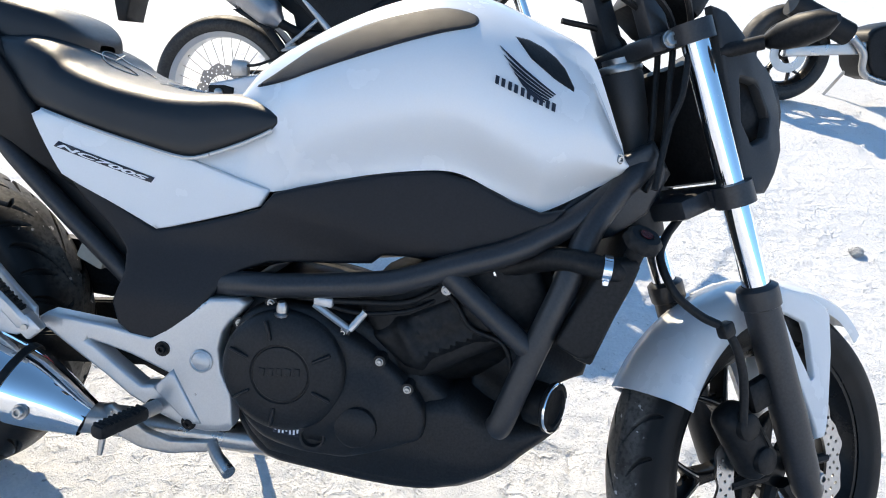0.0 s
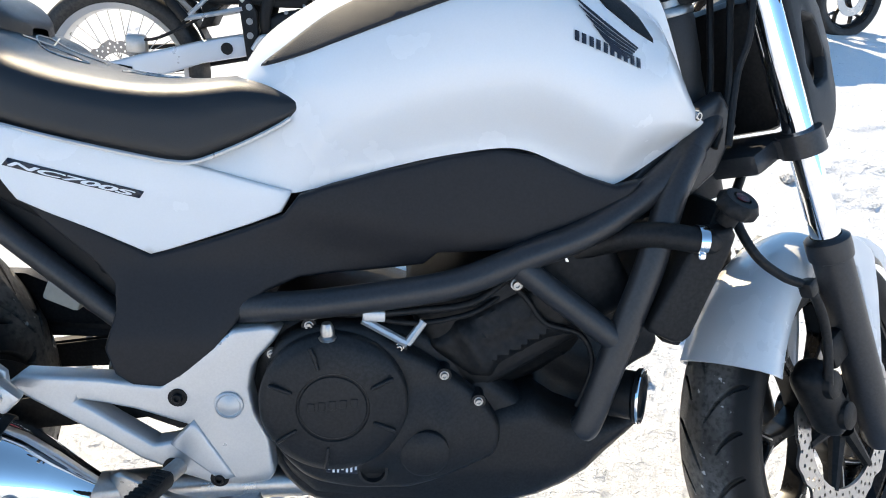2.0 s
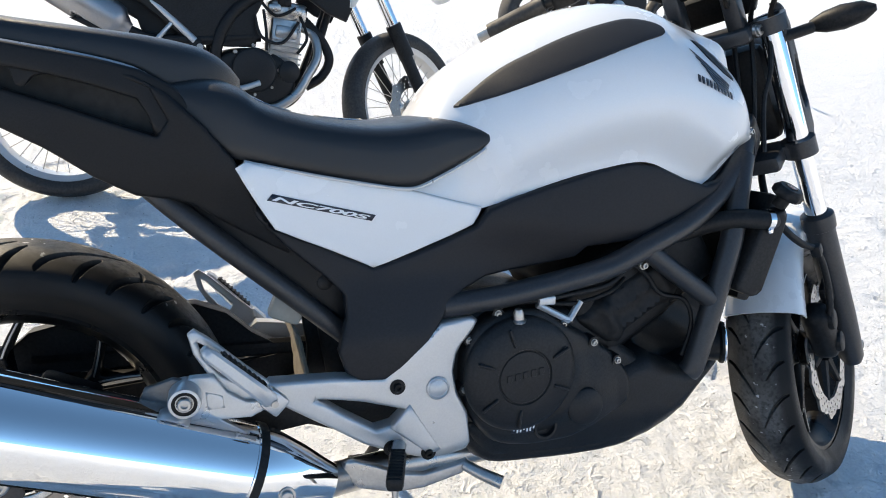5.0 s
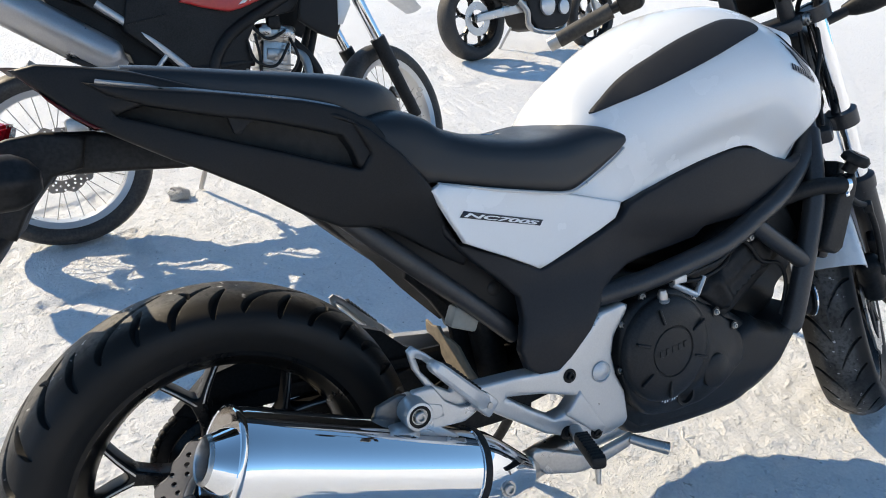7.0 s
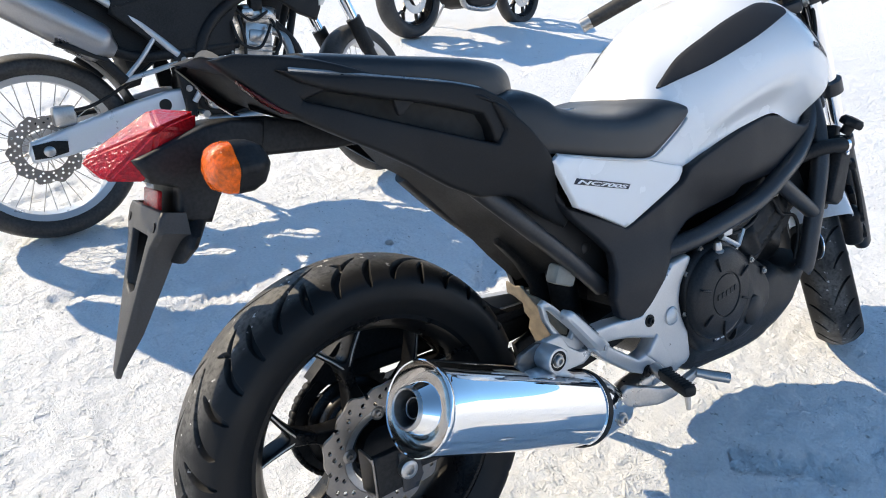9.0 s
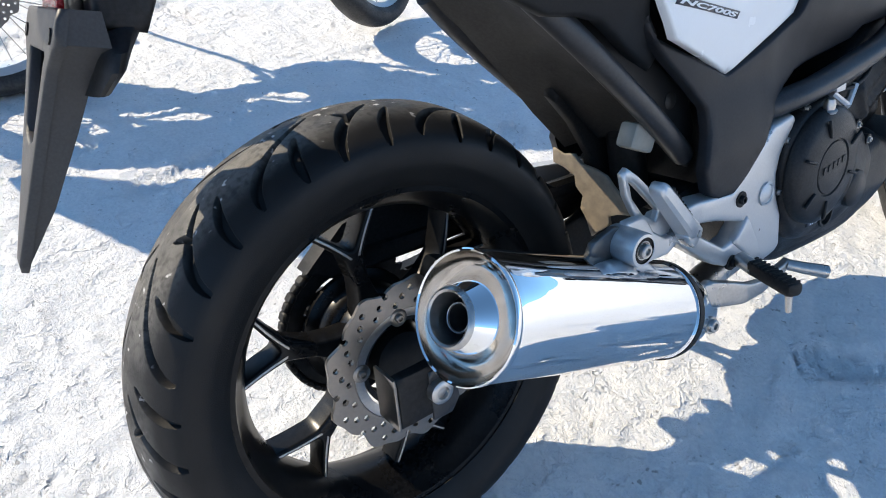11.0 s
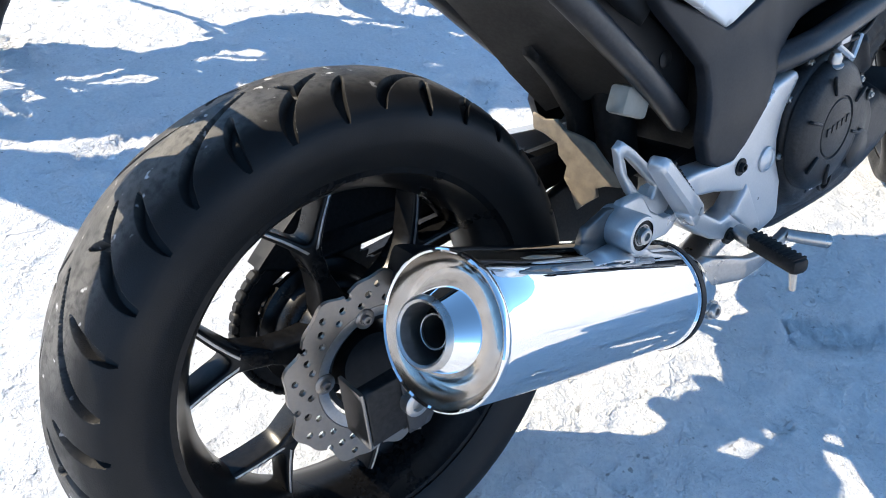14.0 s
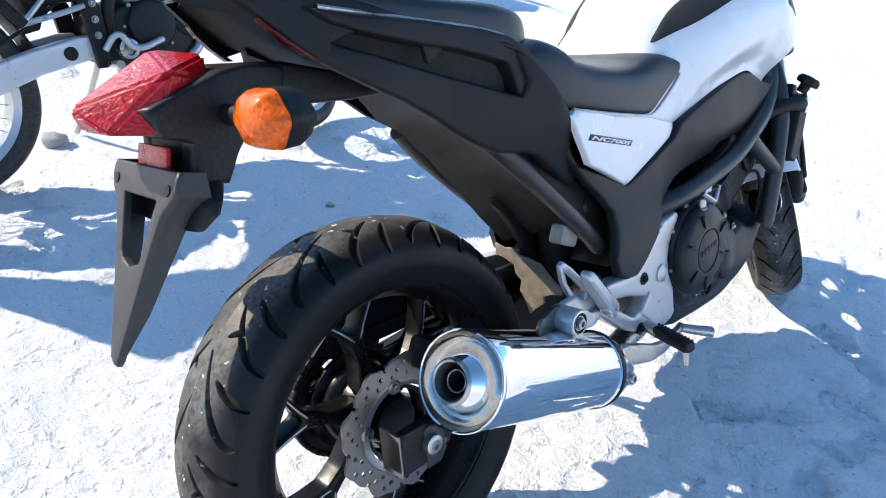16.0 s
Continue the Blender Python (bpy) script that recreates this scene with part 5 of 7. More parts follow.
def build_rear_wheel():
    c = Matrix.Translation((0, 0, 0.304))
    bm = B()
    rim_ring(bm, 0.223, 0.064)
    wheel = part("rear_wheel", bm, RIM, bike, "black cast wheel with split spokes", at=c)
    spokes(wheel, 6, 100.5, 0.045, 0.128, 0.197, 15.2, 0.0075, 0.016, RIM)
    bm = B()
    lathe(bm, [(0, 0.055), (0.045, 0.055), (0.05, 0.045), (0.058, 0.02), (0.050, 0.0), (0.047, -0.02), (0.040, -0.045), (0.036, -0.058), (0, -0.058)], (0, 0, 0), (0, 1, 0), 36)
    part("hub", bm, RIM, wheel)
    bm = B()
    tyre(bm, 0.312, 0.082, 0.222, slashes(9, REAR_TREAD))
    part("tyre", bm, tyre_shader(0.312), wheel, "worn black rear tyre with curved grooves", angle=25)
    bm = B()
    wavy_disc(bm, 0.1095, 0.0755, -0.068, 0.005, 9, [(0.1015, 18, 0.1, 0.0041), (0.0925, 18, 0.45, 0.0043), (0.0835, 18, 0.8, 0.0040)])
    part("brake_disc", bm, DISC, wheel, "drilled wavy steel brake disc", smooth=False)
    bm = B()
    lathe(bm, [(0.0765, -0.0665), (0.0765, -0.0640), (0.0630, -0.0640), (0.0630, -0.0690), (0.0650, -0.0700), (0.0745, -0.0700)], (0, 0, 0), (0, 1, 0), 90, True)
    carrier = part("disc_carrier", bm, STEEL, wheel, "dull steel inner ring of the disc")
    for k in range(5):
        bm = B()
        a = radians(96 + 72 * k)
        p = (0.0670 * math.cos(a), -0.0690, 0.0670 * math.sin(a))
        lathe(bm, [(0.0115, -0.006), (0.0115, 0.002), (0.010, 0.003), (0, 0.003)], p, (0, -1, 0), 18)
        screw(bm, (p[0], -0.0725, p[2]), (0, -1, 0), 0.0055, 0.004)
        part("disc_bolt", bm, DISC, carrier)
    bm = B()
    lathe(bm, [(0.0600, -0.064), (0.0600, -0.030), (0.0535, -0.030), (0.0535, -0.060)], (0, 0, 0), (0, 1, 0), 48, True)
    part("disc_mount", bm, RIM, wheel)
    # sprocket on its rubber-damped carrier, with the chain round it
    bm = B()
    wavy_disc(bm, 0.102, 0.078, 0.076, 0.006, 43, [])
    for k in range(5):
        a = radians(18 + 72 * k)
        block(bm, (0.050, 0.005, 0.022), Matrix.Translation((0.066 * math.cos(a), 0.076, 0.066 * math.sin(a))) @ Matrix.Rotation(-a, 4, "Y"), 0.001, 1)
    part("sprocket", bm, DARK, wheel, "dark toothed chain sprocket", smooth=False)
    bm = B()
    lathe(bm, [(0.050, 0.072), (0.062, 0.070), (0.080, 0.062), (0.084, 0.058), (0.084, 0.050), (0.078, 0.046), (0.070, 0.044), (0.068, 0.030), (0.062, 0.022), (0.050, 0.018)], (0, 0, 0), (0, 1, 0), 64, True)
    part("sprocket_carrier", bm, RIM, wheel, "black cast sprocket carrier")
    for k in range(26):
        bm = B()
        a = radians(84 + 7.2 * k)
        m = Matrix.Translation((0.1035 * math.cos(a), 0.076, 0.1035 * math.sin(a))) @ Matrix.Rotation(-a + math.pi / 2, 4, "Y")
        block(bm, (0.0145, 0.015 if k % 2 else 0.019, 0.0095), m, 0.003, 1)
        part("chain_link", bm, DARK, wheel)
    return wheel


build_rear_wheel()


def build_swingarm():
    for side in (1, -1):
        s = -side
        bm = B()
        prof = lambda y, z0, z1, x, w: [(x, y - w, z0), (x, y + w, z0), (x, y + w, z1), (x, y - w, z1)]
        pts = [(0.62, 0.085, 0.345, 0.405), (0.45, 0.100, 0.325, 0.385), (0.25, 0.112, 0.305, 0.350), (0.06, 0.118, 0.285, 0.330), (-0.055, 0.118, 0.288, 0.325)]
        skin(bm, [prof(s * y, z0, z1, x, 0.014) for x, y, z0, z1 in pts])
        bmesh.ops.bevel(bm, geom=list(bm.edges), offset=0.004, segments=2, affect="EDGES")
        part("swingarm", bm, BLACK, bike, "black swingarm beam")
        bm = B()
        lathe(bm, [(0.024, 0), (0.024, 0.004), (0.015, 0.005), (0.015, 0.017), (0.012, 0.019), (0.008, 0.019), (0.008, 0.014), (0, 0.014)], (-0.005, s * 0.132, 0.304), (0, s, 0), 24)
        part("axle_nut", bm, STEEL, bike, "steel axle nut")
        bm = B()
        panel(bm, [(-0.056, 0.338), (-0.01, 0.338), (0.019, 0.302), (0.013, 0.274), (-0.056, 0.271)], lambda x, z: 0.138, 0.010, 0.002, 0.015, side)
        part("swingarm_end", bm, BLACK, bike, "black swingarm end over the axle")
        bm = B()
        panel(bm, [(-0.016, 0.330), (0.0, 0.333), (0.020, 0.312), (0.024, 0.282), (0.012, 0.264), (-0.014, 0.264)], lambda x, z: 0.1405, 0.003, 0.001, 0.012, side)
        part("axle_plate", bm, FRAME, bike, "dark plate under the axle nut")
        bm = B()
        panel(bm, [(-0.0605, 0.338), (-0.0565, 0.338), (-0.0565, 0.270), (-0.0605, 0.270)], lambda x, z: 0.137, 0.042, 0.001, 0.015, side)
        part("chain_adjuster", bm, DISC, bike, "thin steel chain adjuster plate")
    bm = B()
    tube(bm, [(0.55, -0.09, 0.36), (0.55, 0.09, 0.36)], 0.03, 16)
    part("swingarm_crossbar", bm, DARK, bike)
    bm = B()
    tube(bm, [(0.0, 0.070, 0.406), (0.55, 0.070, 0.395)], 0.009, 6)
    tube(bm, [(0.0, 0.070, 0.200), (0.55, 0.070, 0.335)], 0.009, 6)
    part("chain", bm, DARK, bike, "greasy drive chain")
    bm = B()
    panel(bm, [(-0.06, 0.400), (0.0, 0.452), (0.12, 0.480), (0.25, 0.482), (0.30, 0.462), (0.34, 0.425), (0.38, 0.400), (0.45, 0.400), (0.45, 0.380), (-0.02, 0.380)], lambda x, z: 0.095, 0.03, 0.004, 0.02, -1)
    part("chain_guard", bm, BLACK, bike, "black chain guard")
    bm = B()
    block(bm, (0.085, 0.05, 0.05), Matrix.Translation((0.075, -0.078, 0.395)) @ Matrix.Rotation(radians(25), 4, "Y"), 0.010)
    part("brake_caliper", bm, DARK, bike, "black rear brake caliper")
    # torn dusty flap of the inner fender, standing across the bike in front of the wheel
    bm = B()
    torn = [(-0.086, 0.457), (-0.067, 0.449), (-0.045, 0.452), (-0.032, 0.438), (-0.005, 0.433), (0.014, 0.426), (0.029, 0.409), (0.042, 0.395), (0.061, 0.382), (0.058, 0.37), (0.033, 0.366), (0.018, 0.359), (0.02, 0.346), (-0.003, 0.328), (-0.014, 0.318), (-0.024, 0.347), (-0.035, 0.364), (-0.03, 0.385), (-0.043, 0.399), (-0.045, 0.416), (-0.067, 0.428), (-0.086, 0.433)]
    panel(bm, torn, lambda y, z: 0.010 * math.sin(16 * y + 9 * z) + 0.10 * (z - 0.40), 0.004, 0.001, 0.008)
    across = Matrix(((0, 1, 0, 0.408), (-1, 0, 0, 0), (0, 0, 1, 0), (0, 0, 0, 1)))
    part("inner_fender", bm, MUD, bike, "dusty grey-brown torn inner fender", at=across)
    bm = B()
    tube(bm, spline([(0.49, 0.0, 0.36), (0.475, 0, 0.45), (0.455, 0, 0.56)], 4), 0.03, 14)
    part("shock_absorber", bm, DARK, bike, "dark shock absorber")
    bm = B()
    block(bm, (0.050, 0.03, 0.036), Matrix.Translation((0.387, -0.092, 0.506)) @ Matrix.Rotation(radians(22), 4, "Y"), 0.006)
    part("reservoir", bm, shader("milky_plastic", (0.24, 0.23, 0.20), 0.4, grain=0.3, scale=60), bike, "milky brake fluid reservoir")
    bm = B()
    panel(bm, [(0.43, 0.335), (0.432, 0.40), (0.425, 0.45), (0.39, 0.505), (0.345, 0.555), (0.345, 0.61), (0.45, 0.58), (0.53, 0.46), (0.53, 0.335)], lambda x, z: -0.030, 0.012, 0.004, 0.02)
    # lower sheet is an added dark filler that hides snow behind the gap
    panel(bm, [(0.385, 0.33), (0.44, 0.345), (0.56, 0.345), (0.61, 0.30), (0.60, 0.225), (0.48, 0.225), (0.40, 0.255)], lambda x, z: -0.050, 0.012, 0.004, 0.02)
    part("mudguard_and_filler", bm, BLACK, bike, "black inner mudguard with an added dark filler sheet below")
    # filler blocks added inside, so that no daylight passes through the middle
    bm = B()
    block(bm, (0.50, 0.17, 0.17), Matrix.Translation((0.80, 0, 0.66)), 0.03)
    block(bm, (0.20, 0.15, 0.16), Matrix.Translation((0.50, 0, 0.62)) @ Matrix.Rotation(radians(35), 4, "Y"), 0.03)
    part("inner_filler", bm, BLACK, bike, "black filler blocks added inside to keep daylight out")
    # side stand
    bm = B()
    tube(bm, spline([(0.62, 0.12, 0.24), (0.60, 0.17, 0.14), (0.575, 0.225, 0.055)], 5), 0.011, 12)
    block(bm, (0.055, 0.04, 0.008), Matrix.Translation((0.57, 0.232, 0.053)) @ Matrix.Rotation(radians(14), 4, "X"), 0.002)
    part("side_stand", bm, DARK, bike, "black side stand resting on the snow")


build_swingarm()


# ---- tail light, number plate carrier, indicators ----
SHIFT = Matrix.Translation((0, 0, 0.010))


def build_rear_lights():
    # red strips under the tail end
    for side in (1, -1):
        bm = B()
        panel(bm, [(-0.152, 0.899), (-0.128, 0.879), (-0.104, 0.860), (-0.090, 0.851), (-0.100, 0.8515), (-0.124, 0.869), (-0.145, 0.889)], lambda x, z: max(0.05, 0.128 - 0.25 * max(0, -0.02 - x)) + 0.001, 0.012, 0.002, 0.01, side)
        part("tail_reflector", bm, DARKRED, bike, "dark red strip under the tail tip")
    # lamp arm
    bm = B()
    panel(bm, [(-0.287, 0.806), (-0.245, 0.822), (-0.197, 0.838), (-0.16, 0.843), (-0.10, 0.840), (0.0, 0.815), (0.10, 0.80), (0.10, 0.785), (0.0, 0.781), (-0.10, 0.786), (-0.155, 0.787), (-0.19, 0.745), (-0.207, 0.714), (-0.247, 0.722), (-0.241, 0.765), (-0.272, 0.776)], lambda x, z: 0.046, 0.092, 0.008, 0.014)
    part("lamp_arm", bm, BLACK, bike, "black lamp and plate carrier arm", at=SHIFT)
    for side in (1, -1):
        bm = B()
        panel(bm, [(-0.287, 0.806), (-0.245, 0.822), (-0.197, 0.838), (-0.16, 0.843), (-0.11, 0.836), (-0.12, 0.795), (-0.155, 0.787), (-0.19, 0.745), (-0.207, 0.714), (-0.247, 0.722), (-0.241, 0.765), (-0.272, 0.776)], lambda x, z: 0.075 - 0.10 * max(0, x + 0.20), 0.034, 0.006, 0.012, side)
        part("lamp_housing", bm, BLACK, bike, "black tail lamp housing", at=SHIFT)
    # tail lamp
    bm = B()
    pts = [(-0.337, 0.0, 0.812), (-0.24, 0, 0.866)]
    for s in (-1, 1):
        pts += [(-0.25, s * 0.068, 0.842), (-0.190, s * 0.030, 0.856), (-0.318, s * 0.042, 0.784), (-0.272, s * 0.068, 0.778), (-0.20, s * 0.05, 0.83)]
    for p in pts:
        bm.verts.new(p)
    bmesh.ops.convex_hull(bm, input=bm.verts)
    bmesh.ops.bevel(bm, geom=list(bm.edges), offset=0.004, segments=2, affect="EDGES")
    part("tail_lamp", bm, REDLENS, bike, "red faceted tail lamp lens", angle=20, at=SHIFT)
    bm = B()
    loops = []
    for x, z, w, d in ((-0.215, 0.80, 0.055, 0.030), (-0.220, 0.745, 0.068, 0.026), (-0.224, 0.722, 0.074, 0.024), (-0.238, 0.704, 0.104, 0.018), (-0.244, 0.690, 0.106, 0.014), (-0.256, 0.672, 0.088, 0.012)):
        loops.append([(x + d * math.cos(a), w * (abs(math.sin(a)) ** 0.6) * (1 if math.sin(a) > 0 else -1), z) for a in np.linspace(0, 2 * math.pi, 20, endpoint=False)])
    skin(bm, loops)
    part("plate_carrier", bm, BLACK, bike, "black plastic rear mudguard", at=SHIFT)
    # plate bracket: one grey blade with a window, folded forward at its edges
    up = Vector((0.38, 0, 1)).normalized()
    frame_at = Matrix(((0, up.z, up.x, -0.283), (1, 0, 0, 0.0), (0, -up.x, up.z, 0.722), (0, 0, 0, 1)))
    half = [(0.092, 0.032), (0.092, 0.005), (0.066, -0.018), (0.048, -0.070), (0.028, -0.140), (0.012, -0.196), (0.006, -0.204)]
    bm = B()
    panel(bm, half + [(-y, v) for y, v in half[::-1]], lambda y, v: 0.0, 0.006, 0.003, 0.012, 1, 0, [[(-0.046, -0.004), (-0.026, -0.078), (0.0, -0.086), (0.026, -0.078), (0.046, -0.004)]])
    plate_bracket = part("plate_bracket", bm, MATT, bike, "grey empty number plate bracket with a window", at=frame_at)
    for s in (-1, 1):
        bm = B()
        loops = []
        for y, v, d in ((0.092, 0.032, 0.030), (0.092, 0.005, 0.040), (0.066, -0.018, 0.034), (0.048, -0.070, 0.030), (0.028, -0.140, 0.022), (0.008, -0.202, 0.008)):
            y0 = y - 0.002
            loops.append([(s * y0, 0.003, v), (s * (y0 + 0.10 * d), d, v + 0.15 * d), (s * (y0 + 0.10 * d - 0.005), d, v + 0.15 * d), (s * (y0 - 0.006), 0.003, v)])
        skin(bm, loops)
        part("bracket_fold", bm, MATT, plate_bracket, "folded side of the bracket")
        # black disc paints the shade of a screw hole onto the blade
        bm = B()
        lathe(bm, [(0, 0.0015), (0.0065, 0.0015), (0.0065, -0.004), (0, -0.004)], (s * 0.074, 0, 0.010), (0, -1, 0), 14)
        part("screw_hole_shade", bm, BLACK, plate_bracket)
    bm = B()
    block(bm, (0.006, 0.082, 0.036), Matrix.Translation((-0.262, -0.006, 0.745)) @ Matrix.Rotation(radians(12), 4, "Y"), 0.002)
    part("reflector", bm, REDLENS, bike, "square red reflector", at=SHIFT)
    for side in (1, -1):
        s = -side
        bm = B()
        tube(bm, [(-0.195, s * 0.05, 0.80), (-0.197, s * 0.135, 0.80)], 0.012, 12)
        c = (-0.197, s * 0.176, 0.801)
        loops = []
        for x, k in ((-0.160, 0.35), (-0.170, 0.75), (-0.185, 0.97), (-0.205, 1.0)):
            loops.append([(x, c[1] + 0.043 * k * (1 + 0.05 * math.cos(6 * a)) * math.cos(a), c[2] + 0.032 * k * (1 + 0.05 * math.cos(6 * a)) * math.sin(a)) for a in np.linspace(0, 2 * math.pi, 48, endpoint=False)])
        skin(bm, loops)
        ind = part("rear_indicator", bm, BLACK, bike, "black rear indicator")
        bm = B()
        loops = []
        for x, k in ((-0.2055, 0.98), (-0.215, 0.94), (-0.226, 0.75), (-0.232, 0.4), (-0.233, 0.05)):
            loops.append([(x, c[1] + 0.043 * k * (1 + 0.05 * math.cos(6 * a)) * math.cos(a), c[2] + 0.032 * k * (1 + 0.05 * math.cos(6 * a)) * math.sin(a)) for a in np.linspace(0, 2 * math.pi, 48, endpoint=False)])
        skin(bm, loops)
        part("amber_lens", bm, AMBER, ind, "amber lens")


build_rear_lights()

# ---- front end, turned to its left ----
RAKE, STEER = radians(25.3), radians(35)
_e, _a, _y = Vector((math.cos(RAKE), 0, math.sin(RAKE))), Vector((-math.sin(RAKE), 0, math.cos(RAKE))), Vector((0, 1, 0))
_u, _v = math.cos(STEER) * _e + math.sin(STEER) * _y, -math.sin(STEER) * _e + math.cos(STEER) * _y
FRONT = Matrix(((_u.x, _v.x, _a.x, 1.521), (_u.y, _v.y, _a.y, 0.0), (_u.z, _v.z, _a.z, 0.278), (0, 0, 0, 1)))
OFF = 0.038


def build_front():
    for s in (-1, 1):
        y = s * 0.0975
        bm = B()
        tube(bm, [(OFF, y, 0.30), (OFF, y, 0.745)], 0.0205, 28)
        leg = part("fork_tube", bm, CHROME, bike, "chromed fork tube", at=FRONT)
        bm = B()
        lathe(bm, [(0.018, -0.035), (0.024, -0.02), (0.026, 0.03), (0.0275, 0.10), (0.0275, 0.30), (0.031, 0.302), (0.032, 0.318), (0.0315, 0.332), (0.027, 0.336), (0.0215, 0.338)], (OFF, y, 0), (0, 0, 1), 32)
        block(bm, (0.05, 0.03, 0.06), Matrix.Translation((OFF + 0.003, y, -0.005)), 0.012)
        part("fork_slider", bm, FRAME, bike, "satin black fork slider", at=FRONT)
        bm = B()
        screw(bm, (OFF + 0.012, y + s * 0.017, 0.0), (0, s, 0), 0.010, 0.008)
        part("pinch_bolt", bm, STEEL, bike, at=FRONT)
    for w, h, n in ((0.485, 0.034, "lower_yoke"), (0.735, 0.03, "upper_yoke")):
        bm = B()
        block(bm, (0.10 if w < 0.6 else 0.075, 0.15, h), Matrix.Translation((0.004 if w < 0.6 else 0.015, 0, w)), 0.01)
        for s in (-1, 1):
            lathe(bm, [(0.021, -h / 2), (0.031, -h / 2), (0.031, h / 2), (0.021, h / 2)], (OFF, s * 0.0975, w), (0, 0, 1), 28, True)
            block(bm, (0.045, 0.05, h * 0.9), Matrix.Translation((OFF - 0.005, s * 0.075, w)), 0.006)
        part(n, bm, FRAME, bike, "black fork yoke", at=FRONT)
    bm = B()
    screw(bm, (OFF - 0.032, -0.085, 0.735), (-0.3, -1, 0), 0.010, 0.006)
    part("yoke_bolt", bm, STEEL, bike, at=FRONT)
    bm = B()
    block(bm, (0.05, 0.14, 0.20), Matrix.Translation((0.072, 0, 0.60)), 0.02)
    part("headlight_bracket", bm, BLACK, bike, "black bracket and wiring behind the headlight", at=FRONT)
    # wheel
    c = Matrix.Translation((0, 0.014, -0.004)) @ FRONT @ Matrix.Translation((OFF, 0, 0)) @ Matrix.Rotation(radians(-2), 4, "Z") @ Matrix.Rotation(-RAKE, 4, "Y")
    bm = B()
    rim_ring(bm, 0.223, 0.047, 96)
    wheel = part("front_wheel", bm, RIM, bike, "black cast front wheel", at=c)
    spokes(wheel, 6, 80, 0.035, 0.128, 0.197, 15.2, 0.0075, 0.014, RIM)
    bm = B()
    lathe(bm, [(0, 0.04), (0.035, 0.04), (0.04, 0.0), (0.035, -0.045), (0, -0.045)], (0, 0, 0), (0, 1, 0), 28)
    part("hub", bm, RIM, wheel)
    bm = B()
    tyre(bm, 0.300, 0.061, 0.222, slashes(13, [(-0.06, -0.88, 0.0, -0.45, 0.04), (-0.35, -0.85, 0.5, -0.25, 0.032), (0.06, 0.88, 0.5, -0.45, 0.04), (0.35, 0.85, 1.0, -0.25, 0.032)], 0.006), 1100)
    part("tyre", bm, tyre_shader(0.300), wheel, "black front tyre with slanted grooves", angle=25)
    bm = B()
    wavy_disc(bm, 0.150, 0.112, -0.062, 0.005, 12, [(0.141, 36, 0, 0.0032), (0.131, 36, 0.5, 0.0032), (0.121, 36, 0.1, 0.003)])
    part("brake_disc", bm, STEEL, wheel, "drilled wavy front brake disc", smooth=False)
    for k in range(6):
        bm = B()
        a = radians(20 + 60 * k)
        tube(bm, [(0.03 * math.cos(a), -0.052, 0.03 * math.sin(a)), (0.116 * math.cos(a), -0.060, 0.116 * math.sin(a))], [0.014, 0.008], 8)
        part("disc_carrier_arm", bm, DARK, wheel)
    # caliper
    bm = B()
    m = Matrix.Translation((OFF - 0.085, -0.072, 0.105)) @ Matrix.Rotation(radians(-14), 4, "Y")
    block(bm, (0.062, 0.055, 0.135), m, 0.024, 4)
    for w in (-0.034, 0.034):
        lathe(bm, [(0, 0.034), (0.018, 0.034), (0.021, 0.032), (0.022, 0.028), (0.022, 0.0)], m @ Vector((0.0, 0.0, w)), (0, -1, 0), 24)
    block(bm, (0.06, 0.02, 0.05), Matrix.Translation((OFF - 0.04, -0.09, 0.17)), 0.008)
    part("brake_caliper", bm, DARK, bike, "black front brake caliper", at=FRONT)
    # fender
    bm = B()
    loops = []
    for a in np.linspace(radians(26), radians(133), 38):
        r = 0.315
        q = a + RAKE * 0
        half = 0.062 + 0.014 * max(0.0, min(1.0, (a - radians(95)) / radians(38))) if a > radians(40) else 0.062 - 0.024 * (radians(40) - a) / radians(32)
        drop = 0.050 if a > radians(70) else 0.030
        sec = [(-half, -drop), (-half * 0.99, -drop * 0.5), (-half * 0.85, -0.008), (-half * 0.45, 0.004), (0, 0.008), (half * 0.45, 0.004), (half * 0.85, -0.008), (half * 0.99, -drop * 0.5), (half, -drop)]
        sec = sec + [(y * 0.96, d - 0.005) for y, d in reversed(sec)]
        loops.append([(OFF + 0.01 + (r + d) * math.cos(a), y, (r + d) * math.sin(a)) for y, d in sec])
    skin(bm, loops)
    fender = part("front_fender", bm, WHITE, bike, "white front fender", at=FRONT)
    for s in (-1, 1):
        bm = B()
        out = [(0.06, 0.305), (0.122, 0.302), (0.18, 0.268), (0.228, 0.218), (0.205, 0.15), (0.165, 0.07), (0.137, 0.022), (0.118, 0.026), (0.116, 0.07), (0.108, 0.14), (0.085, 0.21)]
        hole = [(0.112, 0.262), (0.158, 0.222), (0.160, 0.20), (0.146, 0.128), (0.138, 0.126), (0.124, 0.19)]
        panel(bm, out, lambda x, z: 0.072 + 0.03 * max(0, 0.2 - z), 0.008, 0.004, 0.016, 1 if s < 0 else -1, 0, [hole])
        part("fender_stay", bm, WHITE, fender, "white fender stay with a slot")
    # brake hose
    bm = B()
    tube(bm, spline([(0.012, -0.028, 0.480), (-0.02, -0.032, 0.465), (-0.06, -0.04, 0.451), (-0.092, -0.05, 0.426), (-0.10, -0.07, 0.373), (-0.077, -0.085, 0.329), (-0.054, -0.10, 0.301), (-0.043, -0.105, 0.262), (-0.047, -0.105, 0.208), (-0.066, -0.10, 0.145)], 7), 0.0068, 10)
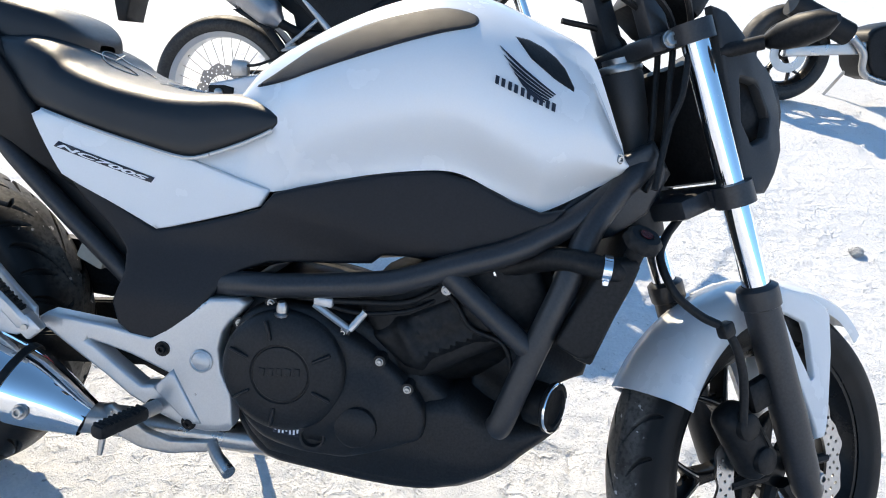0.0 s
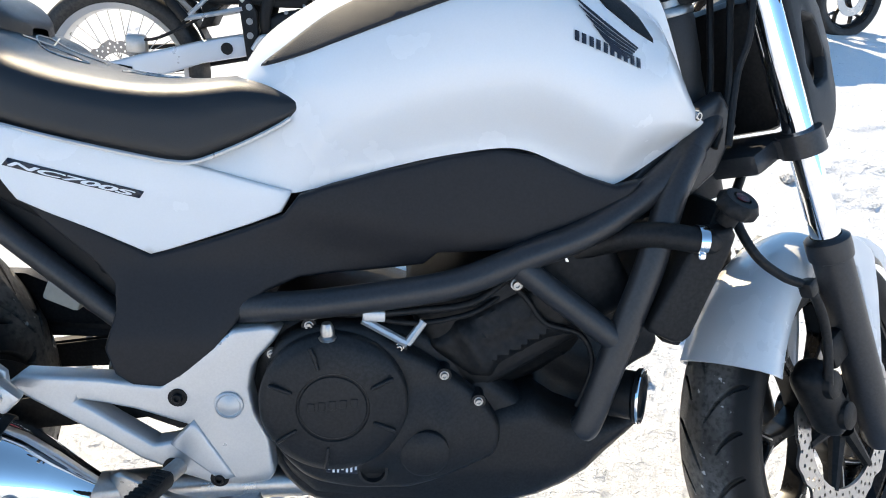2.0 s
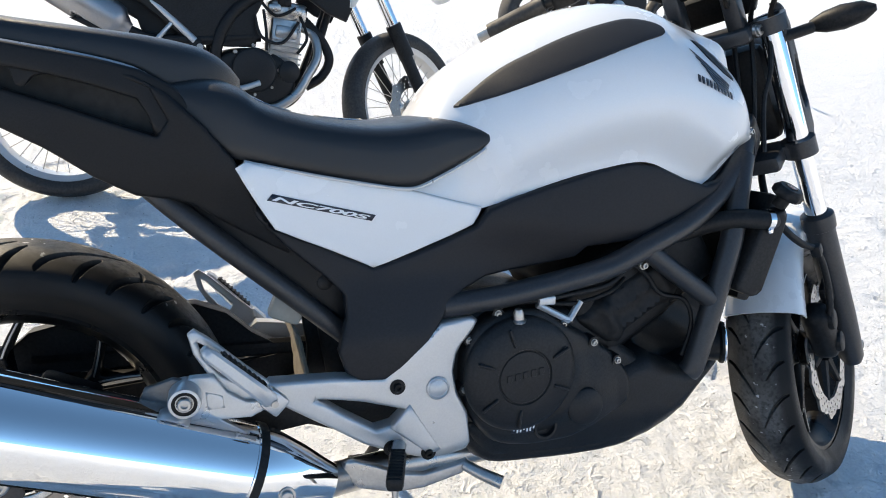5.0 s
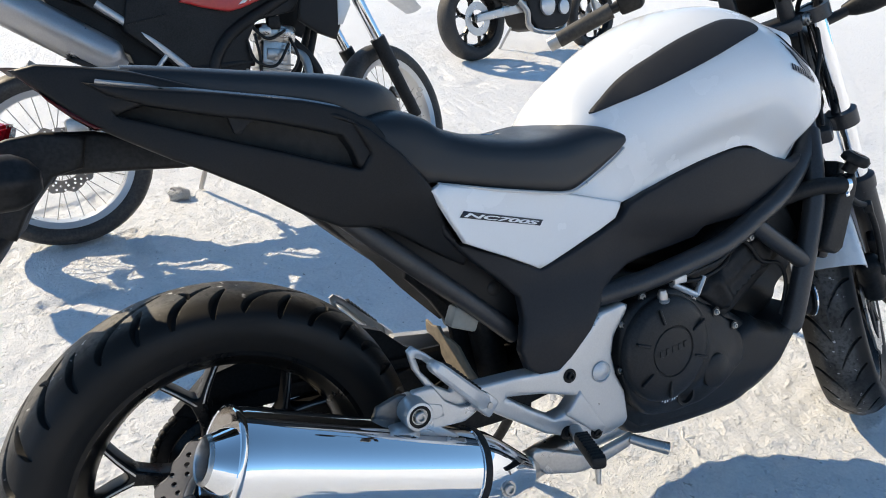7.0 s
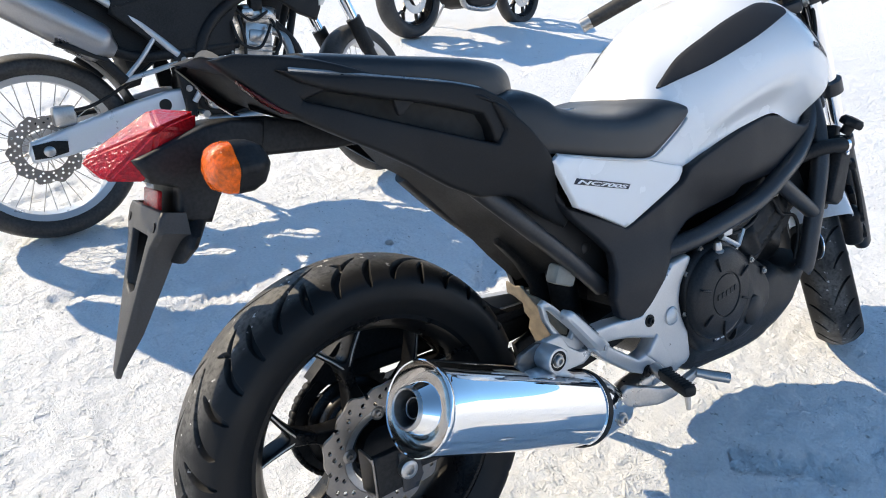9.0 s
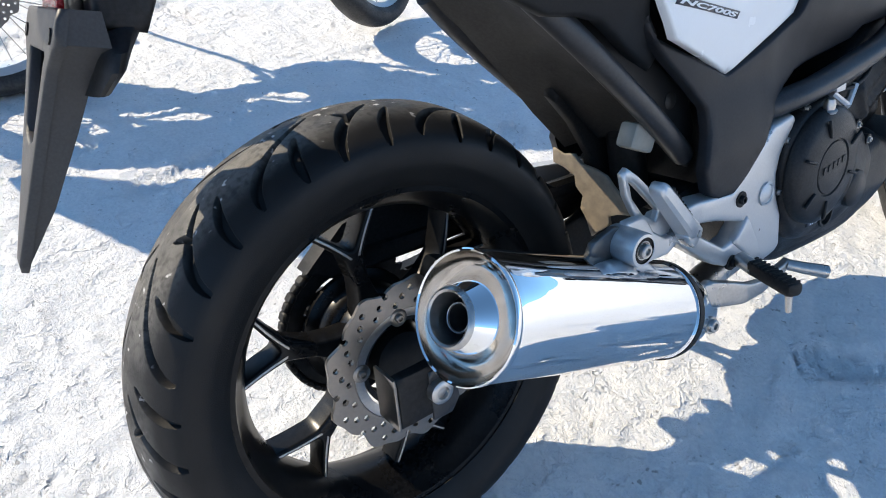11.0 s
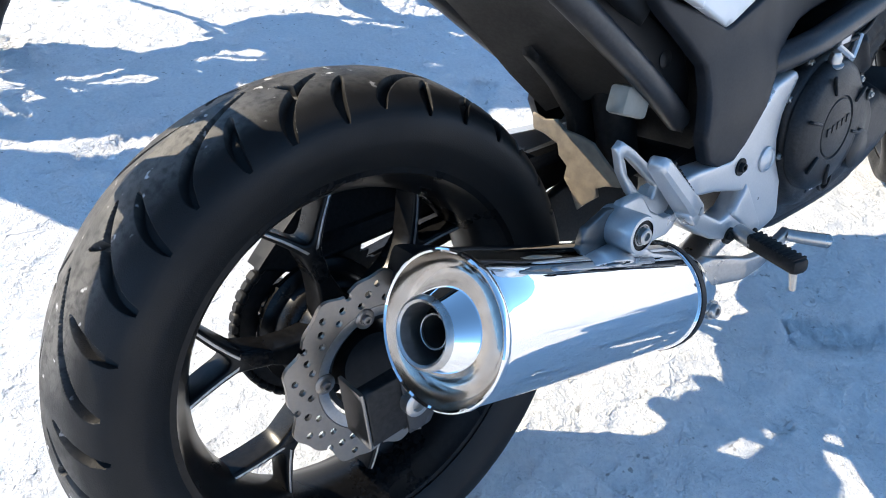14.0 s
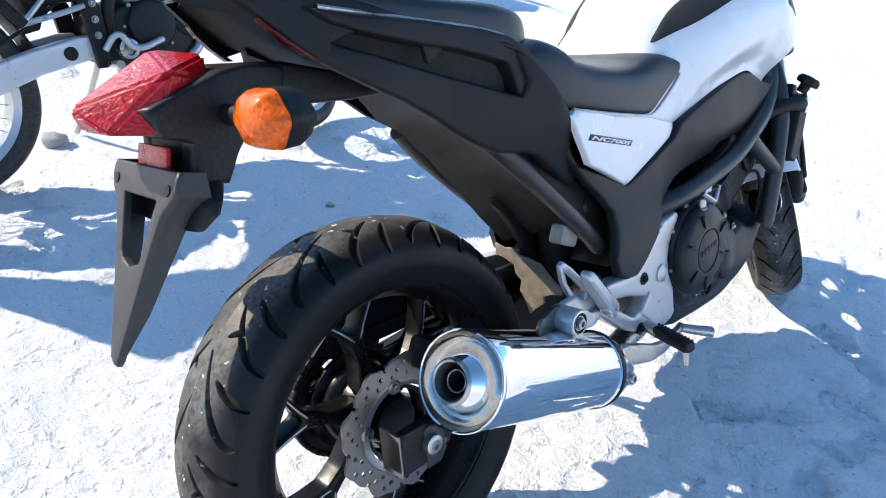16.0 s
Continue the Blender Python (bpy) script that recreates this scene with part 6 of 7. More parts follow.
    block(bm, (0.025, 0.02, 0.025), Matrix.Translation((-0.052, -0.102, 0.298)), 0.006)
    part("brake_hose", bm, BLACK, bike, "black brake hose", at=FRONT)
    # headlight cowl
    for s in (-1, 1):
        bm = B()
        out = [(0.074, 0.765), (0.100, 0.75), (0.124, 0.715), (0.154, 0.672), (0.179, 0.643), (0.184, 0.585), (0.156, 0.519), (0.090, 0.469), (0.045, 0.480), (0.055, 0.563), (0.067, 0.682)]
        hole = [(0.094, 0.651), (0.128, 0.634), (0.141, 0.577), (0.117, 0.551), (0.084, 0.547), (0.074, 0.586)]
        panel(bm, out, lambda x, z: 0.115 - 0.25 * max(0, x - 0.12), 0.012, 0.006, 0.014, 1 if s < 0 else -1, 0, [hole])
        part("headlight_cowl", bm, MATT, bike, "grey headlight cowl side", at=FRONT)
        bm = B()
        tube(bm, [(0.075, s * 0.105, 0.695), (0.115, s * 0.15, 0.690)], 0.011, 12)
        loops = []
        for t, k in ((0.145, 0.45), (0.17, 0.85), (0.20, 1.0), (0.235, 0.8), (0.255, 0.25)):
            loops.append([(0.12 + 0.022 * k * math.cos(a) + 0.01, s * t, 0.690 + 0.024 * k * math.sin(a)) for a in np.linspace(0, 2 * math.pi, 20, endpoint=False)])
        skin(bm, loops)
        ind = part("front_indicator", bm, BLACK, bike, "black front indicator", at=FRONT)
        bm = B()
        loops = []
        for x, k in ((0.130, 1.0), (0.142, 0.95), (0.152, 0.6), (0.155, 0.1)):
            loops.append([(x, s * (0.198 + 0.050 * k * math.cos(a)), 0.690 + 0.022 * k * math.sin(a)) for a in np.linspace(0, 2 * math.pi, 20, endpoint=False)])
        skin(bm, loops)
        part("amber_lens", bm, AMBER, ind, "amber lens")
    bm = B()
    loops = []
    for x, k in ((0.08, 0.8), (0.12, 1.0), (0.20, 0.95), (0.225, 0.75), (0.232, 0.3)):
        loops.append([(x, 0.095 * k * math.cos(a), 0.60 + 0.11 * k * math.sin(a)) for a in np.linspace(0, 2 * math.pi, 28, endpoint=False)])
    skin(bm, loops)
    part("headlight", bm, BLACK, bike, "headlight in a black housing", at=FRONT)
    bm = B()
    block(bm, (0.06, 0.15, 0.08), Matrix.Translation((0.09, 0, 0.80)) @ Matrix.Rotation(radians(-35), 4, "Y"), 0.015)
    part("instrument_panel", bm, BLACK, bike, "black instrument panel", at=FRONT)
    # handlebar
    bm = B()
    tube(bm, spline([(-0.115, -0.37, 0.915), (-0.085, -0.26, 0.925), (-0.03, -0.14, 0.91), (0.01, -0.06, 0.845), (0.015, 0, 0.84), (0.01, 0.06, 0.845), (-0.03, 0.14, 0.91), (-0.085, 0.26, 0.925), (-0.115, 0.37, 0.915)], 6), 0.011, 14)
    bar = part("handlebar", bm, BLACK, bike, "black handlebar", at=FRONT)
    bm = B()
    for s in (-1, 1):
        block(bm, (0.04, 0.03, 0.11), Matrix.Translation((0.012, s * 0.05, 0.80)), 0.006)
    part("bar_clamp", bm, FRAME, bar)
    for s in (-1, 1):
        bm = B()
        tube(bm, [(-0.088, s * 0.255, 0.925), (-0.12, s * 0.375, 0.915)], 0.0175, 16)
        part("grip", bm, RUBBER, bar, "black rubber grip")
        bm = B()
        tube(bm, [(-0.12, s * 0.375, 0.915), (-0.126, s * 0.398, 0.913)], 0.016, 14)
        part("bar_end", bm, STEEL, bar)
        bm = B()
        block(bm, (0.04, 0.05, 0.04), Matrix.Translation((-0.072, s * 0.215, 0.924)), 0.008)
        part("switch_box", bm, BLACK, bar, "black switch housing")
        bm = B()
        tube(bm, spline([(-0.045, s * 0.20, 0.925), (0.0, s * 0.25, 0.92), (-0.02, s * 0.31, 0.905), (-0.045, s * 0.375, 0.895)], 5), 0.006, 8, 1.4)
        part("lever", bm, BLACK, bar, "black hand lever")
        bm = B()
        tube(bm, spline([(-0.06, s * 0.20, 0.94), (-0.03, s * 0.22, 1.06), (0.0, s * 0.27, 1.0)], 4), 0.006, 8)
        loops = []
        for t, k in ((0, 0.8), (0.008, 1.06), (0.016, 0.95), (0.022, 0.6)):
            loops.append([(0.0 + t, s * 0.30 + 0.055 * k * math.cos(a), 1.09 + 0.035 * k * math.sin(a)) for a in np.linspace(0, 2 * math.pi, 24, endpoint=False)])
        skin(bm, loops)
        part("mirror", bm, BLACK, bar, "black round-cornered mirror")
    # cables at the steering head
    for k, (y0, w0) in enumerate(((-0.06, 0.80), (-0.03, 0.81), (0.03, 0.80), (-0.09, 0.82))):
        bm = B()
        tube(bm, spline([(-0.06, y0 * 2.0, w0 + 0.02), (0.03, y0 * 1.2, 0.76), (0.0, y0, 0.66), (-0.03, y0 * 0.8, 0.58 + 0.01 * k), (-0.08, y0 * 0.7, 0.53)], 6), 0.005, 8)
        part("cable", bm, BLACK, bike, "black control cable", at=FRONT)


build_front()
# ---- other parked motorcycles ----
def spoked_wheel(owner, name, centre, R, rim, width, disc, disc_y, label):
    """A wire-spoked wheel with tyre, rim, hub, spokes and disc."""
    at = Matrix.Translation(centre)
    bm = B()
    lathe(bm, [(rim, width * 0.5), (rim + 0.004, width * 0.46), (rim - 0.006, width * 0.30), (rim - 0.012, 0), (rim - 0.006, -width * 0.30), (rim + 0.004, -width * 0.46), (rim, -width * 0.5), (rim - 0.020, -width * 0.36), (rim - 0.024, 0), (rim - 0.020, width * 0.36)], (0, 0, 0), (0, 1, 0), 64, True)
    wheel = part(name, bm, ALU, owner, label, at=at)
    bm = B()
    sec = spline([(rim, -width * 0.48), (rim + 0.35 * (R - rim), -width * 0.62), (rim + 0.75 * (R - rim), -width * 0.55), (R - 0.004, -width * 0.25), (R, 0), (R - 0.004, width * 0.25), (rim + 0.75 * (R - rim), width * 0.55), (rim + 0.35 * (R - rim), width * 0.62), (rim, width * 0.48)], 4)
    lathe(bm, [tuple(p) for p in sec], (0, 0, 0), (0, 1, 0), 72)
    part("tyre", bm, RUBBER, wheel, "black road tyre")
    bm = B()
    lathe(bm, [(0, 0.045), (0.03, 0.045), (0.035, 0.03), (0.022, 0.01), (0.022, -0.01), (0.035, -0.03), (0.03, -0.045), (0, -0.045)], (0, 0, 0), (0, 1, 0), 24)
    part("hub", bm, STEEL, wheel)
    bm = B()
    for k in range(32):
        a = 2 * math.pi * k / 32
        b = a + (0.42 if k % 2 else -0.42)
        y = 0.032 if k % 4 < 2 else -0.032
        tube(bm, [(0.033 * math.cos(b), y, 0.033 * math.sin(b)), ((rim - 0.018) * math.cos(a), 0, (rim - 0.018) * math.sin(a))], 0.0018, 5)
    tagged(part("spokes", bm, STEEL, wheel, "thin wire spokes"), kind="stuff")
    bm = B()
    wavy_disc(bm, disc, disc * 0.62, disc_y, 0.004, 10, [(disc * 0.92, 24, 0, 0.004), (disc * 0.80, 24, 0.5, 0.004), (disc * 0.70, 16, 0.2, 0.004)], 120)
    part("brake_disc", bm, DISC, wheel, "drilled brake disc", smooth=False)
    return wheel


def bar(owner, name, pts, r, mat, label="", seg=10, n=6):
    bm = B()
    tube(bm, spline(pts, n) if len(pts) > 2 else pts, r, seg)
    return part(name, bm, mat, owner, label)


def plate(owner, name, outline, off, mat, label="", thick=0.012, rnd=0.006, step=0.025, side=1):
    bm = B()
    panel(bm, outline, off if callable(off) else (lambda x, z: off), thick, rnd, step, side)
    return part(name, bm, mat, owner, label)


SWING = shader("pale_silver_paint", (0.66, 0.68, 0.71), 0.32, metal=0.35, grain=0.2, scale=300, second=(0.55, 0.57, 0.6), rough_var=0.05)
BRUSHED = shader("brushed_steel", (0.36, 0.36, 0.37), 0.34, metal=0.9, grain=0.3, scale=240, wear=0.2, second=(0.26, 0.26, 0.27), rough_var=0.08)


def build_trail_bike():
    ob = new("trail_motorcycle")
    ob.matrix_basis = Matrix.Translation((-0.232, 1.90, 0.013)) @ Matrix.Rotation(radians(4), 4, "Z") @ Matrix.Rotation(radians(-9), 4, "X")
    tagged(ob, "red and black trail motorcycle with wire wheels, parked", "motorcycle", "parked motorcycles")
    spoked_wheel(ob, "rear_wheel", (0, 0, 0.318), 0.318, 0.248, 0.115, 0.115, -0.062, "silver spoked rear wheel")
    # front end turned to the left about the steering head
    p, ax = Vector((1.03, 0, 1.0)), Vector((-0.45, 0, 0.89))
    turn = Matrix.Translation(p) @ Matrix.Rotation(radians(28), 4, ax) @ Matrix.Translation(-p)
    fw = spoked_wheel(ob, "front_wheel", (0, 0, 0), 0.335, 0.265, 0.085, 0.135, -0.055, "silver spoked front wheel")
    fw.matrix_basis = turn @ Matrix.Translation((1.35, 0, 0.335))
    for side in (1, -1):
        s = -side
        sw = plate(ob, "swingarm", [(-0.050, 0.285), (-0.056, 0.32), (-0.045, 0.352), (0.116, 0.398), (0.30, 0.446), (0.44, 0.474), (0.50, 0.474), (0.515, 0.44), (0.50, 0.405), (0.454, 0.394), (0.31, 0.366), (0.17, 0.318), (0.07, 0.294)], lambda x, z: 0.118, SWING, "pale silver box-section swingarm", 0.03, 0.010, 0.022, side)
        bm = B()
        lathe(bm, [(0.022, 0), (0.022, 0.003), (0, 0.004)], (0.405, s * 0.118, 0.424), (0, s, 0), 24)
        part("plug", bm, BLACK, sw, "black rubber plug")
        plate(sw, "axle_block", [(-0.046, 0.298), (-0.046, 0.344), (0.02, 0.352), (0.062, 0.345), (0.058, 0.308), (0.0, 0.298)], 0.126, DARK, "dark axle adjuster block", 0.010, 0.003, 0.02, side)
        bm = B()
        lathe(bm, [(0.018, 0), (0.018, 0.008), (0.012, 0.012), (0, 0.012)], (0.0, s * 0.126, 0.320), (0, s, 0), 20)
        part("axle_nut", bm, STEEL, sw, "steel axle nut")
        # fork legs
        for name, q, r, mat, label in (("fork_slider", [(1.40, s * 0.095, 0.33), (1.285, s * 0.095, 0.56)], 0.027, BLACK, "black fork slider"), ("fork_gaiter", [(1.30, s * 0.095, 0.54), (1.235, s * 0.095, 0.67)], 0.033, BLACK, "black fork gaiter"), ("fork_leg", [(1.245, s * 0.095, 0.65), (1.00, s * 0.095, 1.14)], 0.024, CHROME, "bright fork tube")):
            leg = bar(ob, name, q, r, mat, label, 16)
            leg.matrix_basis = turn
        plate(ob, "side_panel", [(0.27, 0.745), (0.36, 0.672), (0.467, 0.585), (0.60, 0.578), (0.70, 0.580), (0.712, 0.64), (0.706, 0.696), (0.745, 0.767), (0.90, 0.80), (0.95, 0.90), (0.70, 0.92), (0.30, 0.86)], lambda x, z: 0.130 + 0.012 * math.sin(6 * x) - 0.10 * max(0, 0.62 - z), BLACK, "black side panel", 0.012, 0.008, 0.03, side)
        plate(ob, "panel_stripe", [(0.275, 0.765), (0.31, 0.775), (0.42, 0.795), (0.40, 0.790), (0.32, 0.768)], lambda x, z: 0.134 + 0.012 * math.sin(6 * x), GREY, "grey stripe", 0.004, 0.001, 0.03, side)
        plate(ob, "tank_shroud", [(0.468, 0.836), (0.56, 0.813), (0.641, 0.800), (0.685, 0.810), (0.75, 0.835), (0.84, 0.862), (0.93, 0.895), (0.97, 1.02), (0.82, 1.08), (0.66, 1.00), (0.545, 0.893)], lambda x, z: 0.152, RED, "red tank shroud", 0.012, 0.008, 0.03, side)
        for k in range(6):
            x = 0.675 + 0.040 * k
            z = 0.824 + 0.0112 * k
            plate(ob, "shroud_dash", [(x, z), (x + 0.026, z + 0.006), (x + 0.046, z + 0.022), (x + 0.020, z + 0.017)], 0.155, SWING, "slanted white dash on the red shroud", 0.003, 0.001, 0.02, side)
        plate(ob, "tail_panel", [(-0.30, 0.988), (-0.10, 0.938), (0.084, 0.898), (0.182, 0.820), (0.30, 0.742), (0.40, 0.80), (0.56, 0.90), (0.50, 0.96), (0.28, 0.965), (-0.05, 1.0)], lambda x, z: 0.122 - 0.12 * max(0, -x), BLACK, "black tail side panel", 0.012, 0.006, 0.03, side)
        plate(ob, "radiator_guard", [(0.905, 0.765), (0.98, 0.715), (1.053, 0.688), (1.075, 0.735), (1.085, 0.80), (1.07, 0.89), (0.93, 0.92)], 0.150, BLACK, "black radiator guard", 0.02, 0.008, 0.03, side)
        plate(ob, "shroud_tip", [(1.064, 0.742), (1.085, 0.745), (1.125, 0.818), (1.11, 0.90), (1.075, 0.92)], 0.155, ALU, "pale grey shroud edge", 0.012, 0.005, 0.02, side)
        bar(ob, "subframe_tube", [(0.20, s * 0.120, 0.835), (0.345, s * 0.128, 0.722), (0.478, s * 0.132, 0.596)], 0.014, ALU, "silver subframe tube", 12)
        plate(ob, "footrest_hanger", [(0.455, 0.60), (0.495, 0.605), (0.520, 0.56), (0.525, 0.44), (0.51, 0.37), (0.48, 0.37), (0.472, 0.45)], 0.140, BLACK, "black footrest plate", 0.018, 0.005, 0.02, side)
        for z in (0.575, 0.525, 0.475):
            bm = B()
            screw(bm, (0.494, s * 0.141, z), (0, s, 0), 0.009, 0.008)
            part("bolt", bm, STEEL, ob)
        bar(ob, "footrest", [(0.52, s * 0.13, 0.385), (0.515, s * 0.22, 0.385)], 0.014, STEEL, "steel footrest", 8)
        bar(ob, "passenger_footrest_arm", [(0.468, s * 0.135, 0.568), (0.38, s * 0.15, 0.548), (0.268, s * 0.16, 0.525)], 0.009, ALU, "silver footrest arm", 8)
        bar(ob, "passenger_footrest_arm", [(0.40, s * 0.135, 0.655), (0.34, s * 0.15, 0.59), (0.275, s * 0.16, 0.53)], 0.008, ALU, "", 8)
        bar(ob, "passenger_footrest", [(0.272, s * 0.162, 0.525), (0.205, s * 0.170, 0.608)], 0.018, BLACK, "folded black passenger footrest", 12)
        bar(ob, "frame_tube", [(0.56, s * 0.10, 0.44), (0.55, s * 0.12, 0.56), (0.64, s * 0.12, 0.72), (0.92, s * 0.10, 0.88), (1.10, s * 0.03, 0.98)], 0.022, BLACK, "black frame tube", 12)
        bar(ob, "cradle_tube", [(0.62, s * 0.08, 0.40), (0.74, s * 0.08, 0.35), (0.88, s * 0.07, 0.42), (1.03, s * 0.03, 0.80)], 0.016, DARK, "dark cradle tube", 10)
    # silencer
    a, b = Vector((-0.27, -0.170, 0.965)), Vector((0.225, -0.155, 0.645))
    bm = B()
    d = (b - a).normalized()
    n = (b - a).length
    lathe(bm, [(0, 0.02), (0.03, 0.02), (0.032, 0), (0.052, 0), (0.064, 0.012), (0.066, 0.03), (0.066, n - 0.02), (0.060, n), (0.045, n + 0.012), (0.024, n + 0.04)], tuple(a), tuple(d), 40)
    part("silencer", bm, BRUSHED, ob, "brushed steel silencer")
    bar(ob, "exhaust_pipe", [tuple(b + d * 0.03), (0.33, -0.13, 0.60), (0.45, -0.12, 0.60), (0.72, -0.10, 0.62)], 0.019, DARK)
    plate(ob, "silencer_guard", [(0.075, 0.658), (0.10, 0.645), (0.222, 0.588), (0.226, 0.602), (0.11, 0.662)], 0.205, BLACK, "black silencer guard", 0.06)
    # black inner fender between the wheel and the seat
    bm = B()
    panel(bm, [(0.024, 0.900), (0.064, 0.827), (0.20, 0.715), (0.286, 0.665), (0.305, 0.60), (0.320, 0.53), (0.300, 0.49), (0.345, 0.50), (0.375, 0.56), (0.44, 0.62), (0.42, 0.70), (0.31, 0.760), (0.182, 0.835), (0.10, 0.905)], lambda x, z: 0.075, 0.15, 0.006, 0.025)
    part("inner_fender", bm, BLACK, ob, "black inner fender above the rear wheel")
    # hanging fender end behind the wheel
    bm = B()
    panel(bm, [(-0.54, 0.985), (-0.53, 0.93), (-0.495, 0.76), (-0.460, 0.56), (-0.425, 0.56), (-0.40, 0.66), (-0.34, 0.76), (-0.22, 0.85), (-0.12, 0.905), (-0.10, 0.965)], lambda x, z: 0.075, 0.15, 0.010, 0.03)
    part("fender_end", bm, BLACK, ob, "black hanging end of the rear fender")
    # rear fender, seat
    bm = B()
    loops = [[(x, w * math.cos(q), z + 0.015 * math.sin(q)) for q in np.linspace(0, 2 * math.pi, 14, endpoint=False)] for x, z, w in ((0.30, 0.80, 0.09), (0.15, 0.84, 0.095), (0.0, 0.90, 0.09), (-0.22, 0.955, 0.085), (-0.42, 0.985, 0.075), (-0.54, 0.970, 0.055))]
    skin(bm, loops)
    part("rear_fender", bm, BLACK, ob, "black rear fender")
    bm = B()
    block(bm, (0.10, 0.11, 0.06), Matrix.Translation((-0.50, 0, 1.005)), 0.02, 3)
    part("tail_lamp", bm, REDLENS, ob, "red tail lamp")
    bm = B()
    loops = [[(0.345 - 0.01 * k + 0.36 * (math.cos(q0) - 1), y, 0.318 + 0.36 * math.sin(q0)) for y in (-0.06, 0.06) for k in ((0, 1) if y < 0 else (1, 0))] for q0 in np.linspace(radians(8), radians(62), 9)]
    skin(bm, loops)
    part("mud_flap", bm, BLACK, ob, "black inner mud flap")
    bm = B()
    loops = [[(x, w * math.cos(q), z + h * math.sin(q)) for q in np.linspace(0, 2 * math.pi, 20, endpoint=False)] for x, z, w, h in ((-0.20, 0.985, 0.06, 0.022), (0.0, 0.96, 0.11, 0.04), (0.30, 0.93, 0.12, 0.05), (0.55, 0.97, 0.10, 0.05))]
    skin(bm, loops)
    part("seat", bm, SEAT, ob, "black seat")
    bm = B()
    loops = [[(x, w * math.cos(q), z + h * math.sin(q)) for q in np.linspace(0, 2 * math.pi, 20, endpoint=False)] for x, z, w, h in ((0.46, 0.95, 0.09, 0.06), (0.60, 0.99, 0.13, 0.11), (0.82, 1.0, 0.14, 0.13), (1.00, 0.99, 0.08, 0.09))]
    skin(bm, loops)
    part("tank", bm, RED, ob, "red fuel tank")
    # engine
    bm = B()
    panel(bm, [(0.52, 0.50), (0.58, 0.555), (0.70, 0.575), (0.80, 0.54), (0.85, 0.47), (0.83, 0.39), (0.74, 0.352), (0.60, 0.352), (0.53, 0.40)], lambda x, z: 0.115, 0.23, 0.02, 0.03, 1, 4)
    case = part("crankcase", bm, ENGINE, ob, "dark engine crankcase")
    bm = B()
    lathe(bm, [(0.085, 0), (0.085, 0.016), (0.080, 0.024), (0.068, 0.028), (0.03, 0.031), (0, 0.031)], (0.690, -0.115, 0.495), (0, -1, 0), 48)
    part("engine_cover", bm, ENGINE, ob, "round dark grey engine cover")
    bm = B()
    lathe(bm, [(0.042, 0), (0.042, 0.02), (0.034, 0.026), (0, 0.027)], (0.825, -0.10, 0.49), (0, -1, 0), 28)
    part("engine_cover", bm, ENGINE, ob)
    for a in range(0, 360, 45):
        bm = B()
        screw(bm, (0.690 + 0.094 * math.cos(radians(a)), -0.113, 0.495 + 0.094 * math.sin(radians(a))), (0, -1, 0), 0.006, 0.006)
        part("cover_screw", bm, STEEL, case)
    bm = B()
    m = Matrix.Translation((0.822, 0, 0.61)) @ Matrix.Rotation(radians(8), 4, "Y")
    block(bm, (0.118, 0.155, 0.20), m, 0.012)
    block(bm, (0.145, 0.175, 0.07), m @ Matrix.Translation((0, 0, 0.11)), 0.016)
    block(bm, (0.09, 0.172, 0.05), m @ Matrix.Translation((0.0, 0, 0.03)), 0.012)
    cyl = part("cylinder", bm, STEEL, ob, "silver cylinder with a side chain case")
    for k in range(5):
        bm = B()
        block(bm, (0.135, 0.165, 0.006), m @ Matrix.Translation((0, 0, -0.085 + 0.020 * k)), 0.002, 1)
        part("fin", bm, STEEL, cyl)
    bar(ob, "exhaust_header", [(0.86, -0.03, 0.67), (0.93, -0.06, 0.64), (0.945, -0.09, 0.555), (0.90, -0.11, 0.475), (0.85, -0.12, 0.405), (0.765, -0.125, 0.352), (0.66, -0.125, 0.345), (0.545, -0.125, 0.352)], 0.018, STEEL, "dull steel exhaust header", 14)
    bar(ob, "coolant_hose", [(0.90, -0.05, 0.69), (0.965, -0.06, 0.62), (1.0, -0.06, 0.54), (0.965, -0.06, 0.47), (0.90, -0.06, 0.43)], 0.019, BLACK, "black coolant hose", 12)
    bar(ob, "foot_lever", [(0.504, -0.145, 0.426), (0.535, -0.155, 0.468), (0.562, -0.158, 0.470), (0.590, -0.16, 0.432), (0.635, -0.162, 0.428), (0.705, -0.155, 0.449)], 0.011, ALU, "bright foot lever", 10)
    for q in ([(0.70, -0.12, 0.70), (0.72, -0.14, 0.62), (0.80, -0.13, 0.60), (0.87, -0.10, 0.68)], [(0.735, -0.11, 0.72), (0.74, -0.13, 0.64), (0.74, -0.12, 0.57)], [(0.88, -0.09, 0.70), (0.90, -0.11, 0.62), (0.86, -0.11, 0.56)], [(0.72, -0.10, 0.76), (0.78, -0.12, 0.70), (0.86, -0.10, 0.73)]):
        bar(ob, "cable", q, 0.006, BLACK, "black cable")
    for c, z, k in (((0.02, 0.10, 0.05)), ((0.06, 0.06, 0.035)), ((-0.02, 0.07, 0.03))):
        bm = B()
        block(bm, (0.05, 0.04, k), Matrix.Translation((0.80 + c, -0.085, 0.66 + z)), 0.008)
        part("fitting", bm, STEEL if k < 0.04 else DARK, ob)
    bm = B()
    block(bm, (0.10, 0.09, 0.10), Matrix.Translation((0.66, -0.05, 0.66)), 0.015)
    part("carburettor", bm, DARK, ob, "dark carburettor")
    bm = B()
    lathe(bm, [(0.034, 0), (0.034, 0.03), (0.022, 0.034), (0.020, 0.02), (0, 0.02)], (0.585, -0.12, 0.425), (0, -1, 0), 24)
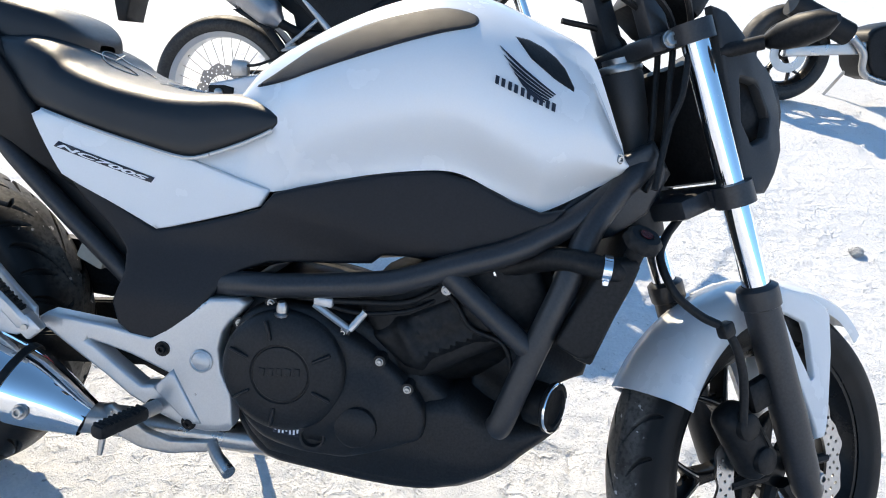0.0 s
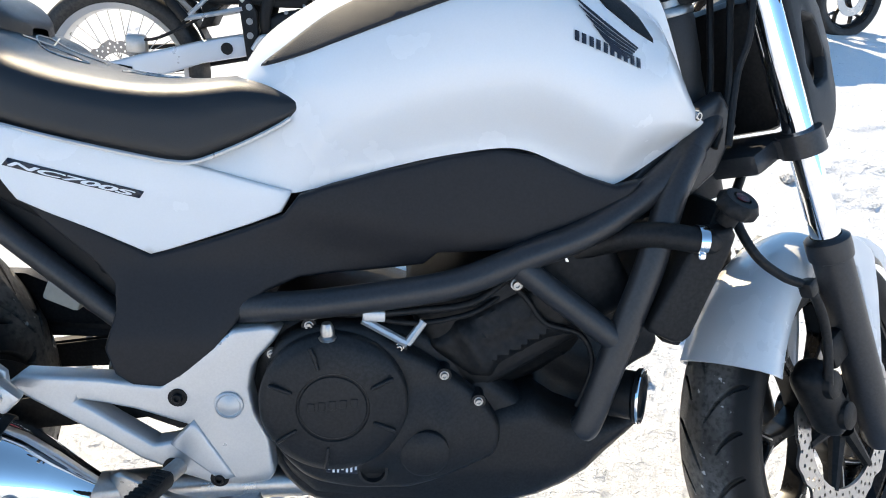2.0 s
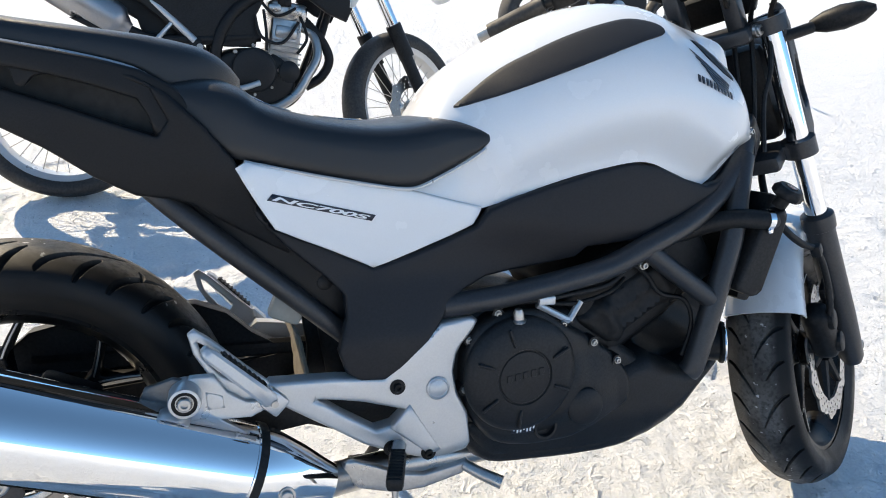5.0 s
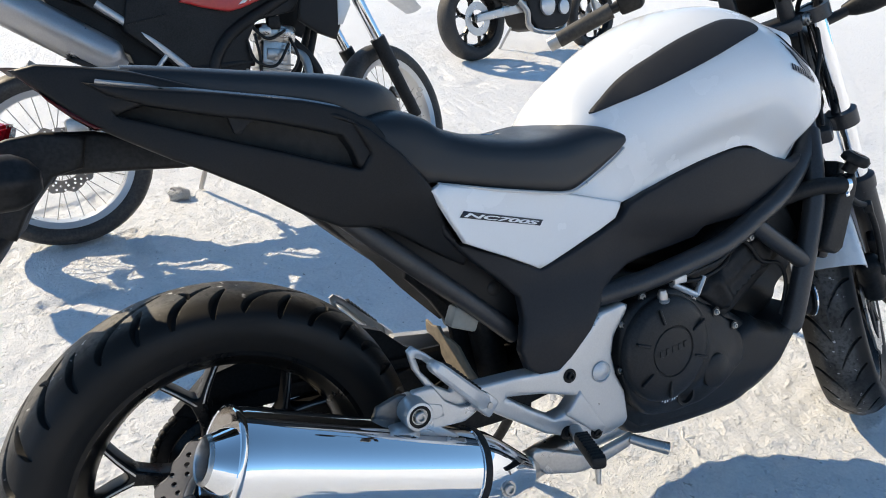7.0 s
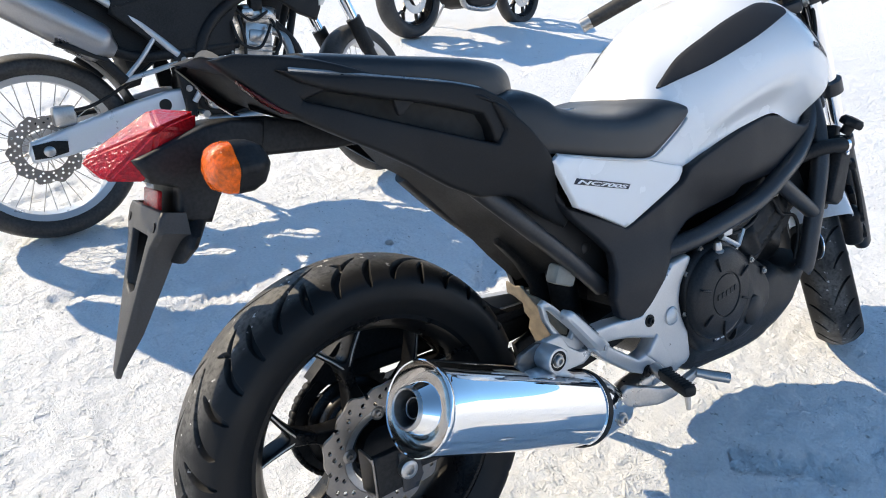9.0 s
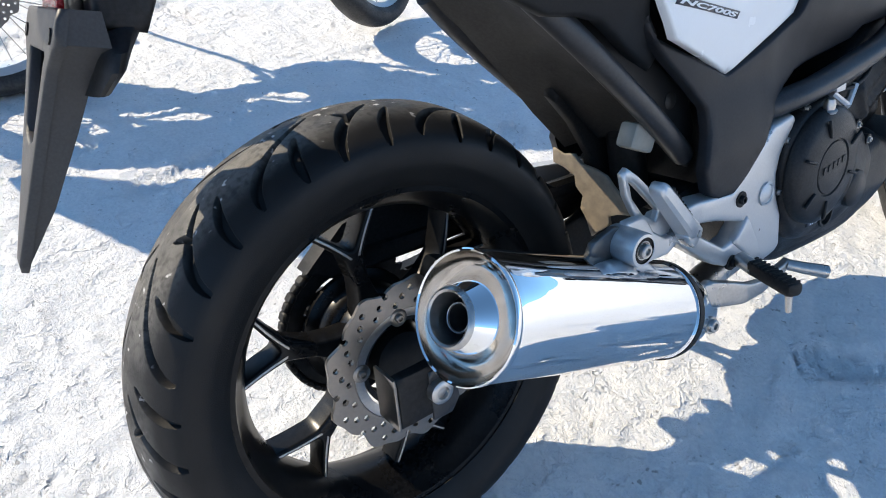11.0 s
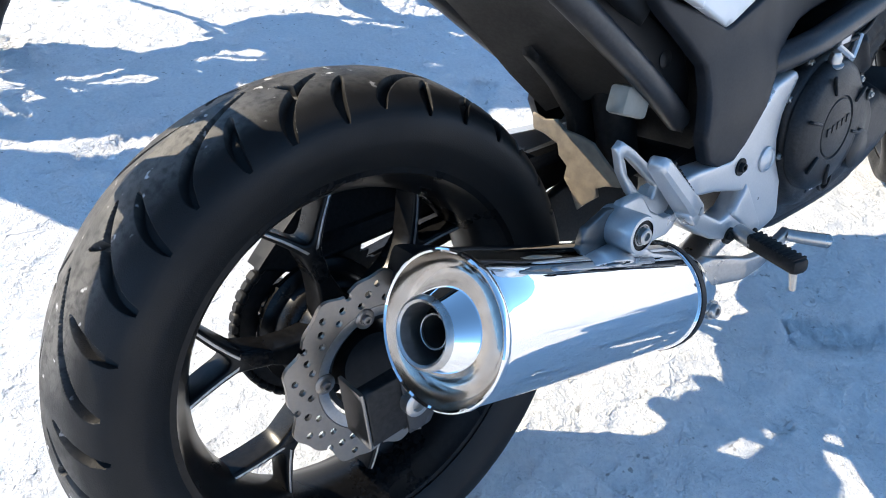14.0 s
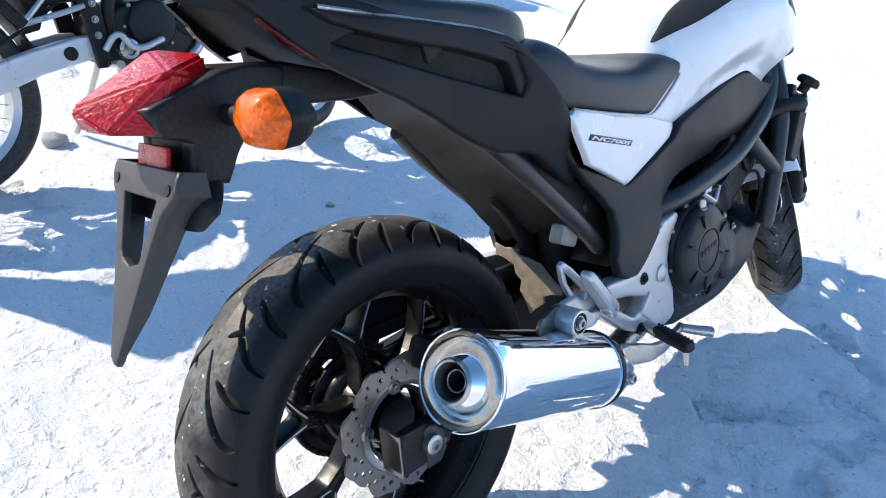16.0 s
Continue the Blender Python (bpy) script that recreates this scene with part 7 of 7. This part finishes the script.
    part("sprocket_boss", bm, STEEL, ob, "steel boss")
    bm = B()
    block(bm, (0.075, 0.045, 0.07), Matrix.Translation((0.075, -0.08, 0.425)), 0.014)
    part("brake_caliper", bm, STEEL, ob, "rear brake caliper")
    bar(ob, "brake_hose", [(0.10, -0.09, 0.44), (0.17, -0.12, 0.455), (0.30, -0.125, 0.52), (0.42, -0.12, 0.60)], 0.006, BLACK)
    bar(ob, "chain", [(0.0, 0.06, 0.40), (0.55, 0.06, 0.45)], 0.010, DARK, "drive chain")
    bar(ob, "chain", [(0.0, 0.06, 0.29), (0.50, 0.06, 0.39)], 0.010, DARK, "drive chain")
    # front fender, bars
    bm = B()
    loops = [[(1.36 + 0.44 * math.cos(a), w * math.cos(q), 0.53 + 0.44 * math.sin(a) + 0.012 * math.sin(q)) for q in np.linspace(0, 2 * math.pi, 14, endpoint=False)] for a, w in ((radians(125), 0.07), (radians(105), 0.085), (radians(75), 0.08), (radians(45), 0.05))]
    skin(bm, loops)
    part("front_fender", bm, shader("pale_plastic", (0.62, 0.63, 0.65), 0.4, grain=0.2, scale=60), ob, "pale grey front fender", at=turn)
    hb = bar(ob, "handlebar", [(0.92, -0.40, 1.20), (0.98, -0.25, 1.22), (1.04, -0.08, 1.17), (1.04, 0.08, 1.17), (0.98, 0.25, 1.22), (0.92, 0.40, 1.20)], 0.013, BLACK, "black handlebar")
    hb.matrix_basis = turn
    bar(ob, "side_stand", [(0.575, 0.11, 0.36), (0.565, 0.24, 0.22), (0.548, 0.385, 0.075)], 0.011, STEEL, "side stand")


build_trail_bike()


def build_street_bike():
    ob = new("street_motorcycle")
    ob.matrix_basis = Matrix.Translation((2.74, 4.17, rise(2.9, 4.2) - 0.005)) @ Matrix.Rotation(radians(12), 4, "Z") @ Matrix.Rotation(radians(-10), 4, "X")
    tagged(ob, "black street motorcycle parked in the distance on snow", "motorcycle", "parked motorcycles")
    for name, x, R, w in (("rear_wheel", 0.0, 0.32, 0.085), ("front_wheel", 1.46, 0.30, 0.06)):
        bm = B()
        rim_ring(bm, 0.225, w * 0.7, 48)
        wh = part(name, bm, RIM, ob, "black cast wheel", at=Matrix.Translation((x, 0, R)))
        spokes(wh, 5, 90, 0.02, 0.12, 0.20, 16, 0.010, 0.014, RIM)
        bm = B()
        sec = spline([(0.225, -w * 0.8), (0.26, -w), (R - 0.02, -w * 0.8), (R, 0), (R - 0.02, w * 0.8), (0.26, w), (0.225, w * 0.8)], 4)
        lathe(bm, [tuple(p) for p in sec], (0, 0, 0), (0, 1, 0), 56)
        part("tyre", bm, RUBBER, wh, "black tyre")
        bm = B()
        lathe(bm, [(0.07, 0.002), (0.13, 0.002), (0.13, -0.002), (0.07, -0.002)], (0, -w * 0.85, 0), (0, 1, 0), 40, True)
        part("brake_disc", bm, STEEL, wh, "brake disc")
    plate(ob, "swingarm", [(-0.05, 0.29), (-0.05, 0.35), (0.50, 0.44), (0.54, 0.36)], 0.13, STEEL, "dull silver swingarm", 0.03)
    bar(ob, "silencer", [(-0.10, -0.16, 0.62), (0.34, -0.15, 0.47)], 0.075, BLACK, "black silencer", 24)
    bar(ob, "exhaust_pipe", [(0.38, -0.15, 0.45), (0.48, -0.15, 0.36), (0.56, -0.12, 0.22), (0.95, -0.1, 0.2), (1.05, -0.08, 0.45)], 0.025, STEEL, "steel exhaust pipe", 12)
    bm = B()
    panel(bm, [(0.50, 0.45), (0.60, 0.55), (0.90, 0.62), (1.05, 0.55), (1.02, 0.30), (0.90, 0.22), (0.60, 0.22)], lambda x, z: 0.15, 0.30, 0.02, 0.04, 1, 3)
    part("engine", bm, DARK, ob, "dark engine block")
    bm = B()
    lathe(bm, [(0.085, 0), (0.085, 0.02), (0.06, 0.035), (0, 0.038)], (0.72, -0.15, 0.40), (0, -1, 0), 36)
    lathe(bm, [(0.06, 0), (0.06, 0.02), (0, 0.03)], (0.92, -0.15, 0.38), (0, -1, 0), 30)
    part("engine_cover", bm, ALU, ob, "polished round engine cover")
    for s in (-1, 1):
        bar(ob, "fork_leg", [(1.45, s * 0.095, 0.30), (1.14, s * 0.095, 0.98)], 0.026, STEEL, "fork leg", 14)
    bm = B()
    loops = [[(x, w * math.cos(q), z + h * math.sin(q)) for q in np.linspace(0, 2 * math.pi, 20, endpoint=False)] for x, z, w, h in ((-0.25, 0.86, 0.06, 0.03), (0.1, 0.80, 0.12, 0.05), (0.40, 0.76, 0.13, 0.05), (0.55, 0.80, 0.14, 0.08), (0.80, 0.90, 0.17, 0.12), (1.05, 0.90, 0.12, 0.10))]
    skin(bm, loops)
    part("bodywork", bm, BLACK, ob, "black tank and seat")
    bar(ob, "side_stand", [(0.60, 0.12, 0.30), (0.56, 0.21, 0.16), (0.52, 0.28, 0.035)], 0.012, STEEL, "side stand")
    bar(ob, "handlebar", [(0.98, -0.36, 1.02), (1.08, -0.10, 1.02), (1.08, 0.10, 1.02), (0.98, 0.36, 1.02)], 0.012, BLACK, "black handlebar")


build_street_bike()


# ---- loose lumps of snow ----
def build_clods():
    rng = random.Random(11)
    first = None
    spots = [(0.18, 2.27, 0.05), (1.9, 1.1, 0.03), (2.3, 0.75, 0.045), (2.05, 0.62, 0.025), (-0.62, 0.9, 0.02), (1.62, 1.6, 0.025), (0.75, 1.25, 0.018), (1.25, 0.85, 0.02), (2.5, 1.9, 0.04), (0.95, 2.75, 0.03), (1.6, 2.9, 0.035), (0.4, -0.42, 0.016), (0.12, 0.55, 0.016), (1.45, 0.55, 0.02)]
    for k, (x, y, r) in enumerate(spots):
        m = Matrix.Translation((x, y, rise(x, y) + 0.25 * r)) @ Matrix.Rotation(rng.uniform(0, 6), 4, "Z") @ Matrix.Diagonal((r, r * rng.uniform(0.6, 0.9), r * rng.uniform(0.45, 0.7), 1))
        if first:
            ob = new("snow_clod", first.data)
            ob.matrix_basis = m
        else:
            bm = B()
            bmesh.ops.create_icosphere(bm, subdivisions=3, radius=1)
            for v in bm.verts:
                v.co *= 1 + 0.35 * noise.noise(v.co * 1.7) + 0.12 * noise.noise(v.co * 5)
            first = ob = part("snow_clod", bm, SNOW, None, "", at=m)
        tagged(ob, "small white lump of snow lying on the ground", "snow lump", "loose lumps of snow")


build_clods()
